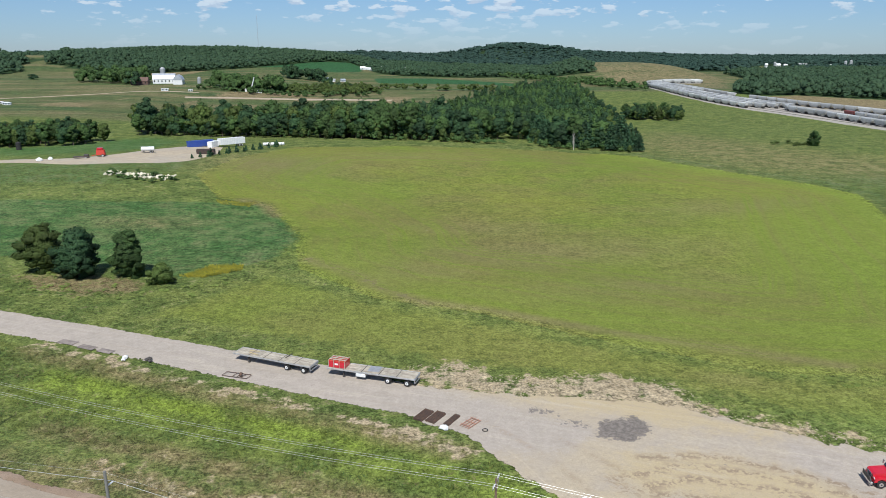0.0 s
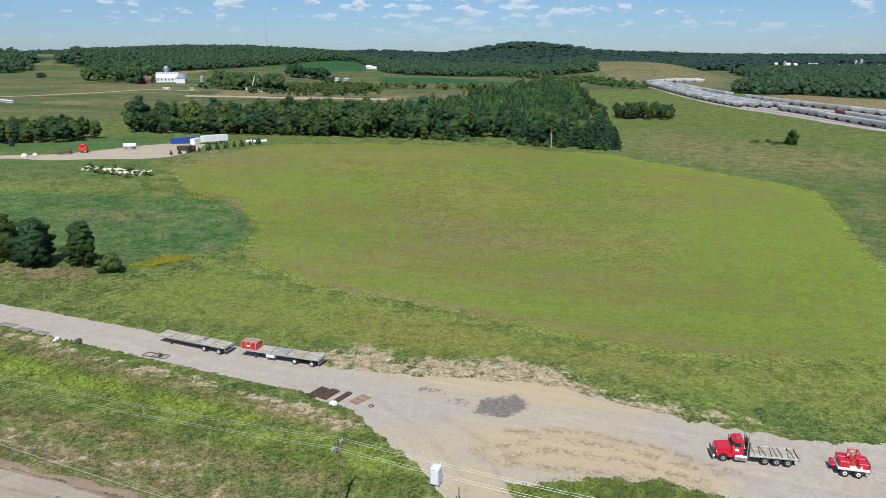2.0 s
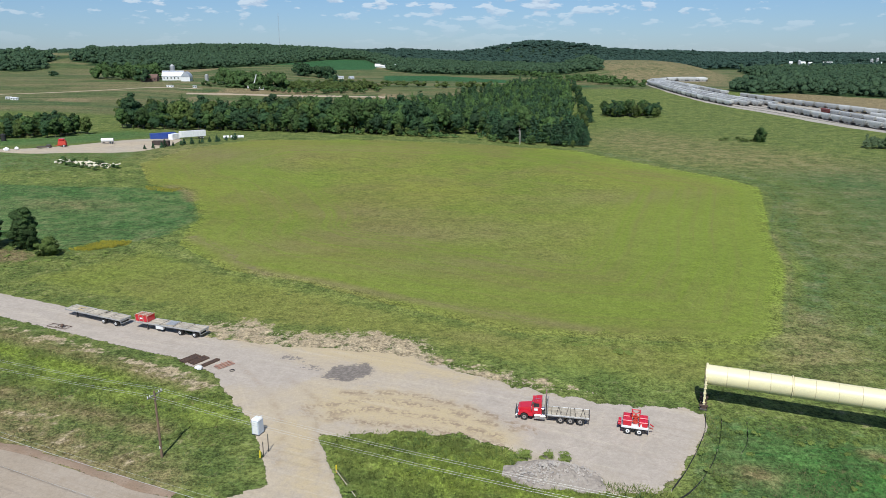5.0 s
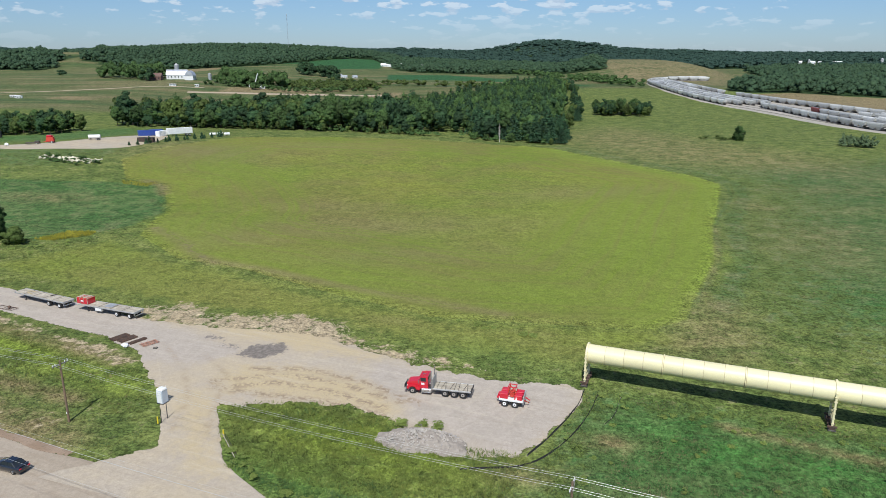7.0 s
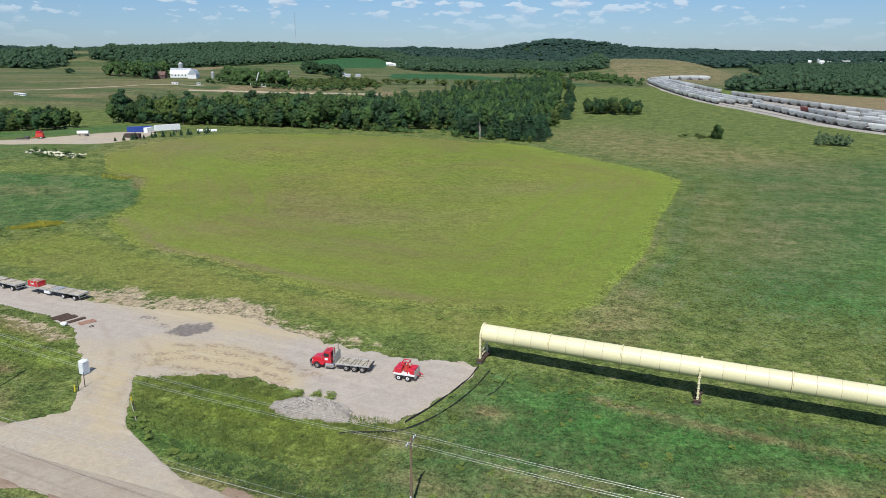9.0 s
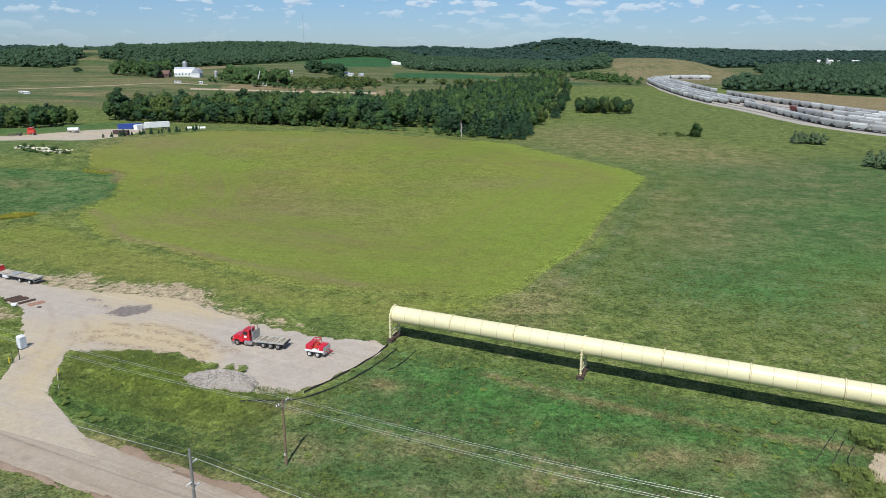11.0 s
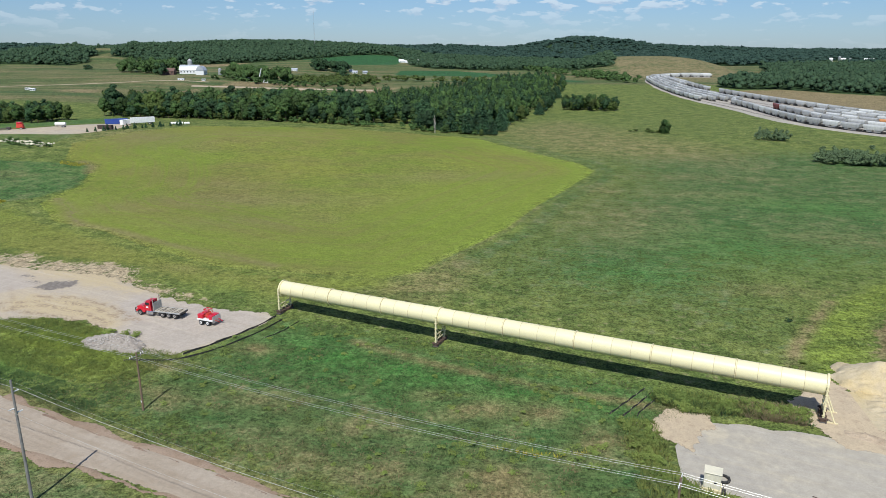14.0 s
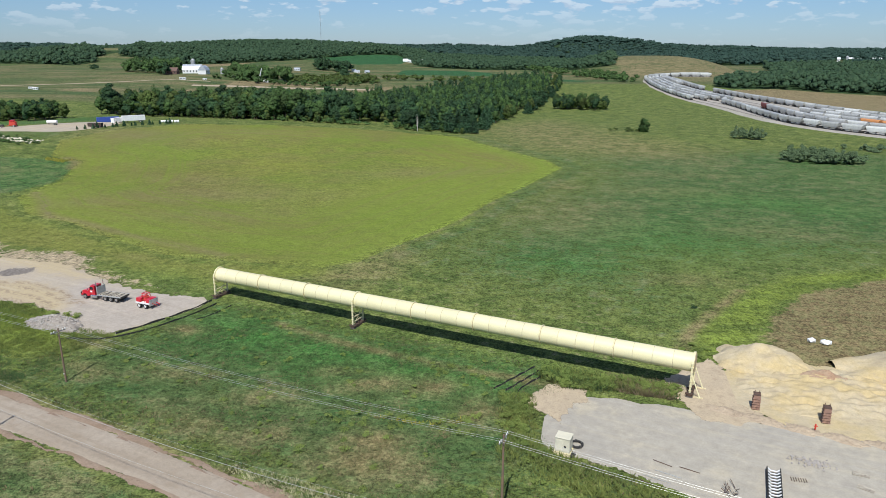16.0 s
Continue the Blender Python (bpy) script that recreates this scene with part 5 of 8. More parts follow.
def support(x, foot, lean):
    """A braced frame: two posts beside the tube, rungs, raking legs and rusty feet."""
    w = RADIUS + 0.28
    frame_ob = part("support", barrel(bmesh.new(), x - 0.14, x + 0.14, RADIUS + 0.22, 28, zc=AXIS), CREAM, gallery, "braced cream steel support with rusty feet")
    for y in (-w, w):
        part("post", boxm(x - 0.13, x + 0.13, y - 0.13, y + 0.13, foot, AXIS + 0.5, bevel=0.02), CREAM, frame_ob)
        part("foot", boxm(x - 0.5, x + 0.5, y - 0.45, y + 0.45, foot - 0.6, foot + 0.12, bevel=0.04), STEEL, frame_ob)
        if lean:
            part("raking_leg", tubem((x + lean * 1.5, y, foot), (x, y, AXIS - 1.2), 0.10, sides=6), CREAM, frame_ob)
        if lean:
            part("base_beam", boxm(min(x, x + lean * 1.8) - 0.1, max(x, x + lean * 1.8) + 0.1, y - 0.12, y + 0.12, foot, foot + 0.2, bevel=0.02), CREAM_DIRTY, frame_ob)
    part("base_block", boxm(x - 0.38, x + 0.38, -w - 0.3, w + 0.3, foot - 0.4, foot + 0.42, bevel=0.06), RUSTY_BASE, frame_ob, "rusty dark brown base beam")
    for k in range(5):
        yy = -w - 0.2 + (2 * w + 0.4) * k / 4
        part("timber", boxm(x - 0.62 + 0.1 * (k % 2), x + 0.6 - 0.12 * (k % 3), yy - 0.14, yy + 0.14, foot + 0.42, foot + 0.66, bevel=0.02), RUSTY_BASE, frame_ob, "dark weathered cribbing timber")
    for y in (-w, w):
        for k in range(4):
            z = foot + 0.9 + k * 0.75
            part("step_iron", boxm(x - 0.2, x + 0.2, y - 0.2, y + 0.2, z, z + 0.06), CREAM_DIRTY, frame_ob)
        for z in (AXIS - 0.9, AXIS - 0.2):
            part("saddle_bolt", boxm(x - 0.22, x + 0.22, y - 0.16, y + 0.16, z, z + 0.12, bevel=0.02), CREAM_DIRTY, frame_ob)
    for f in (0.06, 0.3, 0.55):
        z = foot + f * (AXIS - RADIUS - foot)
        part("rung", boxm(x - 0.09, x + 0.09, -w, w, z, z + 0.16, bevel=0.02), CREAM_DIRTY, frame_ob)
    part("brace", tubem((x, -w, foot + 0.2), (x, w, AXIS - RADIUS - 0.2), 0.06, sides=6), CREAM_DIRTY, frame_ob)
    part("brace", tubem((x, w, foot + 0.2), (x, -w, AXIS - RADIUS - 0.2), 0.06, sides=6), CREAM_DIRTY, frame_ob)


for x, side in ((0.1, 0), (34.0, 0), (RUN - 0.1, 1)):
    p = A + (B - A) * (x / RUN)
    support(x, lift(p.x, p.y, 0.05), side)

# ---- vehicles on the lane and in the yard ----


def wheel(parent, x, y, z, r, w, hub=None, name="wheel"):
    """A wheel across y: tyre with a bright rim under it."""
    tyre = part(name, barrel_y(r, w), BLACK, parent, smooth=False, place=pose(x, y, z))
    part("rim", barrel_y(r * 0.56, w + 0.04), hub or WHITE, tyre)
    part("hub", barrel_y(r * 0.2, w + 0.1), STEEL, tyre)
    return tyre


def barrel_y(r, w, sides=18):
    bm = bmesh.new()
    prof = [(r * 0.9, -w / 2), (r, -w / 2 + 0.05), (r, w / 2 - 0.05), (r * 0.9, w / 2)]
    rings = [[bm.verts.new((rad * math.cos(2 * math.pi * k / sides), y, rad * math.sin(2 * math.pi * k / sides))) for k in range(sides)] for rad, y in prof]
    for a, b in zip(rings, rings[1:]):
        for k in range(sides):
            bm.faces.new((a[k], b[k], b[(k + 1) % sides], a[(k + 1) % sides]))
    bm.faces.new(rings[0])
    bm.faces.new(rings[-1][::-1])
    bmesh.ops.recalc_face_normals(bm, faces=bm.faces)
    return bm


def deck_boards(ob, x0, x1, half, z, mat, boards=9, length=None):
    """Planks laid along x, in a few lengths, each a little uneven."""
    r = random.Random(round(x1 * 10))
    w = 2 * half / boards
    cuts = [x0 + (x1 - x0) * k / length for k in range(length + 1)] if length else [x0, x1]
    for a, b in zip(cuts, cuts[1:]):
        for k in range(boards):
            y = -half + k * w
            dz = r.uniform(-0.012, 0.012)
            part("plank", boxm(a + 0.015, b - 0.015, y + 0.012, y + w - 0.012, z + dz, z + 0.06 + dz), mat, ob)


def flatbed(label, x, y, turn, length=14.6):
    """A flatbed trailer; its nose at the origin, its tail along +x."""
    ob = empty("flatbed_trailer", label, "trailer", pose(x, y, lift(x, y, 0.06), 0, 0, turn), "parked flatbed trailers")
    deck_boards(ob, 0.05, length - 0.05, 1.22, 1.36, PLANK, 8, 6)
    for s in (-1, 1):
        part("side_rail", boxm(0, length, s * 1.3 - 0.05, s * 1.3 + 0.05, 1.20, 1.43, bevel=0.015), ALLOY, ob)
        part("main_beam", prism_beam(length, s * 0.5), STEEL, ob)
        part("landing_leg", boxm(2.6, 2.8, s * 0.85 - 0.09, s * 0.85 + 0.09, 0.12, 1.1, bevel=0.02), STEEL, ob)
        part("foot", boxm(2.52, 2.88, s * 0.85 - 0.16, s * 0.85 + 0.16, 0.0, 0.12, bevel=0.02), STEEL, ob)
        part("tail_light_post", boxm(length - 0.12, length, s * 1.05 - 0.1, s * 1.05 + 0.1, 0.72, 1.2, bevel=0.02), ALLOY, ob)
        for ax in (length - 4.4, length - 1.25):
            wheel(ob, ax, s * 1.0, 0.5, 0.5, 0.5)
    for ax in (length - 4.4, length - 1.25):
        part("axle", tubem((ax, -1.0, 0.5), (ax, 1.0, 0.5), 0.08), STEEL, ob)
        part("mud_flap", boxm(ax + 0.58, ax + 0.60, -1.25, -0.7, 0.25, 1.0), BLACK, ob)
        part("mud_flap", boxm(ax + 0.58, ax + 0.60, 0.7, 1.25, 0.25, 1.0), BLACK, ob)
    part("nose", boxm(-0.06, 0.04, -1.3, 1.3, 1.12, 1.45, bevel=0.02), ALLOY, ob)
    part("tail_beam", boxm(length - 0.05, length + 0.06, -1.3, 1.3, 1.05, 1.42, bevel=0.02), ALLOY, ob)
    part("bumper", boxm(length - 0.05, length + 0.05, -1.1, 1.1, 0.55, 0.68, bevel=0.02), ALLOY, ob)
    for k in range(1, 5):
        xx = length * k / 5
        part("strap", boxm(xx - 0.05, xx + 0.05, -1.35, 1.35, 1.432, 1.45), STEEL, ob)
    return ob


def prism_beam(length, y):
    bm = bmesh.new()
    return prism(bm, [(0.1, 1.2), (0.1, 1.02), (2.4, 1.0), (3.4, 0.72), (length - 1.2, 0.72), (length - 0.2, 0.98), (length - 0.2, 1.2)], y - 0.07, y + 0.07)


trailer_a = flatbed("empty flatbed trailer with grey planked deck parked on the lane", -34.1, 109.2, -22.0)
trailer_b = flatbed("planked flatbed trailer with white tool box under its deck", -17.9, 103.6, -17.2)
tool = part("tool_box", boxm(4.9, 6.5, -1.3, -0.75, 0.55, 1.15, bevel=0.04), WHITE, trailer_b, "white tool box under the deck")
part("lid", boxm(4.95, 6.45, -1.33, -1.3, 0.6, 1.1, bevel=0.01), WHITE, tool)
plate = empty("steel_sheet", "grey steel sheet lying on a trailer deck", "sheet metal", trailer_b.matrix_basis @ pose(6.6, 0.2, 1.46, 0, 0, 4))
part("sheet", boxm(0, 1.9, -1.0, 0.95, 0, 0.05, bevel=0.01), ALLOY, plate)
crate = empty("red_tool_chest", "red steel chest in a pale strapping frame on a flatbed", "tool chest", trailer_b.matrix_basis @ pose(0.1, -0.1, 1.44))
chest = part("body", boxm(0.1, 2.9, -0.95, 0.95, 0.0, 1.05, bevel=0.05), RED, crate)
part("badge", boxm(1.15, 1.75, -0.962, -0.95, 0.45, 0.75), WHITE, chest)
part("lid", boxm(0.06, 2.94, -1.0, 1.0, 1.05, 1.14, bevel=0.03), ORANGE_RED, crate)
for xx in (0.12, 1.0, 1.95, 2.85):
    part("band", boxm(xx - 0.04, xx + 0.04, -1.03, 1.03, 1.14, 1.22), PLANK, crate)
    part("band", boxm(xx - 0.04, xx + 0.04, -1.03, -0.97, 0.0, 1.14), PLANK, crate)
for yy in (-0.6, 0.0, 0.6):
    part("board", boxm(0.1, 2.9, yy - 0.12, yy + 0.12, 1.22, 1.27), PLANK, crate)
for k, (xx, yy, ang) in enumerate(((2.1, 0.3, 12), (2.5, -0.3, -8), (9.2, 0.1, 85))):
    scrap = empty("dunnage", "loose timber lying on a trailer deck", "timber", trailer_a.matrix_basis @ pose(xx, yy, 1.44, 0, 0, ang), "loose timber")
    part("timber", boxm(0, 1.7, -0.07, 0.07, 0, 0.1, bevel=0.01), SAND if k < 2 else STEEL, scrap)

# the truck: nose at -x
truck = empty("flatbed_truck", "red conventional-cab truck with a planked flat bed", "truck", pose(50.5, 74.0, lift(52, 74, 0.08), 0, 0, -8.3))
for s in (-1, 1):
    part("frame_rail", boxm(0.5, 10.0, s * 0.42 - 0.06, s * 0.42 + 0.06, 0.78, 1.02), STEEL, truck)
    part("fender", prism(bmesh.new(), [(0.35, 1.15), (0.3, 0.75), (0.62, 0.75), (0.72, 1.02), (0.98, 1.18), (1.35, 1.18), (1.62, 1.02), (1.75, 0.75), (2.35, 0.7), (2.35, 1.05), (1.7, 1.36), (0.75, 1.38)], s * 1.08 - 0.17, s * 1.08 + 0.17), RED, truck)
    wheel(truck, 1.17, s * 1.05, 0.5, 0.5, 0.3, CHROME)
    for ax in (6.15, 7.5, 8.85):
        wheel(truck, ax, s * 0.98, 0.52, 0.52, 0.55, CHROME)
    tank = part("fuel_tank", boxm(2.5, 4.1, s * 1.0 - 0.3, s * 1.0 + 0.3, 0.45, 1.0, bevel=0.12), CHROME, truck)
    part("tank_strap", boxm(2.85, 2.92, s * 1.0 - 0.31, s * 1.0 + 0.31, 0.44, 1.01), ALLOY, tank)
    part("step", boxm(2.55, 4.0, s * 1.22 - 0.08, s * 1.22 + 0.08, 0.40, 0.46), ALLOY, truck)
    part("exhaust_stack", tubem((4.05, s * 0.98, 0.9), (4.05, s * 0.98, 3.75), 0.08, sides=10), CHROME, truck)
    part("headlight", boxm(0.3, 0.38, s * 0.98 - 0.14, s * 0.98 + 0.14, 1.12, 1.34, bevel=0.03), WHITE, truck)
    mirror = part("mirror", boxm(2.15, 2.22, s * 1.42 - 0.1, s * 1.42 + 0.1, 1.9, 2.4, bevel=0.02), CHROME, truck)
    part("mirror_arm", boxm(2.16, 2.2, min(s * 1.1, s * 1.42), max(s * 1.1, s * 1.42), 2.36, 2.4), STEEL, mirror)
    door = part("door", boxm(2.25, 3.25, s * 1.03 - 0.02, s * 1.03 + 0.02, 1.05, 2.02, bevel=0.02), RED, truck)
    part("window", boxm(2.4, 3.2, s * 1.035 - 0.02, s * 1.035 + 0.02, 2.06, 2.62), GLASS, truck)
    part("door_sign", boxm(2.5, 3.0, s * 1.055 - 0.006, s * 1.055 + 0.006, 1.5, 1.85), WHITE, door)
part("hood", prism(bmesh.new(), [(0.3, 0.75), (0.25, 1.55), (0.5, 1.72), (2.3, 1.98), (2.3, 0.8)], -0.85, 0.85), RED, truck)
part("grille", boxm(0.19, 0.26, -0.5, 0.5, 0.8, 1.55, bevel=0.02), CHROME, truck)
part("bumper", boxm(-0.05, 0.22, -1.2, 1.2, 0.42, 0.8, bevel=0.05), CHROME, truck)
part("guard", boxm(-0.12, -0.04, -1.0, 1.0, 0.75, 1.3, bevel=0.03), STEEL, truck)
cab = part("cab", prism(bmesh.new(), [(2.15, 0.85), (2.1, 1.98), (2.55, 2.75), (2.75, 2.86), (3.5, 2.9), (3.55, 0.85)], -1.02, 1.02), RED, truck)
part("windscreen", prism(bmesh.new(), [(2.10, 2.05), (2.48, 2.68), (2.46, 2.70), (2.07, 2.06)], -0.92, 0.92), GLASS, cab)
part("rear_window", boxm(3.54, 3.57, -0.5, 0.5, 2.1, 2.6), GLASS, cab)
part("sun_visor", boxm(2.2, 2.55, -0.95, 0.95, 2.74, 2.79), RED, cab)
for yy in (-0.7, -0.35, 0, 0.35, 0.7):
    part("marker_lamp", boxm(2.75, 2.87, yy - 0.05, yy + 0.05, 2.87, 2.95), ORANGE_RED, cab)
part("air_horn", tubem((2.6, -0.3, 2.96), (3.3, -0.3, 2.98), 0.05, 0.03), CHROME, cab)
part("headboard", boxm(4.25, 4.35, -1.2, 1.2, 1.0, 2.75, bevel=0.02), ALLOY, truck)
for k in range(5):
    part("chain_rack", boxm(4.14, 4.24, -1.0 + 0.45 * k, -0.86 + 0.45 * k, 1.3, 2.5), STEEL, truck)
deck_boards(truck, 4.4, 9.95, 1.16, 1.14, PLANK, 8, 3)
for s in (-1, 1):
    part("bed_rail", boxm(4.35, 10.05, s * 1.25 - 0.05, s * 1.25 + 0.05, 1.0, 1.22, bevel=0.015), ALLOY, truck)
    part("mud_flap", boxm(9.5, 9.53, s * 0.98 - 0.3, s * 0.98 + 0.3, 0.3, 1.0), BLACK, truck)
part("bed_tail", boxm(10.0, 10.1, -1.28, 1.28, 0.86, 1.22, bevel=0.02), STEEL, truck)
for k in range(8):
    xx = 4.9 + k * 0.66
    a = 0.35 * math.sin(k * 2.4)
    part("chain", tubem((xx, -1.15, 1.25), (xx + a, 1.15, 1.25), 0.035, sides=5), STEEL, truck)

# red machine on a two-axle bogie
rig = empty("winch_trailer", "small red winch machine on a two-axle white-decked trailer", "trailer", pose(64.6, 71.1, lift(66, 71, 0.08), 0, 0, -13))
part("deck", boxm(0.0, 3.5, -1.2, 1.2, 0.95, 1.25, bevel=0.03), WHITE, rig)
for s in (-1, 1):
    for ax in (0.85, 2.35):
        wheel(rig, ax, s * 0.95, 0.5, 0.5, 0.45)
    part("tank_box", boxm(0.15, 1.3, s * 0.62 - 0.5, s * 0.62 + 0.5, 1.25, 2.05, bevel=0.06), RED, rig)
    part("tank_box", boxm(2.25, 3.4, s * 0.62 - 0.5, s * 0.62 + 0.5, 1.25, 1.95, bevel=0.06), RED, rig)
    for xx in (1.2, 2.4):
        part("mast_leg", tubem((xx, s * 0.75, 1.25), (1.8 + (xx - 1.8) * 0.75, s * 0.5, 2.9), 0.06, sides=6), ORANGE_RED, rig)
    part("mast_brace", tubem((1.2, s * 0.7, 1.5), (2.3, s * 0.55, 2.7), 0.045, sides=6), ORANGE_RED, rig)
    part("mast_brace", tubem((2.4, s * 0.7, 1.5), (1.3, s * 0.55, 2.7), 0.045, sides=6), ORANGE_RED, rig)
    part("mast_top", boxm(1.2, 2.4, s * 0.5 - 0.05, s * 0.5 + 0.05, 2.85, 2.97, bevel=0.02), RED, rig)
part("mast_cap", boxm(1.2, 1.32, -0.55, 0.55, 2.86, 2.98), RED, rig)
part("mast_cap", boxm(2.28, 2.4, -0.55, 0.55, 2.86, 2.98), RED, rig)
part("winch_drum", tubem((1.8, -0.6, 1.75), (1.8, 0.6, 1.75), 0.36, sides=16), ORANGE_RED, rig)
part("cone", tubem((2.55, -1.05, 1.25), (2.55, -1.05, 1.85), 0.18, 0.04, sides=10), WHITE, rig)
part("loading_frame", boxm(3.5, 3.62, -1.15, 1.15, 0.6, 1.9, bevel=0.02), ALLOY, rig)
part("hitch_arm", tubem((3.6, 0.5, 1.1), (4.2, 0.9, 0.5), 0.09, sides=6), RED, rig)
part("hitch_arm", tubem((3.6, -0.5, 1.1), (4.15, 0.2, 0.5), 0.07, sides=6), ORANGE_RED, rig)
part("tongue", boxm(-0.5, 0.1, -0.2, 0.2, 0.75, 1.0, bevel=0.03), RED, rig)
part("side_guard", boxm(-0.45, -0.05, 0.3, 1.2, 0.5, 1.15, bevel=0.03), RED, rig)

# dark sedan on the road
car = empty("sedan", "black four-door sedan standing on the dirt road", "car", pose(4.7, 49.2, lift(5, 49, 0.06), 0, 0, -15.5))
CARPAINT = surface("black_car_paint", (0.012, 0.016, 0.022), (0.015, 0.018, 0.024), 1, 8, 0.15, bump=0, coat=1.0)


def car_shell():
    bm = bmesh.new()
    rows = [(-2.4, 0.62, 0.34, 0.62), (-2.28, 0.80, 0.22, 0.74), (-1.5, 0.88, 0.2, 0.86), (-0.9, 0.90, 0.2, 0.93), (0.0, 0.91, 0.2, 0.95), (1.2, 0.90, 0.2, 0.97), (1.9, 0.86, 0.22, 0.98), (2.32, 0.80, 0.3, 0.90), (2.42, 0.66, 0.4, 0.74)]
    rings = []
    for x, w, z0, z1 in rows:
        rings.append([bm.verts.new((x, y * w, z)) for y, z in ((-0.92, z0), (-1, z0 + 0.18), (-1, z1 - 0.14), (-0.88, z1), (0.88, z1), (1, z1 - 0.14), (1, z0 + 0.18), (0.92, z0))])
    for a, b in zip(rings, rings[1:]):
        for k in range(8):
            bm.faces.new((a[k], b[k], b[(k + 1) % 8], a[(k + 1) % 8]))
    bm.faces.new(rings[0])
    bm.faces.new(rings[-1][::-1])
    bmesh.ops.recalc_face_normals(bm, faces=bm.faces)
    return bm


def car_cabin(grow, z0, z1, xs):
    bm = bmesh.new()
    rings = []
    for (a, b, w), z in zip(xs, (z0, z1)):
        rings.append([bm.verts.new(p) for p in ((a, -w - grow, z), (b, -w - grow, z), (b, w + grow, z), (a, w + grow, z))])
    for k in range(4):
        bm.faces.new((rings[0][k], rings[0][(k + 1) % 4], rings[1][(k + 1) % 4], rings[1][k]))
    bm.faces.new(rings[1])
    bm.faces.new(rings[0][::-1])
    return bm


part("body", car_shell(), CARPAINT, car, smooth=True)
part("windows", car_cabin(0.0, 0.92, 1.36, ((-0.95, 1.75, 0.76), (-0.2, 1.15, 0.60))), GLASS, car)
part("roof", car_cabin(0.0, 1.36, 1.43, ((-0.25, 1.2, 0.62), (-0.1, 1.0, 0.54))), CARPAINT, car)
for s in (-1, 1):
    for a, b in (((-0.95, 0.93), (-0.22, 1.38)), ((0.45, 0.94), (0.45, 1.38)), ((1.75, 0.95), (1.16, 1.38))):
        part("pillar", tubem((a[0], s * 0.77, a[1]), (b[0], s * 0.62, b[1]), 0.04, sides=5), CARPAINT, car)
    for ax in (-1.5, 1.35):
        wheel(car, ax, s * 0.80, 0.33, 0.33, 0.22, CHROME)
    part("headlight", boxm(-2.36, -2.2, s * 0.62 - 0.14, s * 0.62 + 0.14, 0.56, 0.68, bevel=0.02), WHITE, car)
    part("tail_light", boxm(2.3, 2.43, s * 0.6 - 0.16, s * 0.6 + 0.16, 0.72, 0.84, bevel=0.02), RED, car)
    part("mirror", boxm(-0.75, -0.6, s * 0.98 - 0.08, s * 0.98 + 0.08, 0.92, 1.04, bevel=0.02), CARPAINT, car)
part("spoiler", boxm(2.15, 2.35, -0.7, 0.7, 1.05, 1.09), CARPAINT, car)

# ---- yard things ----
LOOPLASTIC = surface("grey_blue_plastic", (0.50, 0.55, 0.60), (0.45, 0.50, 0.56), 1, 10, 0.5, bump=0.05)
loo = empty("portable_toilet", "grey-blue plastic portable toilet with white roof", "toilet", pose(15.6, 67.0, lift(15.6, 67, 0.02), 0, 0, -20))
part("cabin", boxm(-0.58, 0.58, -0.58, 0.58, 0.12, 2.1, bevel=0.04, taper=0.03), LOOPLASTIC, loo)
part("skid", boxm(-0.62, 0.62, -0.62, 0.62, 0.0, 0.12, bevel=0.02), BLACK, loo)
part("roof", boxm(-0.6, 0.6, -0.6, 0.6, 2.1, 2.38, bevel=0.05, taper=0.16), WHITE, loo)
part("door", boxm(-0.42, 0.42, -0.60, -0.55, 0.2, 2.0, bevel=0.01), WHITE, loo)
part("vent_pipe", tubem((0.4, 0.4, 2.0), (0.4, 0.4, 2.6), 0.05), WHITE, loo)
YELLOW = surface("yellow_paint", (0.70, 0.55, 0.02), (0.62, 0.50, 0.03), 2, 12, 0.5)
for x, y in ((17.7, 61.0), (27.9, 58.4)):
    post = empty("bollard", "yellow marker sleeve on a short post beside the driveway", "bollard", pose(x, y, lift(x, y)), "yellow bollards")
    part("post", tubem((0, 0, 0), (0, 0, 1.0), 0.07), STEEL, post)
    part("sleeve", tubem((0, 0, 0.15), (0, 0, 1.15), 0.10, sides=10), YELLOW, post)
for x, y, h in ((18.3, 62.6, 2.6), (18.0, 61.4, 2.2)):
    post = empty("gate_post", "dark weathered post beside the driveway", "post", pose(x, y, lift(x, y)), "gate posts")
    part("shaft", tubem((0, 0, -0.2), (0.03, 0, h), 0.07, 0.05), STEEL, post)
arm = empty("barrier_pole", "pale gate pole lying in grass beside the driveway", "pole", pose(27.9, 58.2, lift(27.9, 58.2, 0.1), 0, 0, -55))
part("arm", tubem((0, 0, 0.5), (5.5, 0, 0.05), 0.06), PLANK, arm)
part("cable", tubem((0, 0.3, 0.4), (5.2, 0.35, 0.05), 0.03), STEEL, arm)

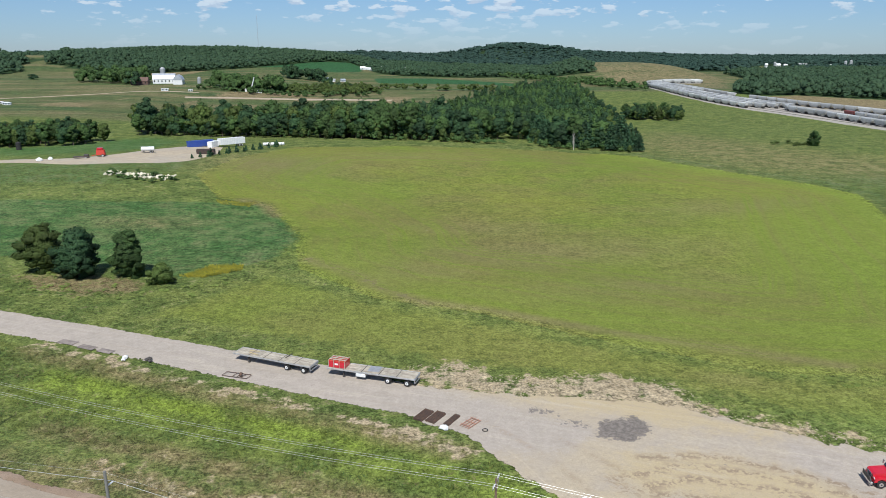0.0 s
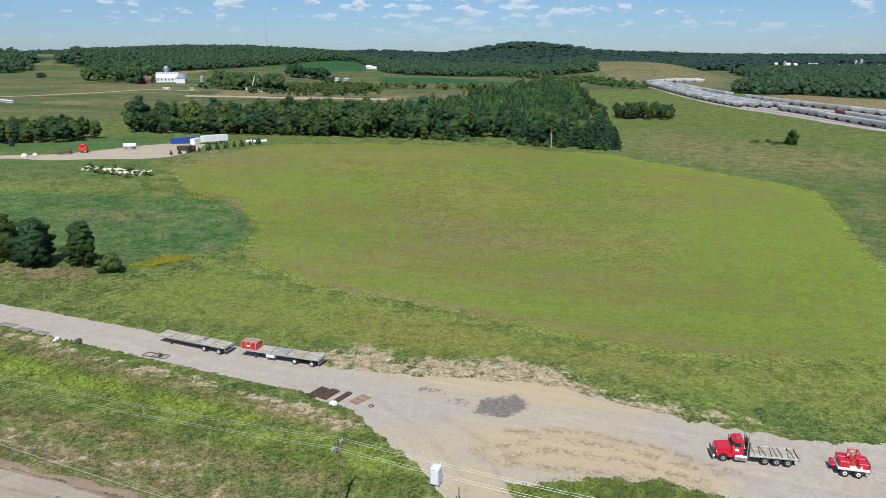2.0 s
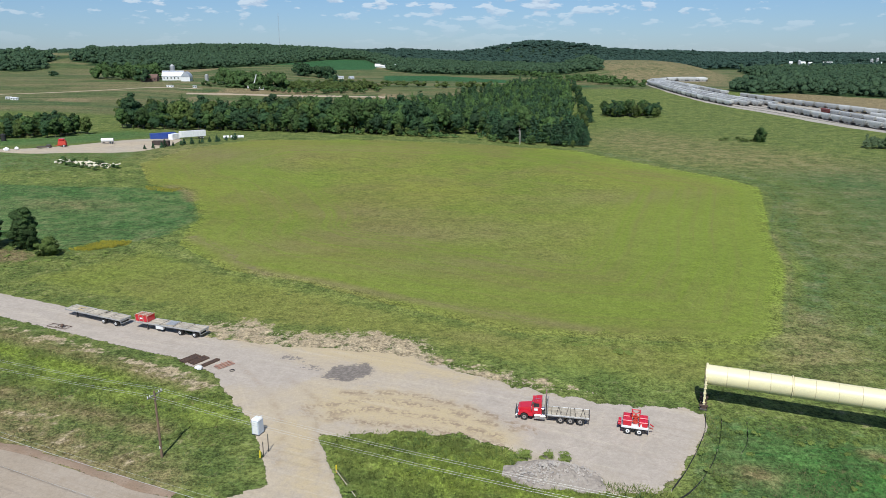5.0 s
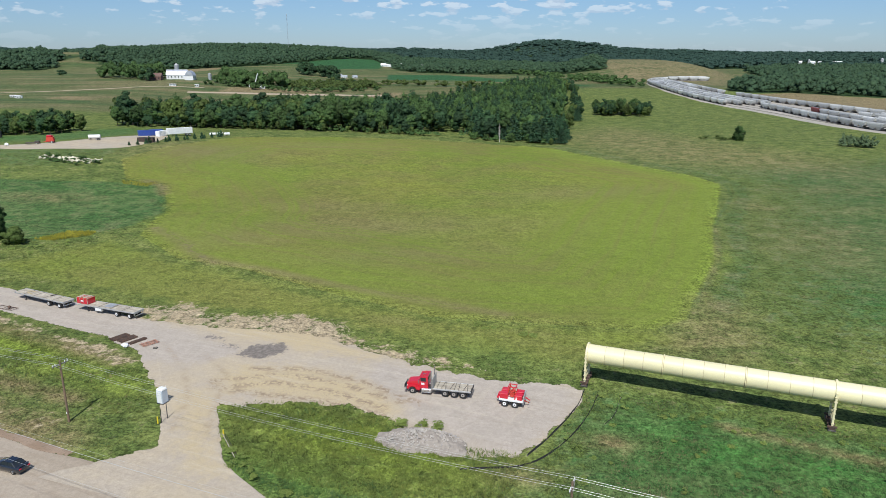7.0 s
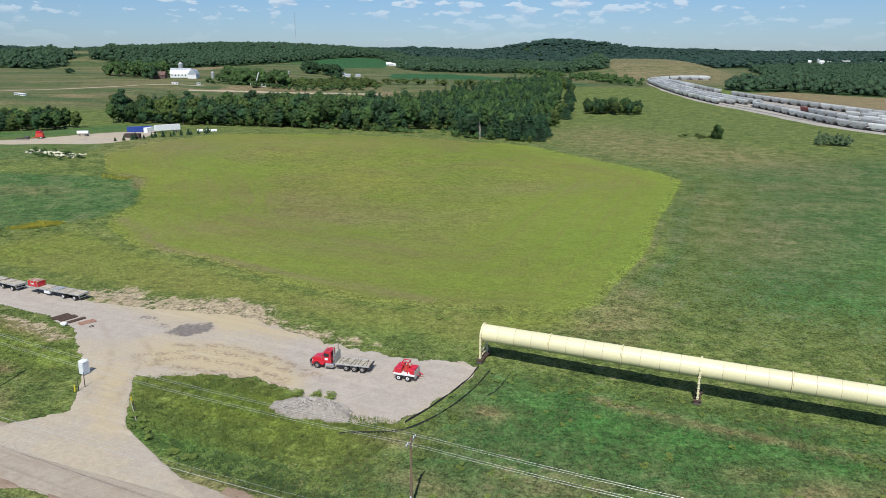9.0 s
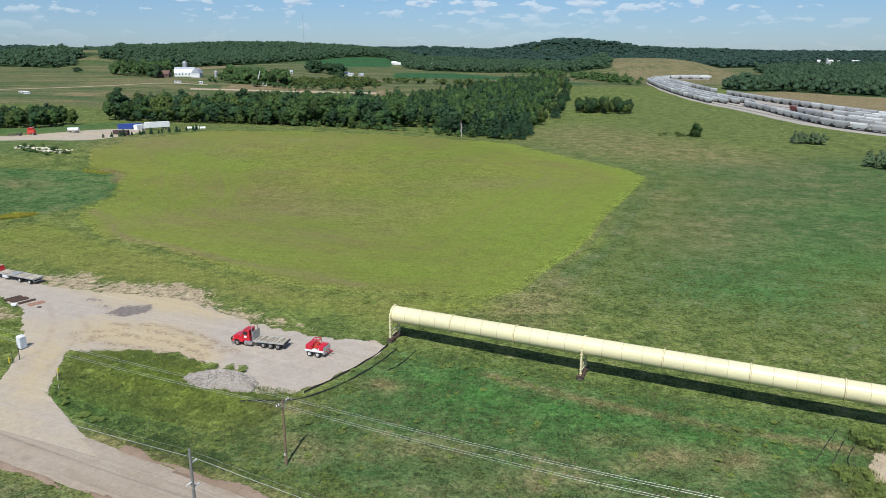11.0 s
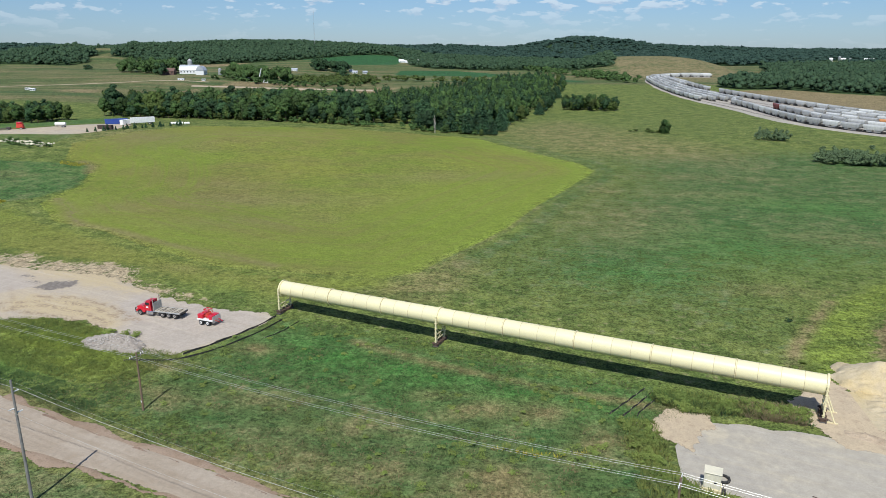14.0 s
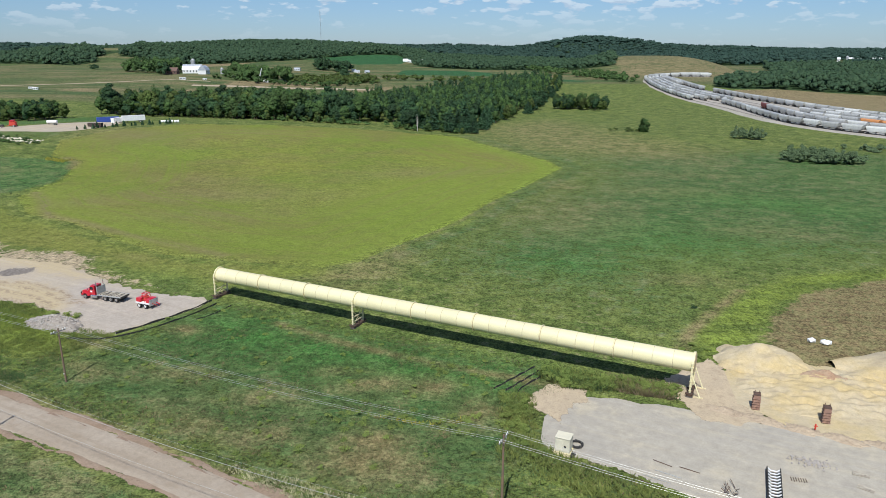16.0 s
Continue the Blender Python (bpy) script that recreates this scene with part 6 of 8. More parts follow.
RUST = surface("rusty_steel", (0.12, 0.07, 0.045), (0.075, 0.05, 0.04), 3, 16, 0.85, c=(0.18, 0.09, 0.05))
for k, (x, y, n) in enumerate(((-2.8, 89.6, 8), (-1.1, 89.0, 8), (0.9, 88.4, 5))):
    pile = empty("steel_bar_pile", "pile of dark rusty steel bars laid side by side", "steel bars", pose(x, y, lift(x, y, 0.06), 0, 0, 58), "rusty bar piles")
    for j in range(n):
        part("bar", boxm(-1.6 + 0.05 * (j % 3), 1.6 + 0.05 * (j % 2), -0.8 + j * 0.19, -0.69 + j * 0.19, 0.0, 0.22 + 0.03 * (j % 2), bevel=0.0), RUST, pile)
    for xx in (-1.0, 1.0):
        part("bearer", boxm(xx - 0.06, xx + 0.06, -0.85, -0.6 + n * 0.19, -0.05, 0.0), RUST, pile)
FADED = surface("faded_pink_primer", (0.46, 0.25, 0.17), (0.40, 0.21, 0.15), 2, 14, 0.7, c=(0.30, 0.17, 0.11))
frame_red = empty("conveyor_frame", "small faded pinkish-red steel frame lying on the yard", "steel frame", pose(3.8, 87.4, lift(3.8, 87.4, 0.08), 0, 0, 50))
for yy in (-0.7, -0.25, 0.25, 0.7):
    part("rail", boxm(-1.5, 1.5, yy - 0.035, yy + 0.035, 0.05, 0.16, bevel=0.01), FADED, frame_red)
for xx in (-1.1, 0.0, 1.1):
    part("cross_bar", boxm(xx - 0.05, xx + 0.05, -0.9, 0.9, 0.2, 0.28, bevel=0.01), FADED, frame_red)


def rock(rng, r, squash=0.7):
    bm = bmesh.new()
    bmesh.ops.create_icosphere(bm, subdivisions=1, radius=r)
    for v in bm.verts:
        v.co = Vector((v.co.x * rng.uniform(0.7, 1.3), v.co.y * rng.uniform(0.7, 1.3), v.co.z * squash * rng.uniform(0.7, 1.2)))
    return bm


def lumps(name, label, category, x, y, group, size, mat, n, seed, part_name="lump", spread=0.7):
    rng = random.Random(seed)
    ob = empty(name, label, category, pose(x, y, lift(x, y, 0.05)), group)
    for k in range(n):
        part(part_name, rock(rng, size * rng.uniform(0.7, 1.1)), mat, ob, place=pose(rng.uniform(-spread, spread) * (n > 1), rng.uniform(-spread, spread) * (n > 1), size * 0.45))
    return ob


lumps("white_bag", "crumpled white bulk bag lying beside rusty bars", "bag", 0.2, 86.2, "white bags", 0.6, WHITE, 3, 3, "fold", 0.35)
lumps("white_bag", "crumpled white bulk bag on bare brown soil", "bag", 191.5, 71.6, "white bags", 0.75, WHITE, 2, 4, "fold", 0.25)
lumps("white_bag", "pair of crumpled white bulk bags on bare brown soil", "bag", 193.6, 71.1, "white bags", 0.75, WHITE, 3, 5, "fold", 0.45)
lumps("white_tarp", "crumpled white plastic sheet beside the lane", "plastic sheet", -53.6, 108.3, "", 0.5, WHITE, 3, 6, "fold", 0.7)
lumps("tarp", "bundled dark tarpaulin on a gravel heap", "tarpaulin", 57.0, 57.4, "", 0.55, STEEL, 2, 7, "fold", 0.4)
lumps("scrap_heap", "small dark heap of scrap beside the lane", "scrap", -48.3, 107.9, "", 0.45, STEEL, 4, 8, "piece", 0.7)
MAT_WOOD = surface("muddy_mat_wood", (0.22, 0.185, 0.16), (0.29, 0.245, 0.21), 0.9, 10, 0.9, bump=0.3, c=(0.15, 0.12, 0.10), spread=0.4)
for x, y, w, d, turn in ((-66.0, 115.6, 3.6, 1.6, -20), (-61.5, 113.4, 3.4, 1.5, -22), (-57.6, 111.8, 3.0, 1.4, -22)):
    mat_ob = empty("ground_mat", "dark worn timber mat lying at the edge of the lane", "mat", pose(x, y, lift(x, y, 0.10), 0, 0, turn), "timber mats")
    for k in range(5):
        part("plank", boxm(-w / 2, w / 2, -d / 2 + k * d / 5, -d / 2 + (k + 1) * d / 5 - 0.04, 0, 0.05), MAT_WOOD, mat_ob)
rack = empty("steel_rack", "rusty rod frame lying on the lane verge", "steel frame", pose(-32.6, 102.3, lift(-32.6, 102.3, 0.1), 0, 0, -16))
for yy in (-0.7, 0.7):
    part("rail", tubem((-2.2, yy, 0.1), (2.2, yy, 0.1), 0.05), RUST, rack)
for xx in (-2.2, -0.4, 0.4, 1.2, 2.2):
    part("rod", tubem((xx, -0.7, 0.1), (xx + 0.15, 0.7, 0.12), 0.045), RUST, rack)
part("reel", tubem((0.8, -0.2, 0.1), (0.8, 0.2, 0.5), 0.25, sides=10), RUST, rack)


def heap(name, label, category, x, y, rx, ry, tall, mat, seed, turn=0.0, rough=0.12, n=40, kind="structure"):
    """A heap of loose stuff with an uneven skirt."""
    a = np.linspace(-1, 1, n)
    U, V = np.meshgrid(a, a, indexing="ij")
    R = np.hypot(U, V)
    c, s = math.cos(radians(turn)), math.sin(radians(turn))
    PX, PY = x + (U * rx) * c - (V * ry) * s, y + (U * rx) * s + (V * ry) * c
    wob = np.array([noise.noise(Vector((u * 2.2 + seed, v * 2.2, seed))) for u, v in zip(U.ravel(), V.ravel())]).reshape(U.shape)
    fine = np.array([noise.noise(Vector((u * 9 + seed, v * 9, 1))) for u, v in zip(U.ravel(), V.ravel())]).reshape(U.shape)
    top = np.clip(1 - R * (1 + 0.35 * wob), -0.3, 1)
    H = tall * (np.clip(top, 0, 1) ** 0.8) * (1 + 0.35 * wob) + fine * rough * np.clip(top * 4, 0, 1) - 0.25 * (top <= 0.02)
    keep = top > -0.05
    Zs = height(PX, PY) + H
    ids = np.arange(n * n).reshape(n, n)
    quads = [(ids[i, j], ids[i + 1, j], ids[i + 1, j + 1], ids[i, j + 1]) for i in range(n - 1) for j in range(n - 1) if keep[i:i + 2, j:j + 2].any()]
    me = raw_mesh(name, np.column_stack([PX.ravel(), PY.ravel(), Zs.ravel()]), quads, mat, True)
    return tagged(new(name, me), label, category, kind=kind)


SPOIL = surface("grey_spoil", (0.25, 0.215, 0.18), (0.32, 0.28, 0.235), 1.1, 5, 0.9, bump=1.0, c=(0.17, 0.145, 0.12))
RIDGE = [(171.2, 44.6, 3.0), (176.0, 42.6, 3.2), (180.4, 40.6, 2.6), (185.0, 38.7, 3.2), (191.0, 36.8, 4.0)]
heap("gravel_mound", "low heap of grey crushed gravel beside the yard", "gravel heap", 54.3, 59.4, 6.2, 3.0, 2.1, SPOIL, 3.3, -10, 0.3, 60, "")
heap("sand_heap", "tall rounded heap of pale yellow sand", "sand heap", 181.0, 62.0, 7.8, 5.8, 3.4, SAND, 5.1, -10, 0.22, 60, "")
heap("sand_heap", "large heap of yellow sand at the yard's edge", "sand heap", 205.5, 61.0, 13.5, 8.0, 3.8, SAND, 8.4, 8, 0.12, 50, "")
heap("sand_bank", "low bank of loose sand and dirt spread before the heaps", "sand heap", 188.0, 52.5, 15.0, 9.5, 1.25, SAND, 2.7, -12, 0.55, 90, "")
for k, (x, y, w) in enumerate(RIDGE):
    heap("dirt_ridge", "low crumbling ridge of brown dirt along the lot", "dirt bank", x, y, w, 1.3, 0.55, APRON, 6.7 + k, -28, 0.28, 26, "")
heap("soil_heap", "reddish brown soil between sand heaps", "dirt bank", 188.4, 56.6, 4.6, 2.2, 1.7, RED_SOIL, 4.2, -15, 0.3, 36, "")
ribbon("sand_yard", [(174.0, 57), (176, 61), (182, 62), (192, 62), (205, 64), (240, 62)], [(173.5, 47), (175.0, 45.5), (179.5, 41), (187, 38.3), (205, 36), (240, 28)], SAND_EDGE, "yellow sand spread over the yard", 0.10, 90, 34, 0.5, "yard", 0.8)
ribbon("dirt_apron", [(164.0, 49), (166, 53), (169.5, 57.5), (174, 61)], [(166, 44), (169, 43), (174, 44), (178, 48)], APRON_EDGE, "bare dirt below the end of the tube", 0.085, 40, 26, 0.4, "yard", 2.6, True)
ribbon("sand_spill", [(144.0, 41.6), (145.4, 47.4), (151.8, 50.0)], [(146.8, 38.8), (148.4, 43.6), (152.4, 46.2)], APRON_EDGE, "sand spilled at the corner of the lot", 0.09, 40, 20, 0.35, "yard", 1.8, True)

rng = random.Random(44)
stones = empty("broken_stone", "pale blue-grey crushed stone spilled on the lot", "stones", pose(179.2, 32.2, lift(179.2, 32.2, 0.08)))
pebble = mesh_of("stone", rock(rng, 0.16), STONE)
for k in range(150):
    a = rng.gauss(0, 1)
    part("stone", pebble, None, stones, place=pose(a * 1.1 - 0.3, rng.gauss(0, 0.5) - a * 0.25, 0.05, rng.uniform(0, 90), rng.uniform(0, 90), rng.uniform(0, 360)) @ Matrix.Scale(rng.uniform(0.5, 1.3), 4))

BEIGE = surface("beige_panel", (0.66, 0.61, 0.46), (0.60, 0.56, 0.43), 1, 12, 0.6, bump=0.05)
shed = empty("control_cabin", "small cream equipment cabin at the edge of the lot", "cabin", pose(148.2, 30.6, lift(148.2, 30.6, 0.05), 0, 0, -16))
part("cabin", boxm(-0.95, 0.95, -0.8, 0.8, 0.5, 2.45, bevel=0.03), BEIGE, shed)
part("roof", boxm(-1.02, 1.02, -0.88, 0.88, 2.45, 2.56, bevel=0.03), BEIGE, shed)
part("skid", boxm(-1.1, 1.1, -0.9, 0.9, 0.0, 0.5, bevel=0.03), CREAM_DIRTY, shed)
part("vent", tubem((0.35, -0.84, 1.35), (0.35, -0.78, 1.35), 0.16, sides=12), BLACK, shed)
part("door", boxm(-0.75, 0.0, -0.825, -0.795, 0.6, 2.2, bevel=0.01), BEIGE, shed)
part("steps", boxm(1.0, 1.6, -0.7, 0.1, 0.0, 0.35, bevel=0.02), STEEL, shed)
part("handrail", tubem((1.55, -0.7, 0.3), (1.1, -0.7, 1.4), 0.04), STEEL, shed)


def ring(x, y, z, r, thick, mat, name, label, category):
    bm = bmesh.new()
    n, m = 24, 8
    rows = [[bm.verts.new(((r + thick * math.cos(b)) * math.cos(a), (r + thick * math.cos(b)) * math.sin(a), thick * math.sin(b))) for b in [2 * math.pi * j / m for j in range(m)]] for a in [2 * math.pi * i / n for i in range(n)]]
    for i in range(n):
        for j in range(m):
            bm.faces.new((rows[i][j], rows[(i + 1) % n][j], rows[(i + 1) % n][(j + 1) % m], rows[i][(j + 1) % m]))
    ob = empty(name, label, category, pose(x, y, z))
    part("coil", bm, mat, ob, smooth=True)
    for a in (0.4, 1.6, 2.9, 4.1, 5.4):
        p = Vector((r * math.cos(a), r * math.sin(a), 0))
        part("tie", tubem(p * 0.82, p * 1.18, thick * 1.12, sides=6), STEEL, ob)
    return ob


ring(149.9, 32.6, lift(149.9, 32.6, 0.25), 0.8, 0.16, BLACK, "hose_coil", "coil of thick black hose on the gravel lot", "hose")
ring(5.7, 85.6, lift(5.7, 85.6, 0.12), 0.35, 0.06, BLACK, "hose_coil", "small coil of black hose on the dirt yard", "hose")

PINK = surface("pinkish_rust", (0.33, 0.20, 0.14), (0.25, 0.15, 0.11), 2, 12, 0.85, c=(0.14, 0.08, 0.06))
for x, y, turn in ((175.7, 45.9, -12), (184.2, 43.1, -8)):
    pier = empty("steel_pier", "ribbed rusty brown steel pier standing on sand", "pier", pose(x, y, lift(x, y, 0.1), 0, 0, turn), "ribbed piers")
    part("core", boxm(-0.45, 0.45, -0.5, 0.5, 0, 2.3, bevel=0.03), PINK, pier)
    for k in range(5):
        part("rib", boxm(-0.55, 0.55, -0.6, 0.6, 0.1 + 0.4 * k, 0.2 + 0.4 * k, bevel=0.02), PINK, pier)
    part("head_plate", boxm(-0.5, 0.5, -0.55, 0.55, 2.3, 2.42, bevel=0.02), RUST, pier)
    for s in (-1, 1):
        part("bolt", tubem((s * 0.3, 0.2, 2.42), (s * 0.3, 0.2, 2.8), 0.05), RUST, pier)
hyd = empty("hydrant", "small red standpipe with a cap", "hydrant", pose(181.9, 40.2, lift(181.9, 40.2, 0.5)))
part("barrel", tubem((0, 0, 0), (0, 0, 0.65), 0.12, 0.10), ORANGE_RED, hyd)
part("cap", tubem((0, 0, 0.65), (0, 0, 0.8), 0.13, 0.05), ORANGE_RED, hyd)
part("outlet", tubem((-0.25, 0, 0.45), (0.25, 0, 0.45), 0.07), ORANGE_RED, hyd)

idlers = empty("idler_stack", "rack of curved white conveyor idlers in black frames", "conveyor parts", pose(172.6, 25.4, lift(172.6, 25.4, 0.08), 0, 0, -14) @ Matrix.Diagonal((0.8, 0.92, 0.9, 1.0)))
for k in range(13):
    y = -4.5 + k * 0.72
    seg = part("idler", tubem((-0.85, y, 0.75), (-0.45, y, 0.45), 0.10, sides=8), WHITE, idlers)
    part("roller", tubem((-0.45, y, 0.45), (0.45, y, 0.45), 0.10, sides=8), WHITE, seg)
    part("roller", tubem((0.45, y, 0.45), (0.85, y, 0.75), 0.10, sides=8), WHITE, seg)
    part("bracket", boxm(-0.95, 0.95, y - 0.26, y - 0.14, 0.1, 0.32), BLACK, seg)
for s in (-1, 1):
    part("side_rail", boxm(s * 0.95 - 0.06, s * 0.95 + 0.06, -5.0, 4.6, 0.05, 0.8, bevel=0.02), BLACK, idlers)
rods = empty("rod_pile", "tangled pile of rusty rods on the lot", "scrap", pose(167.5, 24.6, lift(167.5, 24.6, 0.1)))
for k in range(16):
    a, r = rng.uniform(0, 6.28), rng.uniform(0.8, 1.6)
    p = Vector((rng.uniform(-0.8, 0.8), rng.uniform(-0.8, 0.8), 0.1))
    part("rod", tubem(p, p + Vector((math.cos(a) * r * 0.5, math.sin(a) * r, rng.uniform(0.1, 1.0))), 0.04, sides=5), RUST if k % 3 else PLANK, rods)
bars = empty("anchor_bars", "row of short dark bars lying on the lot", "steel bars", pose(176.2, 28.2, lift(176.2, 28.2, 0.08), 0, 0, -5))
for k in range(7):
    part("bar", boxm(-0.9 + k * 0.28, -0.83 + k * 0.28, -0.4 - 0.1 * (k % 2), 0.4, 0, 0.08), RUST, bars)
for x, y, turn in ((184.0, 30.4, -20), (183.4, 27.4, -35)):
    board = empty("wooden_board", "weathered wooden panel lying on the lot", "board", pose(x, y, lift(x, y, 0.08), 0, 0, turn), "loose panels")
    for k in range(3):
        part("plank", boxm(-0.9, 0.9, -0.45 + 0.3 * k, -0.18 + 0.3 * k, 0, 0.06), PLANK, board)
for x, y, ln, turn, m in ((160.5, 29.7, 2.5, -31, RUST), (163.6, 28.6, 2.5, -25, RUST), (159.3, 26.1, 3.4, -24, WIRE), (160.9, 27.3, 3.3, -25, WIRE), (158.2, 25.1, 4.8, -33, RUST), (152, 27.6, 4.0, -28, WIRE)):
    pipe_ob = empty("loose_pipe", "thin pipe lying on the gravel lot", "pipe", pose(x, y, lift(x, y, 0.12), 0, 0, turn), "loose pipes")
    part("tube", tubem((-ln / 2, 0, 0), (ln / 2, 0, 0), 0.05), m, pipe_ob)

FABRIC = surface("black_fabric", (0.02, 0.02, 0.022), (0.035, 0.034, 0.033), 2, 20, 0.9)


def silt_fence(points, tall=0.7):
    pts = spline(points, 26)
    ob = empty("silt_fence", "sagging black fabric silt fence on short stakes", "fence", pose(0, 0, 0), "silt fences")
    r = random.Random(len(points) + int(points[0][0]))
    tops = [tall * (0.62 + 0.16 * math.sin(0.9 * k) + 0.05 * r.random()) for k in range(len(pts))]
    bm = bmesh.new()
    for k in range(len(pts) - 1):
        (ax, ay), (bx, by) = pts[k], pts[k + 1]
        za, zb = lift(ax, ay), lift(bx, by)
        for off in (0.0, 0.04):
            bm.faces.new([bm.verts.new(p) for p in ((ax + off, ay + off, za - 0.1), (bx + off, by + off, zb - 0.1), (bx + off, by + off, zb + tops[k + 1]), (ax + off, ay + off, za + tops[k]))])
    part("fabric", bm, FABRIC, ob)
    for k in range(1, len(pts), 6):
        x, y = pts[k]
        part("stake", boxm(x - 0.025, x + 0.025, y - 0.025, y + 0.025, lift(x, y) - 0.2, lift(x, y) + tops[k] + 0.08), PLANK, ob)
    return ob


silt_fence([(77.4, 76.0), (76.0, 71.5), (73.6, 66.6), (70.6, 61.4), (67.9, 57.4)], 0.5)
silt_fence([(79.2, 74.6), (77.2, 69.0), (73.6, 62.0), (68.0, 55.6), (59.5, 53.6)], 0.38)
silt_fence([(82.5, 74.0), (80.8, 69.0), (79.0, 66.0)], 0.3)
# these three fences are added in place of dark track lines in the grass
silt_fence([(137.8, 47.2), (140.6, 51.2), (143.8, 55.6)], 0.5)
silt_fence([(139.6, 46.8), (142.0, 50.4), (144.8, 54.6)], 0.5)
silt_fence([(141.2, 44.4), (142.0, 48.0), (145.6, 53.2)], 0.5)

# ---- power lines ----


def wire(parent, p, q, sag, r=0.014):
    """A sagging wire: one bent tube."""
    bm = bmesh.new()
    p, q = Vector(p), Vector(q)
    n = 12
    side = Vector((-(q - p).y, (q - p).x, 0)).normalized() * r
    rows = []
    for k in range(n + 1):
        c = p.lerp(q, k / n) - Vector((0, 0, sag * 4 * (k / n) * (1 - k / n)))
        rows.append([bm.verts.new(c + d) for d in (side, Vector((0, 0, r)), -side, Vector((0, 0, -r)))])
    for a, b in zip(rows, rows[1:]):
        for k in range(4):
            bm.faces.new((a[k], b[k], b[(k + 1) % 4], a[(k + 1) % 4]))
    part("wire", bm, WIRE, parent)


LINE_TURN = math.degrees(math.atan2(-22.0, 66.4))
line_posts = [(-127.4, 104.6, 8.6), (-61.0, 82.6, 8.6), (5.2, 60.7, 8.6), (71.3, 39.0, 8.4), (141.2, 16.4, 9.7), (208, -5.5, 9.0)]
for x, y, arm_z in line_posts:
    pole = empty("utility_pole", "brown wooden utility pole with a crossarm", "utility pole", pose(x, y, lift(x, y), 0, 0, LINE_TURN), "power line poles")
    part("shaft", tubem((0, 0, -0.5), (0, 0, arm_z + 0.6), 0.17, 0.11, sides=10), POLE, pole)
    part("crossarm", boxm(-0.06, 0.06, -1.25, 1.25, arm_z, arm_z + 0.14, bevel=0.01), POLE_GREY, pole)
    for s in (-1, 1):
        part("brace", tubem((0.08, s * 0.75, arm_z), (0.1, 0, arm_z - 0.7), 0.03, sides=5), POLE_GREY, pole)
        for yy in (1.15, 0.75):
            part("insulator", tubem((0, s * yy, arm_z + 0.14), (0, s * yy, arm_z + 0.38), 0.06, 0.045, sides=8), WHITE, pole)
    part("tag", boxm(-0.08, 0.08, -0.19, -0.175, 1.3, 1.6), WHITE, pole)
line = empty("power_line", "four bare overhead wires strung between wooden poles", "wires")
for (ax, ay, az), (bx, by, bz) in zip(line_posts, line_posts[1:]):
    side = Vector((math.cos(radians(LINE_TURN + 90)), math.sin(radians(LINE_TURN + 90)), 0))
    for yy in (-1.15, -0.75, 0.75, 1.15):
        wire(line, Vector((ax, ay, lift(ax, ay, az + 0.4))) + side * yy, Vector((bx, by, lift(bx, by, bz + 0.4))) + side * yy, 0.9)
road_posts = [(-95, 72.0), (-28.4, 52.2), (70.5, 16.9), (140.5, -6.2)]
for x, y in road_posts:
    pole = empty("roadside_pole", "grey weathered pole with white insulator brackets", "utility pole", pose(x, y, lift(x, y), 0, 0, LINE_TURN), "roadside poles")
    part("shaft", tubem((0, 0, -0.5), (0, 0, 15.4), 0.19, 0.12, sides=10), POLE_GREY, pole)
    for z, s in ((13.9, 1), (12.0, -1), (11.4, 1)):
        part("bracket", boxm(-0.06, 0.06, min(0, s * 0.75), max(0, s * 0.75), z, z + 0.12, bevel=0.02), WHITE, pole)
for z, off, thick in ((15.3, 0.0, 0.007), (14.0, 0.75, 0.024), (12.1, -0.75, 0.012)):
    cable = empty("road_cable", "overhead cable strung along the road", "wires")
    for (ax, ay), (bx, by) in zip(road_posts, road_posts[1:]):
        d = Vector((-(by - ay), bx - ax, 0)).normalized() * off
        wire(cable, Vector((ax, ay, lift(ax, ay, z))) + d, Vector((bx, by, lift(bx, by, z))) + d, 1.6, thick)

# ---- rail yard ----
NEAR_EDGE = [(360, 1010), (318, 1010), (284, 1000), (263, 950), (254, 880), (252, 800), (256, 724), (264, 652), (272, 600), (277, 550), (280, 505), (285, 460), (293, 428), (303, 404), (316, 386), (334, 368), (365, 343), (430, 300), (520, 250)]
FAR_EDGE = [(360, 1040), (330, 1040), (305, 1020), (296, 960), (297, 880), (301, 800), (308, 740), (318, 690), (328, 640), (338, 590), (350, 540), (364, 505), (382, 475), (402, 450), (425, 428), (450, 405), (480, 385), (545, 345), (635, 295)]
ribbon("ballast", NEAR_EDGE, FAR_EDGE, BALLAST, "pale grey ballast under the rail yard tracks", 0.5, 160, 10, 0.5, "rail yard")
CAR_GREY = [surface("hopper_grey", (0.47, 0.47, 0.44), (0.38, 0.38, 0.36), 0.4, 3, 0.5, spread=0.35), surface("hopper_pale", (0.60, 0.60, 0.56), (0.52, 0.52, 0.49), 0.4, 3, 0.5, spread=0.3), surface("hopper_orange", (0.62, 0.28, 0.10), (0.55, 0.24, 0.09), 0.5, 3, 0.6), surface("hopper_rust_red", (0.22, 0.06, 0.05), (0.18, 0.06, 0.05), 0.5, 3, 0.7)]


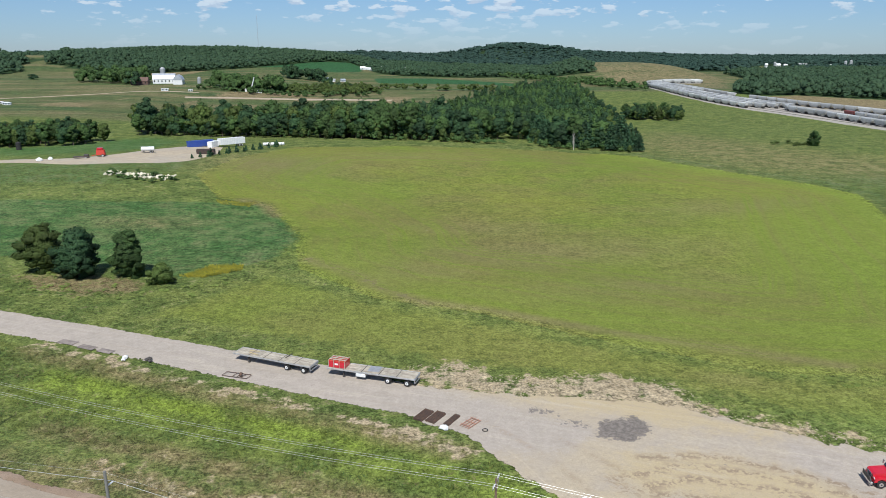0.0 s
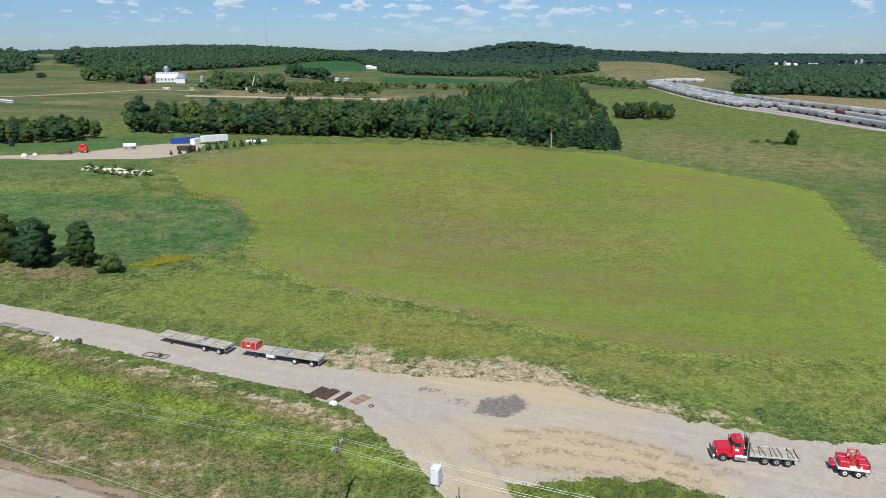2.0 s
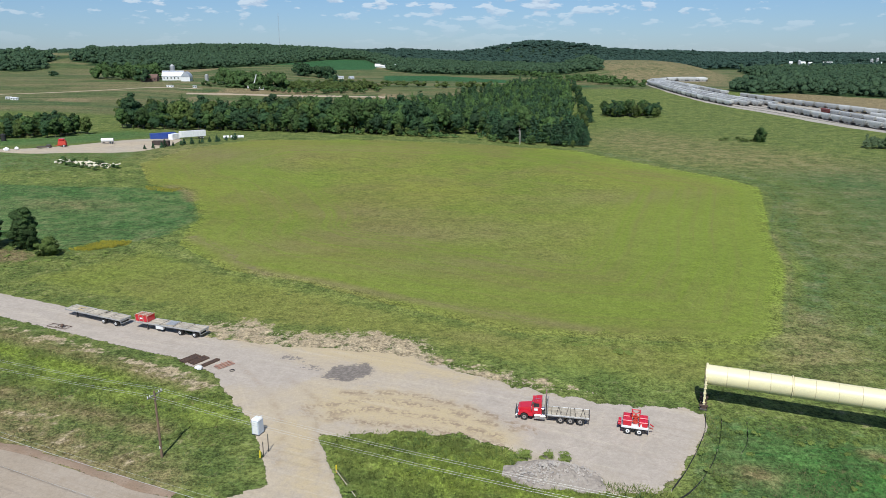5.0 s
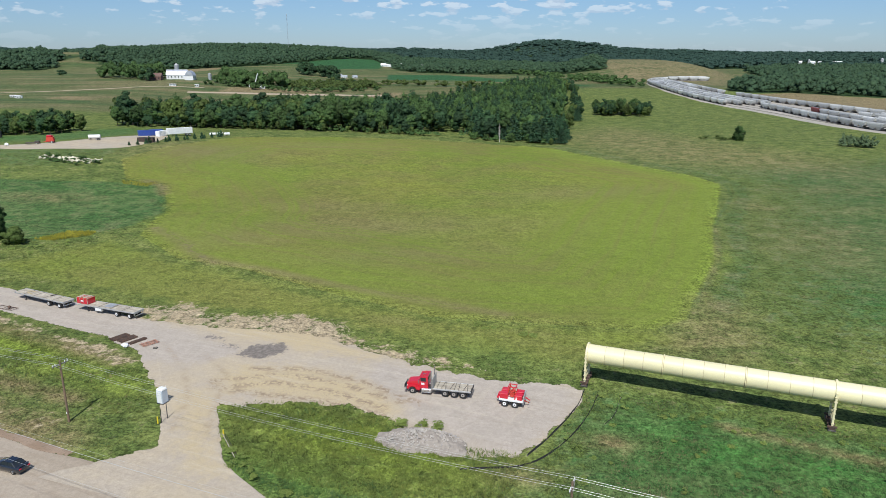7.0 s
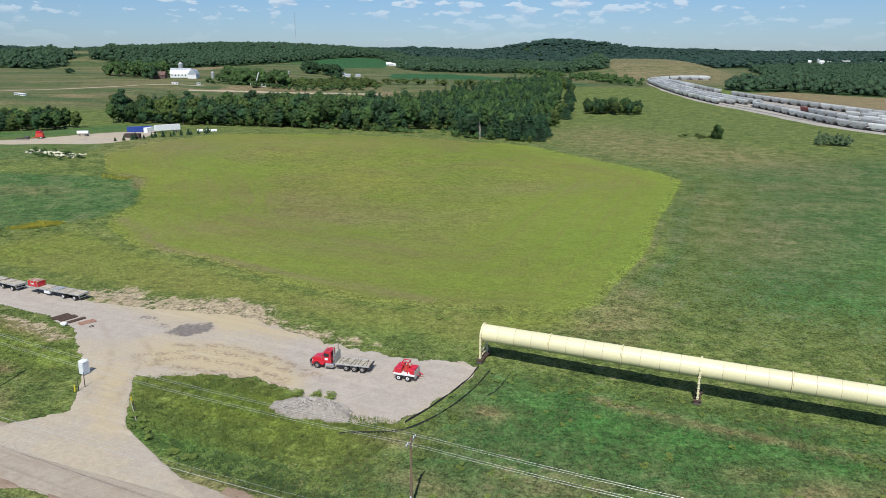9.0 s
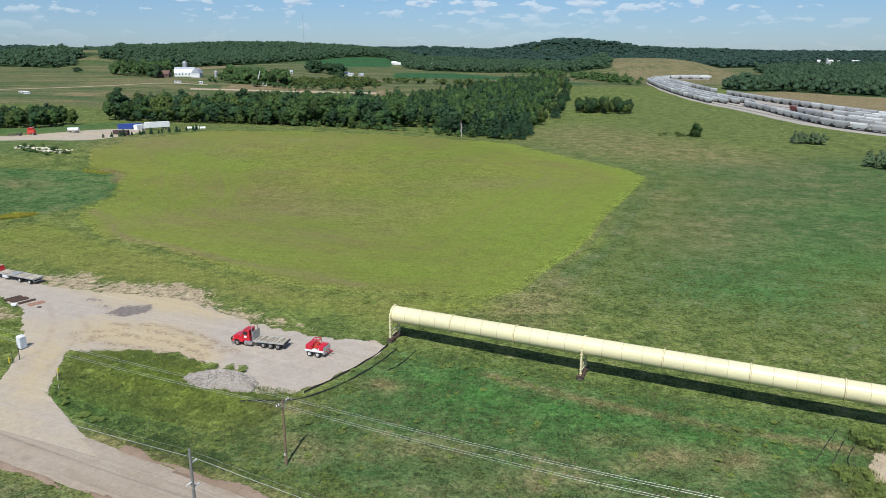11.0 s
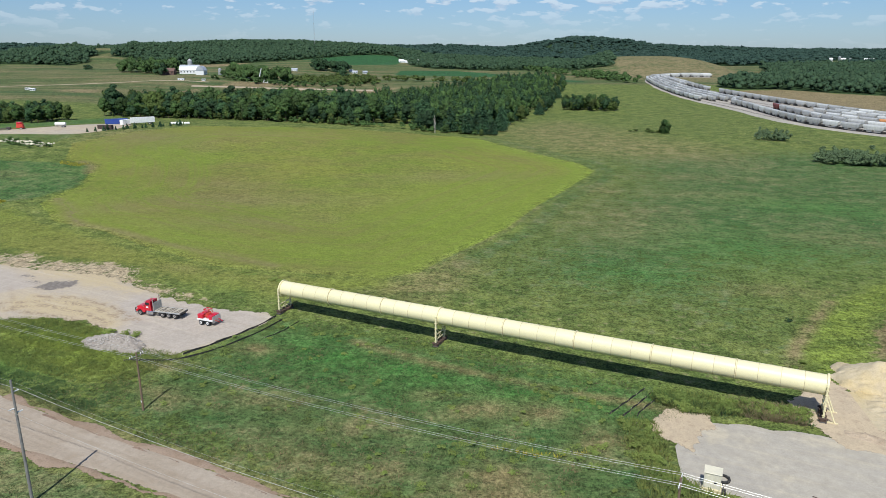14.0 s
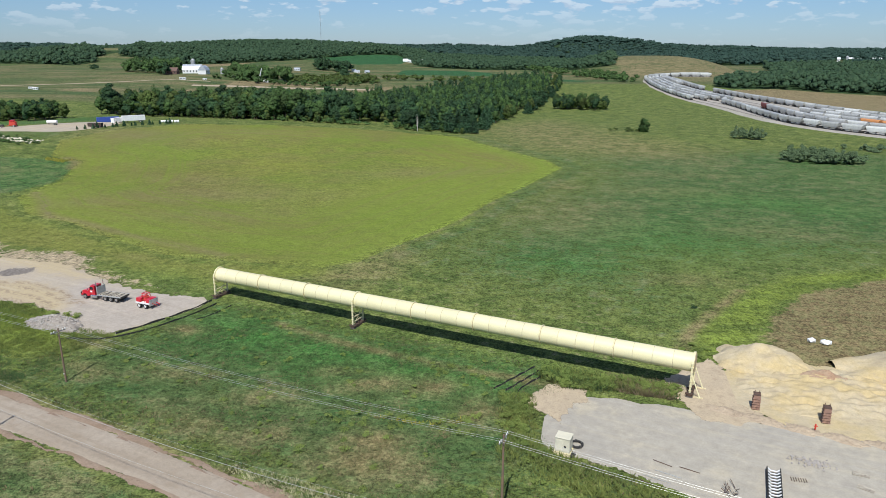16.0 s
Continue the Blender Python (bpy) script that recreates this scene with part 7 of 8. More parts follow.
def hopper(mat, label):
    """A covered hopper car, centred on the origin along x."""
    ob = empty("hopper_car", label, "rail car", group="covered hopper cars")
    side_line = [(-1.5, 1.55), (-1.6, 2.3), (-1.6, 3.6), (-1.35, 4.25), (-0.7, 4.55), (0.7, 4.55), (1.35, 4.25), (1.6, 3.6), (1.6, 2.3), (1.5, 1.55)]
    bm = bmesh.new()
    ends = []
    for x, k in ((-6.6, 0.0), (-5.9, 0.7), (-5.2, 1.0), (5.2, 1.0), (5.9, 0.7), (6.6, 0.0)):
        ends.append([bm.verts.new((x, y, 4.45 - (4.45 - z) * (k if z < 3.0 else 1.0) if z < 3 else z)) for y, z in side_line])
    for a, b in zip(ends, ends[1:]):
        for k in range(len(a)):
            bm.faces.new((a[k], b[k], b[(k + 1) % len(a)], a[(k + 1) % len(a)]))
    bm.faces.new(ends[0])
    bm.faces.new(ends[-1][::-1])
    bmesh.ops.recalc_face_normals(bm, faces=bm.faces)
    for k in range(7):
        for s in (-1, 1):
            block(bm, -4.86 + k * 1.6, -4.74 + k * 1.6, s * 1.62 - 0.05, s * 1.62 + 0.05, 1.6, 3.6)
    part("body", bm, mat, ob)
    part("roof_walk", boxm(-6.4, 6.4, -0.45, 0.45, 4.56, 4.66), ALLOY, ob)
    for x in (-2.6, 2.6):
        part("chute", boxm(x - 1.5, x + 1.5, -1.2, 1.2, 0.6, 1.6, taper=-0.15), mat, ob)
    part("sill", boxm(-7.1, 7.1, -0.3, 0.3, 0.95, 1.25), STEEL, ob)
    for x in (-5.3, 5.3):
        bm = boxm(x - 1.2, x + 1.2, -1.05, 1.05, 0.45, 0.9, bevel=0.05)
        for dx in (-0.85, 0.85):
            tube(bm, (x + dx, -0.95, 0.45), (x + dx, 0.95, 0.45), 0.45, sides=10)
        part("bogie", bm, STEEL, ob)
    for s in (-1, 1):
        part("end_ladder", boxm(s * 6.85 - 0.05, s * 6.85 + 0.05, -1.5, 1.5, 1.0, 1.2), STEEL, ob)
    return ob


stock = [hopper(CAR_GREY[0], "grey covered hopper car coupled in a string"), hopper(CAR_GREY[1], "pale grey covered hopper car coupled in a string"), hopper(CAR_GREY[2], "orange-brown covered hopper car among grey ones"), hopper(CAR_GREY[3], "dark red hopper car at the head of a string")]
edge_n, edge_f = spline(NEAR_EDGE, 500), spline(FAR_EDGE, 500)


def track(f0, f1=None):
    f = np.linspace(f0, f0 if f1 is None else f1, 500)[:, None]
    return edge_n * (1 - f) + edge_f * f


def string(path, y0, y1, odd=None, seed=1, pitch=14.6, start=0.0, span=None):
    """Cars along a track from where it passes y0 to where it passes y1."""
    r = random.Random(seed)
    d = np.concatenate([[0], np.cumsum(np.linalg.norm(np.diff(path, axis=0), axis=1))])
    i0, i1 = int(np.argmin(np.abs(path[:, 1] - y0))), int(np.argmin(np.abs(path[:, 1] - y1)))
    i0, i1 = span or (i0, i1)
    s, n = d[i0] + start, 0
    while s < d[i1]:
        a = [float(np.interp(s + o, d, path[:, k])) for o in (-5, 5) for k in (0, 1)]
        x, y = (a[0] + a[2]) / 2, (a[1] + a[3]) / 2
        kind = odd[n] if odd and n in odd else (1 if r.random() < 0.4 else 0)
        copy_thing(stock[kind], pose(x, y, lift(x, y, 0.5), 0, 0, math.degrees(math.atan2(a[3] - a[1], a[2] - a[0]))))
        s += pitch
        n += 1


string(track(0.10), 940, 640, seed=1)
string(track(0.24), 930, 634, seed=2)
string(track(0.38), 940, 629, seed=3)
string(track(0.52), 960, 622, seed=4)
near_path = edge_n + (edge_f - edge_n) * np.interp(edge_n[:, 1], [440, 600, 640], [0.09, 0.30, 0.62])[:, None]
string(near_path, 612, 262, seed=5)
mid_path = edge_n + (edge_f - edge_n) * np.interp(edge_n[:, 1], [430, 560], [0.26, 0.50])[:, None]
string(mid_path, 545, 280, {0: 3}, 6)
string(track(0.42), 470, 290, {3: 2, 4: 2}, 7)
string(track(0.58), 505, 300, {8: 2}, 8)
string(track(0.72), 500, 310, None, 9)
string(track(0.88), 985, 745, None, 10)
string(track(0.92), 715, 320, None, 11)
string(track(0.75), 1000, 800, None, 12)
for k, f in enumerate((0.12, 0.4, 0.7)):
    string(track(f), 0, 0, None, 20 + k, span=(2, 62 + 8 * k))
for ob in stock:
    discard(ob)
for f in (0.10, 0.24, 0.38, 0.52, 0.66, 0.90):
    rail_path = track(f)[40:470:6]
    bm = bmesh.new()
    for a, b in zip(rail_path, rail_path[1:]):
        n = Vector((-(b - a)[1], (b - a)[0], 0)).normalized() * 0.72
        for s in (-1, 1):
            tube(bm, Vector((*a, lift(*a, 0.58))) + n * s, Vector((*b, lift(*b, 0.58))) + n * s, 0.07, sides=4, cap=False)
    rails = empty("rail_track", "pair of steel rails on pale ballast", "railway", group="yard tracks", kind="structure")
    part("rails", bm, STEEL, rails)

# ---- compound behind the field ----
ribbon("compound_yard", [(-260, 330), (-194, 312), (-160, 294), (-140, 300), (-129, 326), (-122, 340), (-104, 336)], [(-262, 318), (-194, 300), (-152, 276), (-130, 274), (-112, 277), (-102, 286), (-98, 308)], PAD, "pale gravel track and yard of a small compound", 0.08, 60, 12, 0.4, "yard")
BLUE = surface("blue_container_paint", (0.03, 0.07, 0.32), (0.04, 0.08, 0.28), 0.6, 5, 0.5)
BROWN = surface("dark_brown_paint", (0.05, 0.035, 0.03), (0.07, 0.045, 0.035), 0.6, 5, 0.7)


def container(name, label, x, y, turn, length, tall, mat, category="container", wheels=False, lift_by=0.0):
    ob = empty(name, label, category, pose(x, y, lift(x, y, 0.08), 0, 0, turn))
    z0 = 1.15 if wheels else 0.1 + lift_by
    part("box", boxm(-length / 2, length / 2, -1.25, 1.25, z0, z0 + tall, bevel=0.04), mat, ob)
    n = int(length / 0.9)
    for k in range(n):
        xx = -length / 2 + 0.5 + k * (length - 1.0) / max(1, n - 1)
        for s in (-1, 1):
            part("rib", boxm(xx - 0.12, xx + 0.12, s * 1.27 - 0.03, s * 1.27 + 0.03, z0 + 0.15, z0 + tall - 0.15), mat, ob)
    part("roof", boxm(-length / 2, length / 2, -1.28, 1.28, z0 + tall, z0 + tall + 0.08, bevel=0.02), mat, ob)
    part("door", boxm(length / 2, length / 2 + 0.06, -1.15, 1.15, z0 + 0.1, z0 + tall - 0.1, bevel=0.01), ALLOY if wheels else mat, ob)
    if wheels:
        for xx in (length / 2 - 3.0, length / 2 - 1.6):
            for s in (-1, 1):
                wheel(ob, xx, s * 1.0, 0.5, 0.5, 0.5)
        for s in (-1, 1):
            part("landing_leg", boxm(-length / 2 + 3, -length / 2 + 3.2, s * 0.8 - 0.1, s * 0.8 + 0.1, 0, 1.2), STEEL, ob)
    else:
        for xx in (-length / 2 + 0.2, length / 2 - 0.2):
            part("skid", boxm(xx - 0.15, xx + 0.15, -1.2, 1.2, 0, 0.1 + lift_by), STEEL, ob)
    return ob


container("shipping_container", "blue steel shipping container in a gravel yard", -115.0, 336.5, 40, 12.2, 2.8, BLUE)
container("site_box", "small white storage box beside a semi-trailer", -108.3, 334.5, 75, 6.0, 2.6, WHITE)
container("semi_trailer", "long white box semi-trailer parked in a compound", -101.5, 341.0, 42, 13.0, 2.9, WHITE, "trailer", True)
container("skip_container", "low dark brown steel container", -102.5, 306.0, 6, 7.5, 1.9, BROWN)
tankc = empty("tank_trailer", "white cylindrical tank on a small trailer", "tank", pose(-126.5, 303.5, lift(-126.5, 303.5, 0.08), 0, 0, 15))
part("tank", barrel(bmesh.new(), -2.6, 2.6, 0.95, 20, zc=1.7), WHITE, tankc, smooth=False)
for s in (-1, 1):
    for xx in (1.0, 1.9):
        wheel(tankc, xx, s * 0.9, 0.4, 0.4, 0.3)
    part("saddle", boxm(s * 1.6 - 0.15, s * 1.6 + 0.15, -0.8, 0.8, 0.4, 1.0), STEEL, tankc)
part("jack", tubem((-2.4, 0, 0), (-2.4, 0, 0.9), 0.06), STEEL, tankc)
mach = empty("hay_machine", "red farm machine standing in grass", "farm machine", pose(-141.5, 292.5, lift(-141.5, 292.5), 0, 0, 15))
part("body", boxm(-1.8, 1.8, -1.3, 1.3, 0.7, 3.0, bevel=0.25, taper=0.3), ORANGE_RED, mach)
part("hopper", boxm(-1.2, 1.0, -1.2, 1.2, 3.0, 3.7, bevel=0.1), RED, mach)
for s in (-1, 1):
    wheel(mach, 0.9, s * 1.4, 0.6, 0.6, 0.4)
    part("strut", tubem((-1.8, s * 0.6, 0.8), (-3.6, 0, 0.5), 0.08), ORANGE_RED, mach)
cart = empty("farm_cart", "dark low farm implement in grass", "farm machine", pose(-148.2, 289.5, lift(-148.2, 289.5), 0, 0, 18))
part("bed", boxm(-3.0, 3.0, -1.0, 1.0, 0.5, 0.9, bevel=0.1), BROWN, cart)
part("rear_block", boxm(1.0, 2.8, -0.9, 0.9, 0.9, 1.6, bevel=0.1), STEEL, cart)
for s in (-1, 1):
    wheel(cart, 1.8, s * 1.1, 0.4, 0.4, 0.25)
silo = empty("black_tank", "upright black tank in green grass", "tank", pose(-219, 366, lift(-219, 366)))
part("tank", tubem((0, 0, 0), (0, 0, 3.6), 1.3, sides=18), BLACK, silo)
part("dome", tubem((0, 0, 3.6), (0, 0, 4.2), 1.3, 0.3, sides=18), BLACK, silo)
for k, (x, y) in enumerate(((-164.5, 288.8), (-161.0, 289.8))):
    lumps("white_boulder", "white boulder-like bundle in grass", "bundle", x, y, "white bundles", 1.3, WHITE, 2, 20 + k, "fold", 0.8)
for k, (x, y) in enumerate(((-87.0, 349.0), (-83.6, 350.6), (-80.4, 352.2))):
    bale = empty("wrapped_bale", "white plastic-wrapped hay bale", "hay bale", pose(x, y, lift(x, y), 0, 0, 25 + 3 * k), "wrapped bales")
    part("bale", barrel(bmesh.new(), -1.5, 1.5, 0.8, 16, zc=0.78), WHITE, bale)
    part("strap", barrel(bmesh.new(), -0.1, 0.1, 0.82, 16, zc=0.78), ALLOY, bale)
rng = random.Random(9)
PALE_ROCK = surface("pale_limestone", (0.66, 0.62, 0.48), (0.56, 0.50, 0.36), 0.8, 6, 0.9, bump=0.5, spread=0.3)
rubble = empty("rubble_heap", "spread heap of pale limestone rubble among weeds", "rubble", pose(-112, 256.5, lift(-112, 256.5)))
pale = [mesh_of("boulder", rock(rng, 1.0), PALE_ROCK) for _ in range(4)]
for k in range(110):
    x, y = -123 + 25 * rng.random(), 0
    y = 258.5 - (x + 123) * 0.18 + rng.gauss(0, 1.6)
    part("boulder", pale[k % 4], None, rubble, place=pose(x + 112, y - 256.5, lift(x, y) - lift(-112, 256.5) + 0.25, rng.uniform(0, 90), 0, rng.uniform(0, 360)) @ Matrix.Scale(rng.uniform(0.35, 1.0), 4))

# ---- farm and far buildings ----
ROOF_GREY = surface("metal_roof", (0.50, 0.52, 0.55), (0.42, 0.44, 0.47), 0.3, 3, 0.45, metal=0.3)
ROOF_BROWN = surface("brown_shingle", (0.16, 0.09, 0.07), (0.12, 0.08, 0.07), 0.6, 4, 0.9)


def house(name, label, x, y, turn, w, d, wall_h, roof_h, wall, roof, windows=3, gambrel=False):
    ob = empty(name, label, "building", pose(x, y, lift(x, y, -0.3), 0, 0, turn))
    body = part("wall", boxm(-w / 2, w / 2, -d / 2, d / 2, 0, wall_h), wall, ob)
    prof = [(-d / 2 - 0.4, wall_h - 0.1), (-d / 3.2, wall_h + roof_h * 0.62), (0, wall_h + roof_h), (d / 3.2, wall_h + roof_h * 0.62), (d / 2 + 0.4, wall_h - 0.1)] if gambrel else [(-d / 2 - 0.4, wall_h - 0.1), (0, wall_h + roof_h), (d / 2 + 0.4, wall_h - 0.1)]
    r = part("roof", prism(bmesh.new(), prof, -w / 2 - 0.4, w / 2 + 0.4), roof, ob, place=pose(0, 0, 0, 0, 0, 90))
    if gambrel:
        part("gable", prism(bmesh.new(), [(a * 0.97, b - 0.05) for a, b in prof], w / 2 + 0.41, w / 2 + 0.5), wall, ob, place=pose(0, 0, 0, 0, 0, -90))
    for k in range(windows):
        xx = -w / 2 + (k + 0.5) * w / windows
        win = part("window", boxm(xx - 0.6, xx + 0.6, -d / 2 - 0.05, -d / 2 + 0.02, wall_h * 0.4, wall_h * 0.75), GLASS, ob)
        part("sill", boxm(xx - 0.7, xx + 0.7, -d / 2 - 0.1, -d / 2, wall_h * 0.36, wall_h * 0.4), wall, win)
    return ob


def silo_tower(x, y, r, tall, label):
    ob = empty("silo", label, "silo", pose(x, y, lift(x, y, -0.3)), "silos")
    part("shell", tubem((0, 0, 0), (0, 0, tall), r, sides=20), ALLOY, ob)
    part("dome", tubem((0, 0, tall), (0, 0, tall + r * 0.7), r, r * 0.25, sides=20), ALLOY, ob)
    for k in range(6):
        part("hoop", tubem((0, 0, tall * (k + 0.5) / 6), (0, 0, tall * (k + 0.5) / 6 + 0.2), r + 0.06, sides=20), ALLOY, ob)


house("barn", "white gambrel barn with a grey metal roof", -321, 838, 12, 24, 11, 5.2, 6.2, WHITE, ROOF_GREY, 6, True)
house("barn_wing", "white barn wing with arched metal roof", -301, 828, 100, 16, 10, 5.5, 5.5, WHITE, ROOF_GREY, 3, True)
house("farmhouse", "brown-roofed house beside the barn", -341, 818, 10, 18, 11, 4.5, 4.0, ROOF_BROWN, ROOF_BROWN, 4)
silo_tower(-328, 853, 3.0, 16, "grey farm silo beside the barn")
silo_tower(-281, 838, 2.2, 7, "short grey silo beside the barn")
for x, y, w in ((-286, 745, 7), (-262, 752, 4), (-198, 779, 6)):
    house("trailer_home", "small white trailer with a flat roof", x, y, 8, w, 2.5, 2.2, 0.3, WHITE, WHITE, 2)
crane = empty("drill_rig", "white slanting rig mast in a works yard", "machine", pose(-204, 780, lift(-204, 780)))
part("mast", tubem((-3, 0, 2), (1.5, 0, 16), 0.7, 0.5, sides=6), WHITE, crane)
part("body", boxm(-9, 2, -1.6, 1.6, 0.8, 4.0, bevel=0.2), WHITE, crane)
part("cab", boxm(2, 5, -1.4, 1.4, 0.8, 3.4, bevel=0.3), WHITE, crane)
for x, y, w, t in ((-160, 1052, 8, 5), (-146, 1060, 7, 40), (-172, 1075, 6, 10), (-242, 1010, 9, 5)):
    house("far_house", "small pale house among trees", x, y, t, w, 5, 2.6, 2.0, WHITE, ROOF_GREY, 3)
for k in range(9):
    house("hoop_house", "low white-roofed shed in a cluster", -150 + 6 * (k % 5) + 2 * k, 1395 + 12 * (k // 3), 4, 16, 9, 3, 3.5, WHITE, WHITE, 2)
house("long_shed", "long white shed with a brown base", -82, 1404, 2, 38, 12, 5, 3, ROOF_BROWN, WHITE, 6)
for x, y in ((-364, 592), (-357, 588), (-352, 583)):
    house("parked_camper", "white vehicle parked beside a lane", x, y, 12, 4.5, 2.2, 2.0, 0.3, WHITE, WHITE, 2)
ribbon("far_lane", [(-900, 655), (-480, 632), (-400, 650), (-340, 695), (-300, 735), (-250, 745)], [(-900, 652), (-480, 629), (-399, 647), (-338, 691.5), (-299, 731), (-250, 741)], APRON, "pale dirt lane across far fields", 0.3, 60, 4, 0.5, "dirt road")
ribbon("works_road", [(-250, 700), (-180, 735), (-120, 745), (-50, 735)], [(-246, 688), (-176, 722), (-118, 728), (-52, 722)], APRON, "pale bare earth of a far works yard", 0.3, 40, 6, 1.0, "yard")
rng = random.Random(12)
for k in range(11):
    x, y = 850 + k * 17 + rng.uniform(-6, 6), 1915 - k * 16 + rng.uniform(-20, 20)
    top = rng.uniform(20.5, 22.5) - lift(x, y)
    house("far_building", "far white building among woods", x, y, rng.uniform(-20, 20), rng.uniform(7, 16), 10, top - 2, 3, WHITE, WHITE, 3)
for x, y, h in ((985, 1790, 29), (996, 1786, 31), (858, 1890, 25)):
    silo_tower(x, y, 3.2, h - lift(x, y), "tall grey silo on the horizon")
tower = empty("radio_mast", "slender guyed lattice radio mast on a wooded ridge", "mast", pose(-421, 1679, lift(-421, 1679)))
mast_h = 131 - lift(-421, 1679)
for k in range(3):
    a = 2 * math.pi * k / 3
    part("leg", tubem((0.9 * math.cos(a), 0.9 * math.sin(a), 0), (0.9 * math.cos(a), 0.9 * math.sin(a), mast_h), 0.09, sides=5), ALLOY, tower)
bm = bmesh.new()
for k in range(24):
    z = mast_h * k / 24
    for j in range(3):
        a, b = 2 * math.pi * j / 3, 2 * math.pi * (j + 1) / 3
        tube(bm, (0.9 * math.cos(a), 0.9 * math.sin(a), z), (0.9 * math.cos(b), 0.9 * math.sin(b), z + mast_h / 24), 0.04, sides=4, cap=False)
part("lattice", bm, ALLOY, tower)

# ---- weeds, bushes and flowers ----


def blades(rng, x, y, tall, wide, per, lean=1.1):
    """Tufts of pointed blades at the spots x, y; returns vertices and faces."""
    n = len(x)
    z = height(x, y)
    px, py, pz = (np.repeat(v, per) for v in (x, y, z))
    h = np.repeat(tall, per) * rng.uniform(0.55, 1.15, n * per)
    w = np.repeat(wide, per)
    a = rng.uniform(0, 2 * np.pi, n * per)
    off = w * rng.uniform(0.0, 0.9, n * per)
    bx, by = px + np.cos(a) * off, py + np.sin(a) * off
    b = rng.uniform(0, 2 * np.pi, n * per)
    half = rng.uniform(0.05, 0.12, n * per) * (0.6 + 0.5 * h)
    tx, ty = bx + np.cos(a) * lean * h * rng.uniform(0.2, 1, n * per), by + np.sin(a) * lean * h * rng.uniform(0.2, 1, n * per)
    p = np.stack([np.stack([bx + np.cos(b) * half, by + np.sin(b) * half, pz - 0.05], 1), np.stack([bx - np.cos(b) * half, by - np.sin(b) * half, pz - 0.05], 1), np.stack([tx, ty, pz + h], 1)], 1)
    return p.reshape(-1, 3), np.arange(n * per * 3).reshape(-1, 3)


HARD = [[(-150, 158), (-88, 131.5), (-61, 122), (-37.5, 113), (-3.8, 99), (21.8, 94.5), (33, 92.5), (39, 88.5), (47, 84.5), (65, 77.6), (77, 76.6), (76.4, 72), (68, 58), (55, 60), (47, 67), (36, 69), (24.2, 67.6), (26.5, 60.5), (29.1, 54.7), (32, 50.8), (48, 39.3), (64, 34), (107, 19), (190, -14), (184, -26), (103, 14), (59, 27.5), (4, 43), (-58, 63), (-136, 92), (-130, 104), (-53, 75), (-10, 59.8), (14, 51.6), (18.8, 54.5), (19, 58), (15.6, 66.5), (4, 84), (-15, 93.8), (-60, 112.6), (-104, 128), (-146, 145)],
        [(144.6, 45.5), (150, 47.5), (165, 46), (166, 54), (173, 61.5), (190, 63), (242, 66), (242, -12), (164, 22), (148, 31)]]


def weeds(name, outline, count, tall, wide, per, leaf, label, seed, patch=0.0, lean=1.1):
    rng = np.random.default_rng(seed)
    xs, ys = [p[0] for p in outline], [p[1] for p in outline]
    x, y = rng.uniform(min(xs), max(xs), count), rng.uniform(min(ys), max(ys), count)
    ok = inside(x, y, outline)
    ok &= rng.random(count) > 1.25 * reach(x, y, PAD_FRINGE, 3)
    ok &= rng.random(count) > 0.9 * near_line(x, y, FIELD_TRACK, 3.2)
    ok &= rng.random(count) > 1.1 * reach(x, y, LANE_BANK, 1.2)
    for way in HARD:
        ok &= reach(x, y, way, 1.0) < rng.uniform(0.0, 0.5, count)
    x, y = x[ok], y[ok]
    if patch:
        keep = np.array([noise.noise(Vector((a * 0.09 + seed, b * 0.14, 0))) for a, b in zip(x, y)]) > patch - 0.5
        x, y = x[keep], y[keep]
    t = 0.62 * tall * rng.uniform(0.5, 1.3, len(x))
    v, f = blades(rng, x, y, t, wide * rng.uniform(0.6, 1.3, len(x)), per, lean)
    me = raw_mesh(name, v, f, leaf)
    layer = me.color_attributes.new("tints", "FLOAT_COLOR", "POINT")
    tone = tints(x, y)
    layer.data.foreach_set("color", np.repeat(tone, 3 * per, axis=0).astype(np.float32).ravel())
    return tagged(new(name, me), label, "weeds", kind="stuff")


VERGE = [(-120, 132), (-84, 118), (-58, 109), (-30, 97.5), (-4, 86.5), (6, 79), (13, 68), (14.5, 63), (8, 63.5), (-2, 66.5), (-13.6, 70.8), (-26, 75.4), (-36, 78.6), (-44, 81.2), (-52, 83.9), (-60, 86.2), (-120, 107)]
VERGE_LOW = [(14.5, 63), (18, 55), (10, 54), (-12, 61), (-56, 77), (-120, 100), (-120, 107), (-60, 86.2), (-36, 78.6), (-13.6, 70.8), (-2, 66.5), (8, 63.5)]
ISLAND = [(23.6, 67.5), (25, 71), (31, 69.4), (41, 67.8), (48, 65.2), (55, 63.5), (50, 61), (49.6, 58), (55, 56.5), (60, 60), (66, 58), (68, 56), (64, 47), (57.7, 45.1), (48.2, 47.6), (42, 49), (36, 50.9), (33, 52.3), (29.5, 55.5), (27, 60)]
ISLAND_LOW = [(29.5, 55), (33, 51.8), (36, 50.4), (42, 48.5), (48.2, 47.1), (57.7, 44.6), (66, 47), (64, 35), (46, 42), (36, 46.5), (32, 51)]
BANK = [(-110, 142), (-60, 123), (-36, 114.5), (-3, 101), (34, 95), (52, 83.5), (78, 78.5), (100, 92), (98, 106), (74, 103), (52, 104), (28, 117), (6, 131), (-14, 139), (-48, 156), (-100, 160)]
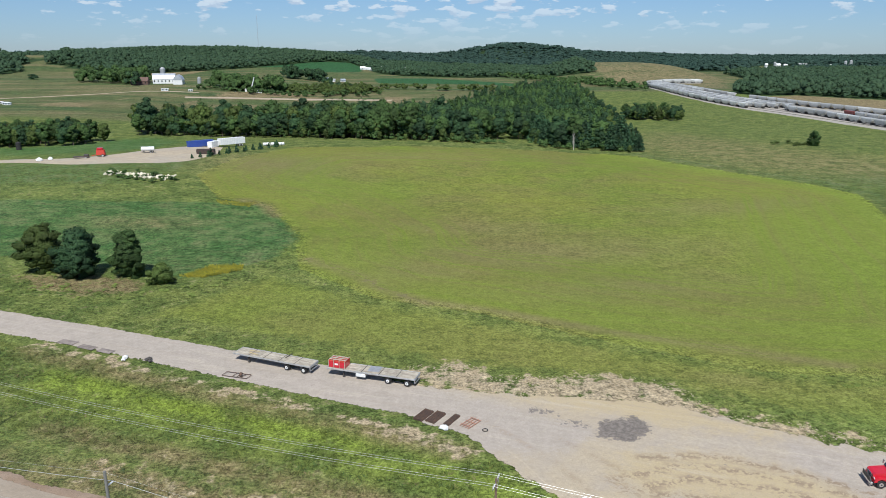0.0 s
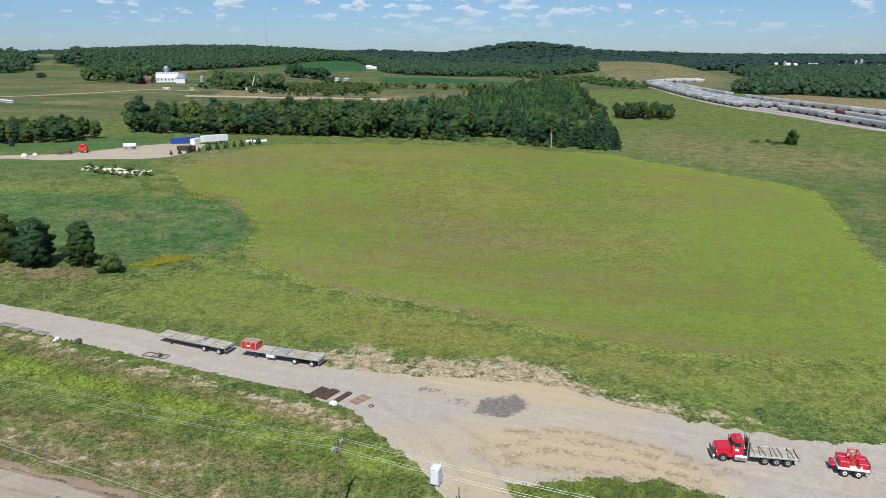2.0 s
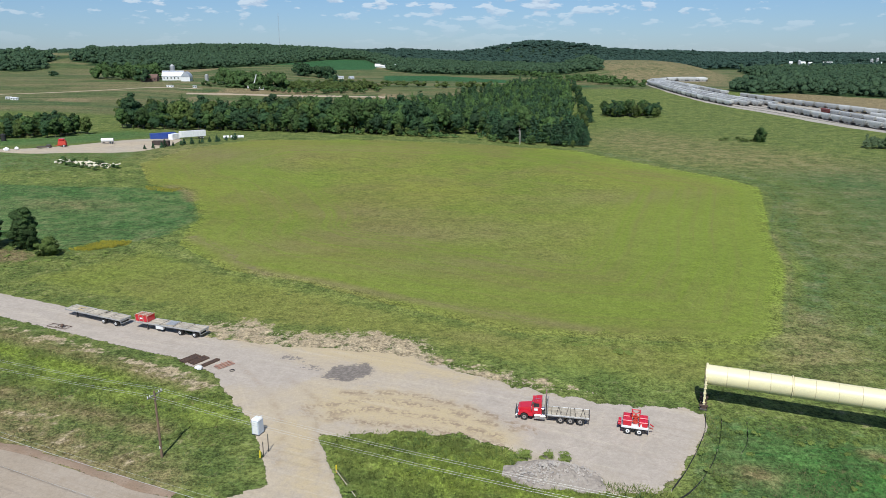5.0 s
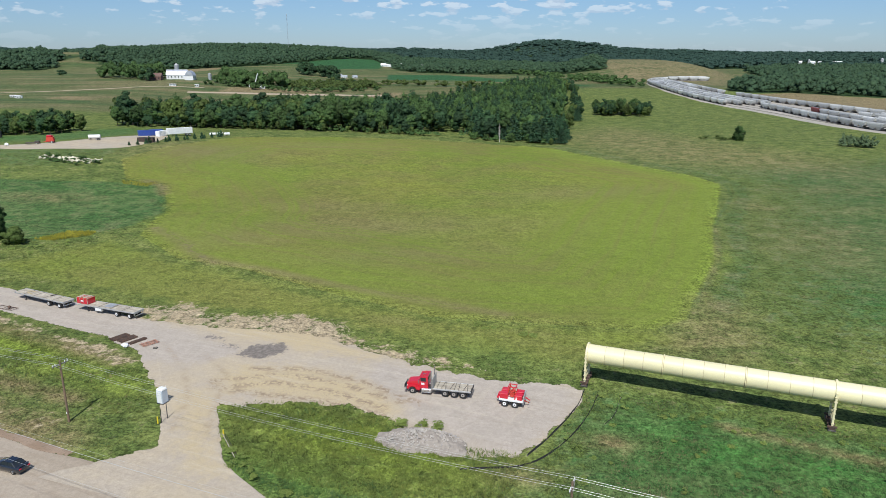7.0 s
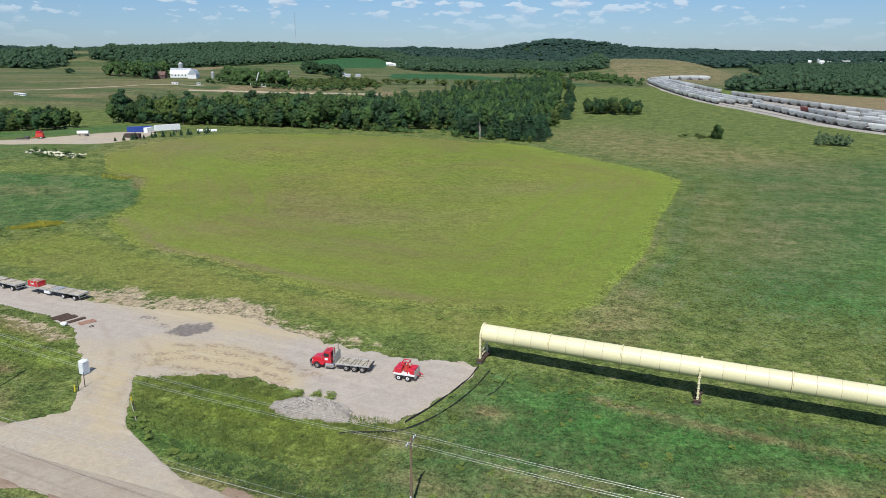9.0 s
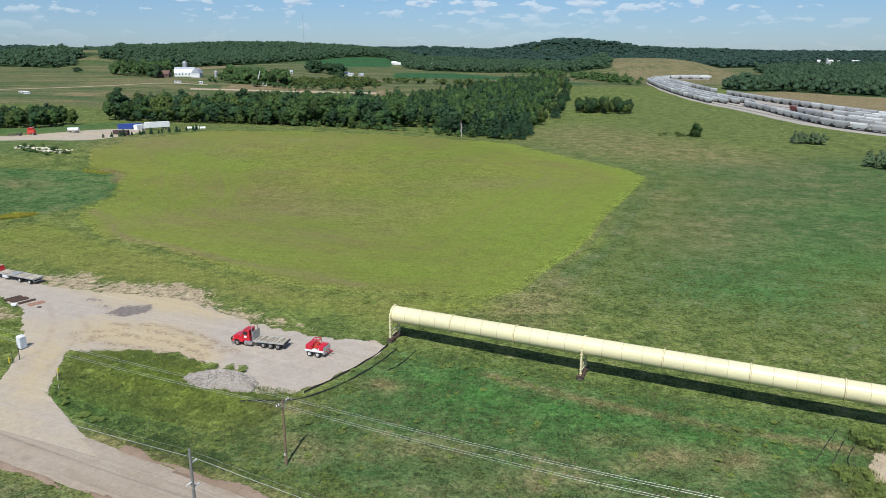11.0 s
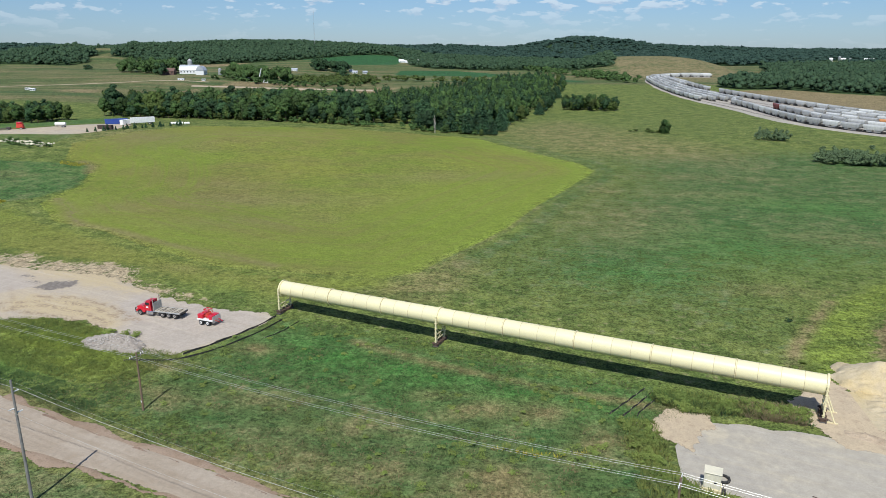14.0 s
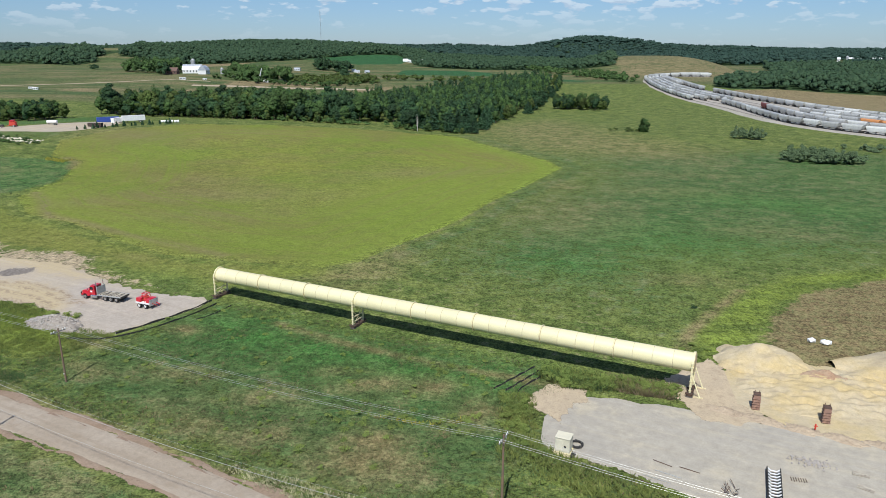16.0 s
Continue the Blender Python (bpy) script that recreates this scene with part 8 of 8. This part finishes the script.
NEAR_RIGHT = [(70, 57), (78, 76), (100, 71), (166, 50), (148, 48), (143, 40), (148, 29), (166, 20), (130, 10), (106, 21), (70, 34), (52, 42), (60, 48)]
LOT_EDGE = [(148.5, 48.6), (158, 49.0), (165.5, 47.0), (166, 51), (157, 53), (146, 55.5), (144, 53)]
LOT_STRAW = [(157, 48.6), (166, 46.8), (166, 51.5), (155, 53.5)]
LOT_FRONT = [(139, 46), (144, 46), (145, 33), (148, 30.5), (160, 24.5), (170, 18), (166, 12), (140, 28)]
SOUTH = [(-60, 60), (4, 40), (58, 26), (110, 10), (100, -10), (30, 10), (-60, 40)]
weeds("verge_weeds", VERGE, 20000, 0.55, 0.55, 6, WEED, "tall yellow-green grass and weeds between lane and road", 91, 0, 1.2)
weeds("verge_weeds", VERGE, 2600, 0.7, 0.5, 6, WEED_DARK, "darker weeds between lane and road", 92, 0.55, 1.0)
weeds("verge_straw", VERGE, 2600, 0.6, 0.45, 5, STRAW, "dry straw-coloured stalks in the verge", 93, 0.6)
weeds("low_verge_grass", VERGE_LOW, 9000, 0.34, 0.5, 6, WEED_DULL, "short dull green grass beside the road", 131)
weeds("low_verge_grass", VERGE_LOW, 4000, 0.34, 0.5, 6, WEED_DARK, "short dark green grass beside the road", 132, 0.5)
weeds("island_weeds", ISLAND, 8000, 0.6, 0.55, 6, WEED, "dense tall weeds between yard and road", 94, 0, 1.2)
weeds("island_weeds", ISLAND, 1600, 0.8, 0.5, 6, WEED_DARK, "dense dark weeds between yard and road", 95, 0.55, 1.1)
weeds("low_island_grass", ISLAND_LOW, 7000, 0.4, 0.5, 6, WEED_DARK, "short dark green grass between weeds and road", 133)
weeds("bank_weeds", BANK, 17000, 0.38, 0.5, 6, WEED, "rough grass and weeds beside the lane and yard", 96)
weeds("bank_weeds", BANK, 2500, 0.45, 0.5, 6, WEED_DARK, "lush weeds beside the lane and yard", 97, 0.55)
weeds("meadow_weeds", NEAR_RIGHT, 30000, 0.38, 0.5, 6, WEED_DULL, "dull green grass beside the tube", 98)
weeds("meadow_weeds", NEAR_RIGHT, 7000, 0.40, 0.5, 6, WEED_DARK, "darker grass clumps beside the tube", 99, 0.5)
weeds("meadow_straw", NEAR_RIGHT, 16000, 0.35, 0.5, 5, STRAW, "dry grass in the meadow", 100, 0.5)
weeds("lot_weeds", LOT_EDGE, 2000, 1.2, 0.5, 9, WEED, "tall leafy weeds along the gravel lot", 101)
weeds("lot_weeds", LOT_EDGE, 700, 1.2, 0.5, 9, WEED_DARK, "tall leafy weeds along the gravel lot", 113)
weeds("lot_straw", LOT_STRAW, 900, 1.3, 0.5, 8, STRAW, "tall dry weeds along the gravel lot", 114)
weeds("corner_grass", GREEN_CORNER, 6000, 0.5, 0.6, 5, WEED, "bright green grass beside the sand yard", 115)
weeds("lot_weeds", LOT_FRONT, 4500, 1.1, 0.45, 8, WEED, "tall weeds along the front of the lot", 102)
weeds("roadside_weeds", SOUTH, 12000, 0.5, 0.5, 6, WEED_DARK, "grey-green weeds south of the road", 103)
weeds("roadside_straw", SOUTH, 2500, 0.6, 0.5, 5, STRAW, "dry brown stalks south of the road", 116, 0.5)
FIELD_NEAR = [(-40, 175), (-34, 160), (-14, 140), (28, 118), (52, 105), (92, 106), (117, 148), (129, 193), (144, 226), (140, 240), (-50, 225)]
weeds("field_grass", FIELD_NEAR, 12000, 0.28, 0.6, 4, WEED, "yellow-green regrowth on the hay field", 104, 0.42, 1.4)
OPEN = [(110, 128), (131, 190), (150, 250), (260, 330), (330, 320), (330, 210), (260, 115), (180, 72), (106, 98)]
weeds("open_grass", OPEN, 26000, 0.45, 0.8, 4, WEED_DULL, "rough green grass across the open meadow", 105, 0.42, 1.4)
weeds("open_straw", OPEN, 7000, 0.4, 0.8, 4, STRAW, "dry grass across the open meadow", 106, 0.52, 1.4)
DAMP_EDGE = [(-68, 232), (-57, 226), (-47, 206), (-38, 187), (-38.5, 170), (-46, 158), (-58, 149), (-56, 151), (-46, 161), (-40, 171), (-40, 186), (-49, 205), (-60, 224)]
weeds("fringe_weeds", DAMP_EDGE, 1500, 0.8, 0.7, 6, WEED_DARK, "dark weeds round the damp meadow", 107)
FIELD_EDGE = [(92, 346), (127, 295), (146, 270), (152, 250), (147, 225), (132, 192), (120, 148), (113, 130), (102, 110), (103.5, 109), (114.5, 129.4), (121.8, 147.4), (134, 192), (149, 225.4), (154, 250), (148, 271), (128.6, 296), (94, 348)]
weeds("fringe_weeds", FIELD_EDGE, 3600, 0.8, 0.6, 5, WEED_DULL, "dull weeds along the edge of the hay field", 108, 0.5)
weeds("goldenrod", [(-60, 153), (-55, 152), (-47, 158), (-48, 162), (-55, 161)], 900, 1.0, 0.5, 8, GOLD, "patch of yellow goldenrod in flower", 109)
weeds("goldenrod", [(112, 33), (122, 31), (136, 34), (140, 38), (128, 36), (114, 37)], 500, 0.8, 0.5, 8, GOLD, "scattered yellow flowers in the meadow", 110, 0.55)
weeds("goldenrod", [(-75, 229), (-60, 228), (-62, 222), (-72, 224)], 260, 0.9, 0.6, 6, GOLD, "yellow flowers at the meadow corner", 111)
weeds("pale_flowers", [(106, 22), (114, 20), (124, 17), (124, 13), (116, 15.5), (106, 19.8)], 700, 0.6, 0.4, 6, PALE_FLOWER, "cream-coloured flowers along the road", 112)


def bushes(name, outline, spacing, tall, wide, leaf, label, seed, per=160, size=0.3):
    r = np.random.default_rng(seed)
    x, y = scatter(r, outline, spacing)
    return thicket(name, [(a, b, tall * r.uniform(0.5, 1.2), wide * r.uniform(0.6, 1.2)) for a, b in zip(x, y)], leaf, per, size, label, "bushes", seed, clumps=5, fill=0.6 if size > 0.2 else 0.0)


bushes("shrub_row", [(240, 362), (244, 354), (258, 352), (259, 361)], 1.8, 5.6, 1.6, LEAF_GREY, "row of grey-green shrubs in open meadow", 121, 420, 0.24)
bushes("shrub_row", [(248, 288), (252, 278), (276, 274), (284, 284), (270, 300), (256, 300)], 2.4, 5.2, 1.9, LEAF_GREY, "thicket of grey-green shrubs in open meadow", 122, 420, 0.24)
bushes("shrub_row", [(288, 330), (296, 318), (330, 300), (330, 320), (300, 338)], 5, 3.0, 2.0, LEAF_GREY, "scattered shrubs before the rail yard", 123, 300, 0.26)
bushes("shrub_row", [(176, 388), (190, 378), (196, 382), (192, 392)], 3.5, 1.8, 1.6, LEAF_YELLOW, "low brush beside a lone tree", 124, 240, 0.24)
bushes("wood_edge_bushes", [(-60, 388), (-20, 376), (10, 367), (40, 372), (60, 362), (96, 354), (96, 360), (40, 380), (-20, 384)], 5.5, 3.5, 2.2, LEAF, "low bushes along the edge of the wood", 125, 130, 0.4)
bushes("meadow_bush", [(173.4, 86), (174.6, 85.4), (174.6, 86.8), (173.6, 87)], 1.2, 1.1, 0.8, LEAF_DARK, "small dark bush in the meadow", 126, 360, 0.075)
bushes("ditch_bushes", [(166, 58), (168, 66), (172, 69), (175, 66), (171, 60)], 1.7, 0.7, 0.8, LEAF_WEED, "weeds and brush along a ditch", 127, 270, 0.075)
bushes("lot_bushes", LOT_EDGE, 0.95, 1.25, 0.75, LEAF_WEED, "leafy green weeds along the gravel lot", 142, 210, 0.075)
bushes("lot_bushes", [(139, 46), (143, 45.5), (144, 33), (147, 30), (145, 28), (139, 34)], 1.1, 1.0, 0.75, LEAF_WEED, "leafy green weeds along the gravel lot", 143, 180, 0.075)
bushes("flower_brush", [(112, 32), (122, 30.5), (138, 32), (141, 40), (130, 37), (114, 37)], 2.2, 0.9, 0.8, LEAF_WEED, "leafy weeds in the meadow", 144, 210, 0.075)
bushes("meadow_brush", NEAR_RIGHT, 5, 0.6, 0.7, LEAF_WEED, "low leafy clumps in the meadow", 128, 180, 0.075)
bushes("hay_scrub", [(56, 103), (70, 98), (72, 95), (60, 98)], 1.6, 0.35, 0.9, LEAF_WEED, "olive brush at the foot of the field", 129, 240, 0.075)
bushes("bank_brush", [(-100, 158), (-62, 148), (-44, 154), (-40, 148), (-56, 136), (-96, 140)], 4.5, 0.8, 0.9, LEAF_WEED, "scattered brush on the dry bank", 130, 210, 0.075)
bushes("rubble_weeds", [(-124, 262), (-98, 256), (-94, 250), (-106, 246), (-122, 254)], 3, 1.6, 1.3, LEAF, "weeds growing round the rubble", 131, 90, 0.25)
for k, (x, y) in enumerate(zip(np.linspace(-103, -80, 16), np.linspace(292, 345, 16))):
    sapling = tree_kind(140 + k % 3, "sapling", "small dark conifer sapling in a planted row", 2.6, 0.9, 160, 0.3, NEEDLE, True, 0.06)
    sapling["group"] = "planted saplings"
    sapling.matrix_basis = pose(x + (k % 3 - 1) * 0.8, y, lift(x, y), 0, 0, 40 * k) @ Matrix.Scale(0.7 + 0.15 * (k % 4), 4)
dead = empty("dead_tree", "bare pale dead tree at the wood's edge", "tree", pose(66.5, 361, lift(66.5, 361)))
part("trunk", trunk_mesh(np.random.default_rng(7), 11, 0.24, PALE_BARK, 36, 0.075), None, dead)

# pebbles and clods along the rough edge of the yard
rng = np.random.default_rng(77)
CLOD = surface("tan_clods", (0.40, 0.335, 0.235), (0.32, 0.265, 0.18), 0.8, 6, 0.9, bump=0.5)
x, y = scatter(rng, PAD_FRINGE, 0.7)
ex, ey = scatter(rng, [(24, 68), (31, 69.4), (37, 69.6), (44, 67.6), (49, 65), (52, 61), (54, 63), (50, 69), (44, 71.6), (37, 73), (30, 72.6), (24, 70.4)], 0.6)
x, y = np.concatenate([x, ex]), np.concatenate([y, ey])
size = rng.uniform(0.05, 0.2, len(x))
corner = np.array([(1, 0, 0), (-0.5, 0.87, 0), (-0.5, -0.87, 0), (0, 0, 0.9)])
turn = rng.uniform(0, 6.28, len(x))
px = corner[None, :, 0] * np.cos(turn)[:, None] - corner[None, :, 1] * np.sin(turn)[:, None]
py = corner[None, :, 0] * np.sin(turn)[:, None] + corner[None, :, 1] * np.cos(turn)[:, None]
pv = np.stack([x[:, None] + px * size[:, None], y[:, None] + py * size[:, None], height(x, y)[:, None] + corner[None, :, 2] * size[:, None]], -1)
pf = (np.arange(len(x))[:, None, None] * 4 + np.array([(0, 1, 3), (1, 2, 3), (2, 0, 3)])[None]).reshape(-1, 3)
tagged(new("pebbles", raw_mesh("pebbles", pv.reshape(-1, 3), pf, CLOD)), "tan pebbles and clods along the yard's edge", "stones", kind="stuff")
bushes("driveway_brush", [(27.5, 56.5), (31, 52), (38, 47), (45, 43), (46, 45), (38, 49), (32, 54), (29, 58)], 1.7, 0.9, 0.9, LEAF_WEED, "leafy green weeds along the driveway's edge", 141, 330, 0.075)
bushes("heap_brush", [(49, 64.6), (56, 63.6), (57, 62.4), (50, 63)], 0.8, 1.0, 0.8, LEAF_WEED, "leafy green weeds behind the gravel heap", 145, 360, 0.075)
hx, hy = 54.3 + rng.normal(0, 2.6, 700), 59.4 + rng.normal(0, 1.25, 700)
far_out = np.hypot((hx - 54.3) / 6.2, (hy - 59.4) / 3.0)
hx, hy, far_out = hx[far_out < 0.95], hy[far_out < 0.95], far_out[far_out < 0.95]
size = rng.uniform(0.06, 0.26, len(hx))
turn = rng.uniform(0, 6.28, len(hx))
px = corner[None, :, 0] * np.cos(turn)[:, None] - corner[None, :, 1] * np.sin(turn)[:, None]
py = corner[None, :, 0] * np.sin(turn)[:, None] + corner[None, :, 1] * np.cos(turn)[:, None]
top = height(hx, hy) + 2.0 * (1 - far_out) ** 0.8
pv = np.stack([hx[:, None] + px * size[:, None], hy[:, None] + py * size[:, None], top[:, None] + corner[None, :, 2] * size[:, None]], -1)
pf = (np.arange(len(hx))[:, None, None] * 4 + np.array([(0, 1, 3), (1, 2, 3), (2, 0, 3)])[None]).reshape(-1, 3)
tagged(new("heap_rubble", raw_mesh("heap_rubble", pv.reshape(-1, 3), pf, STONE)), "loose pale stones on the gravel heap", "stones", kind="stuff")
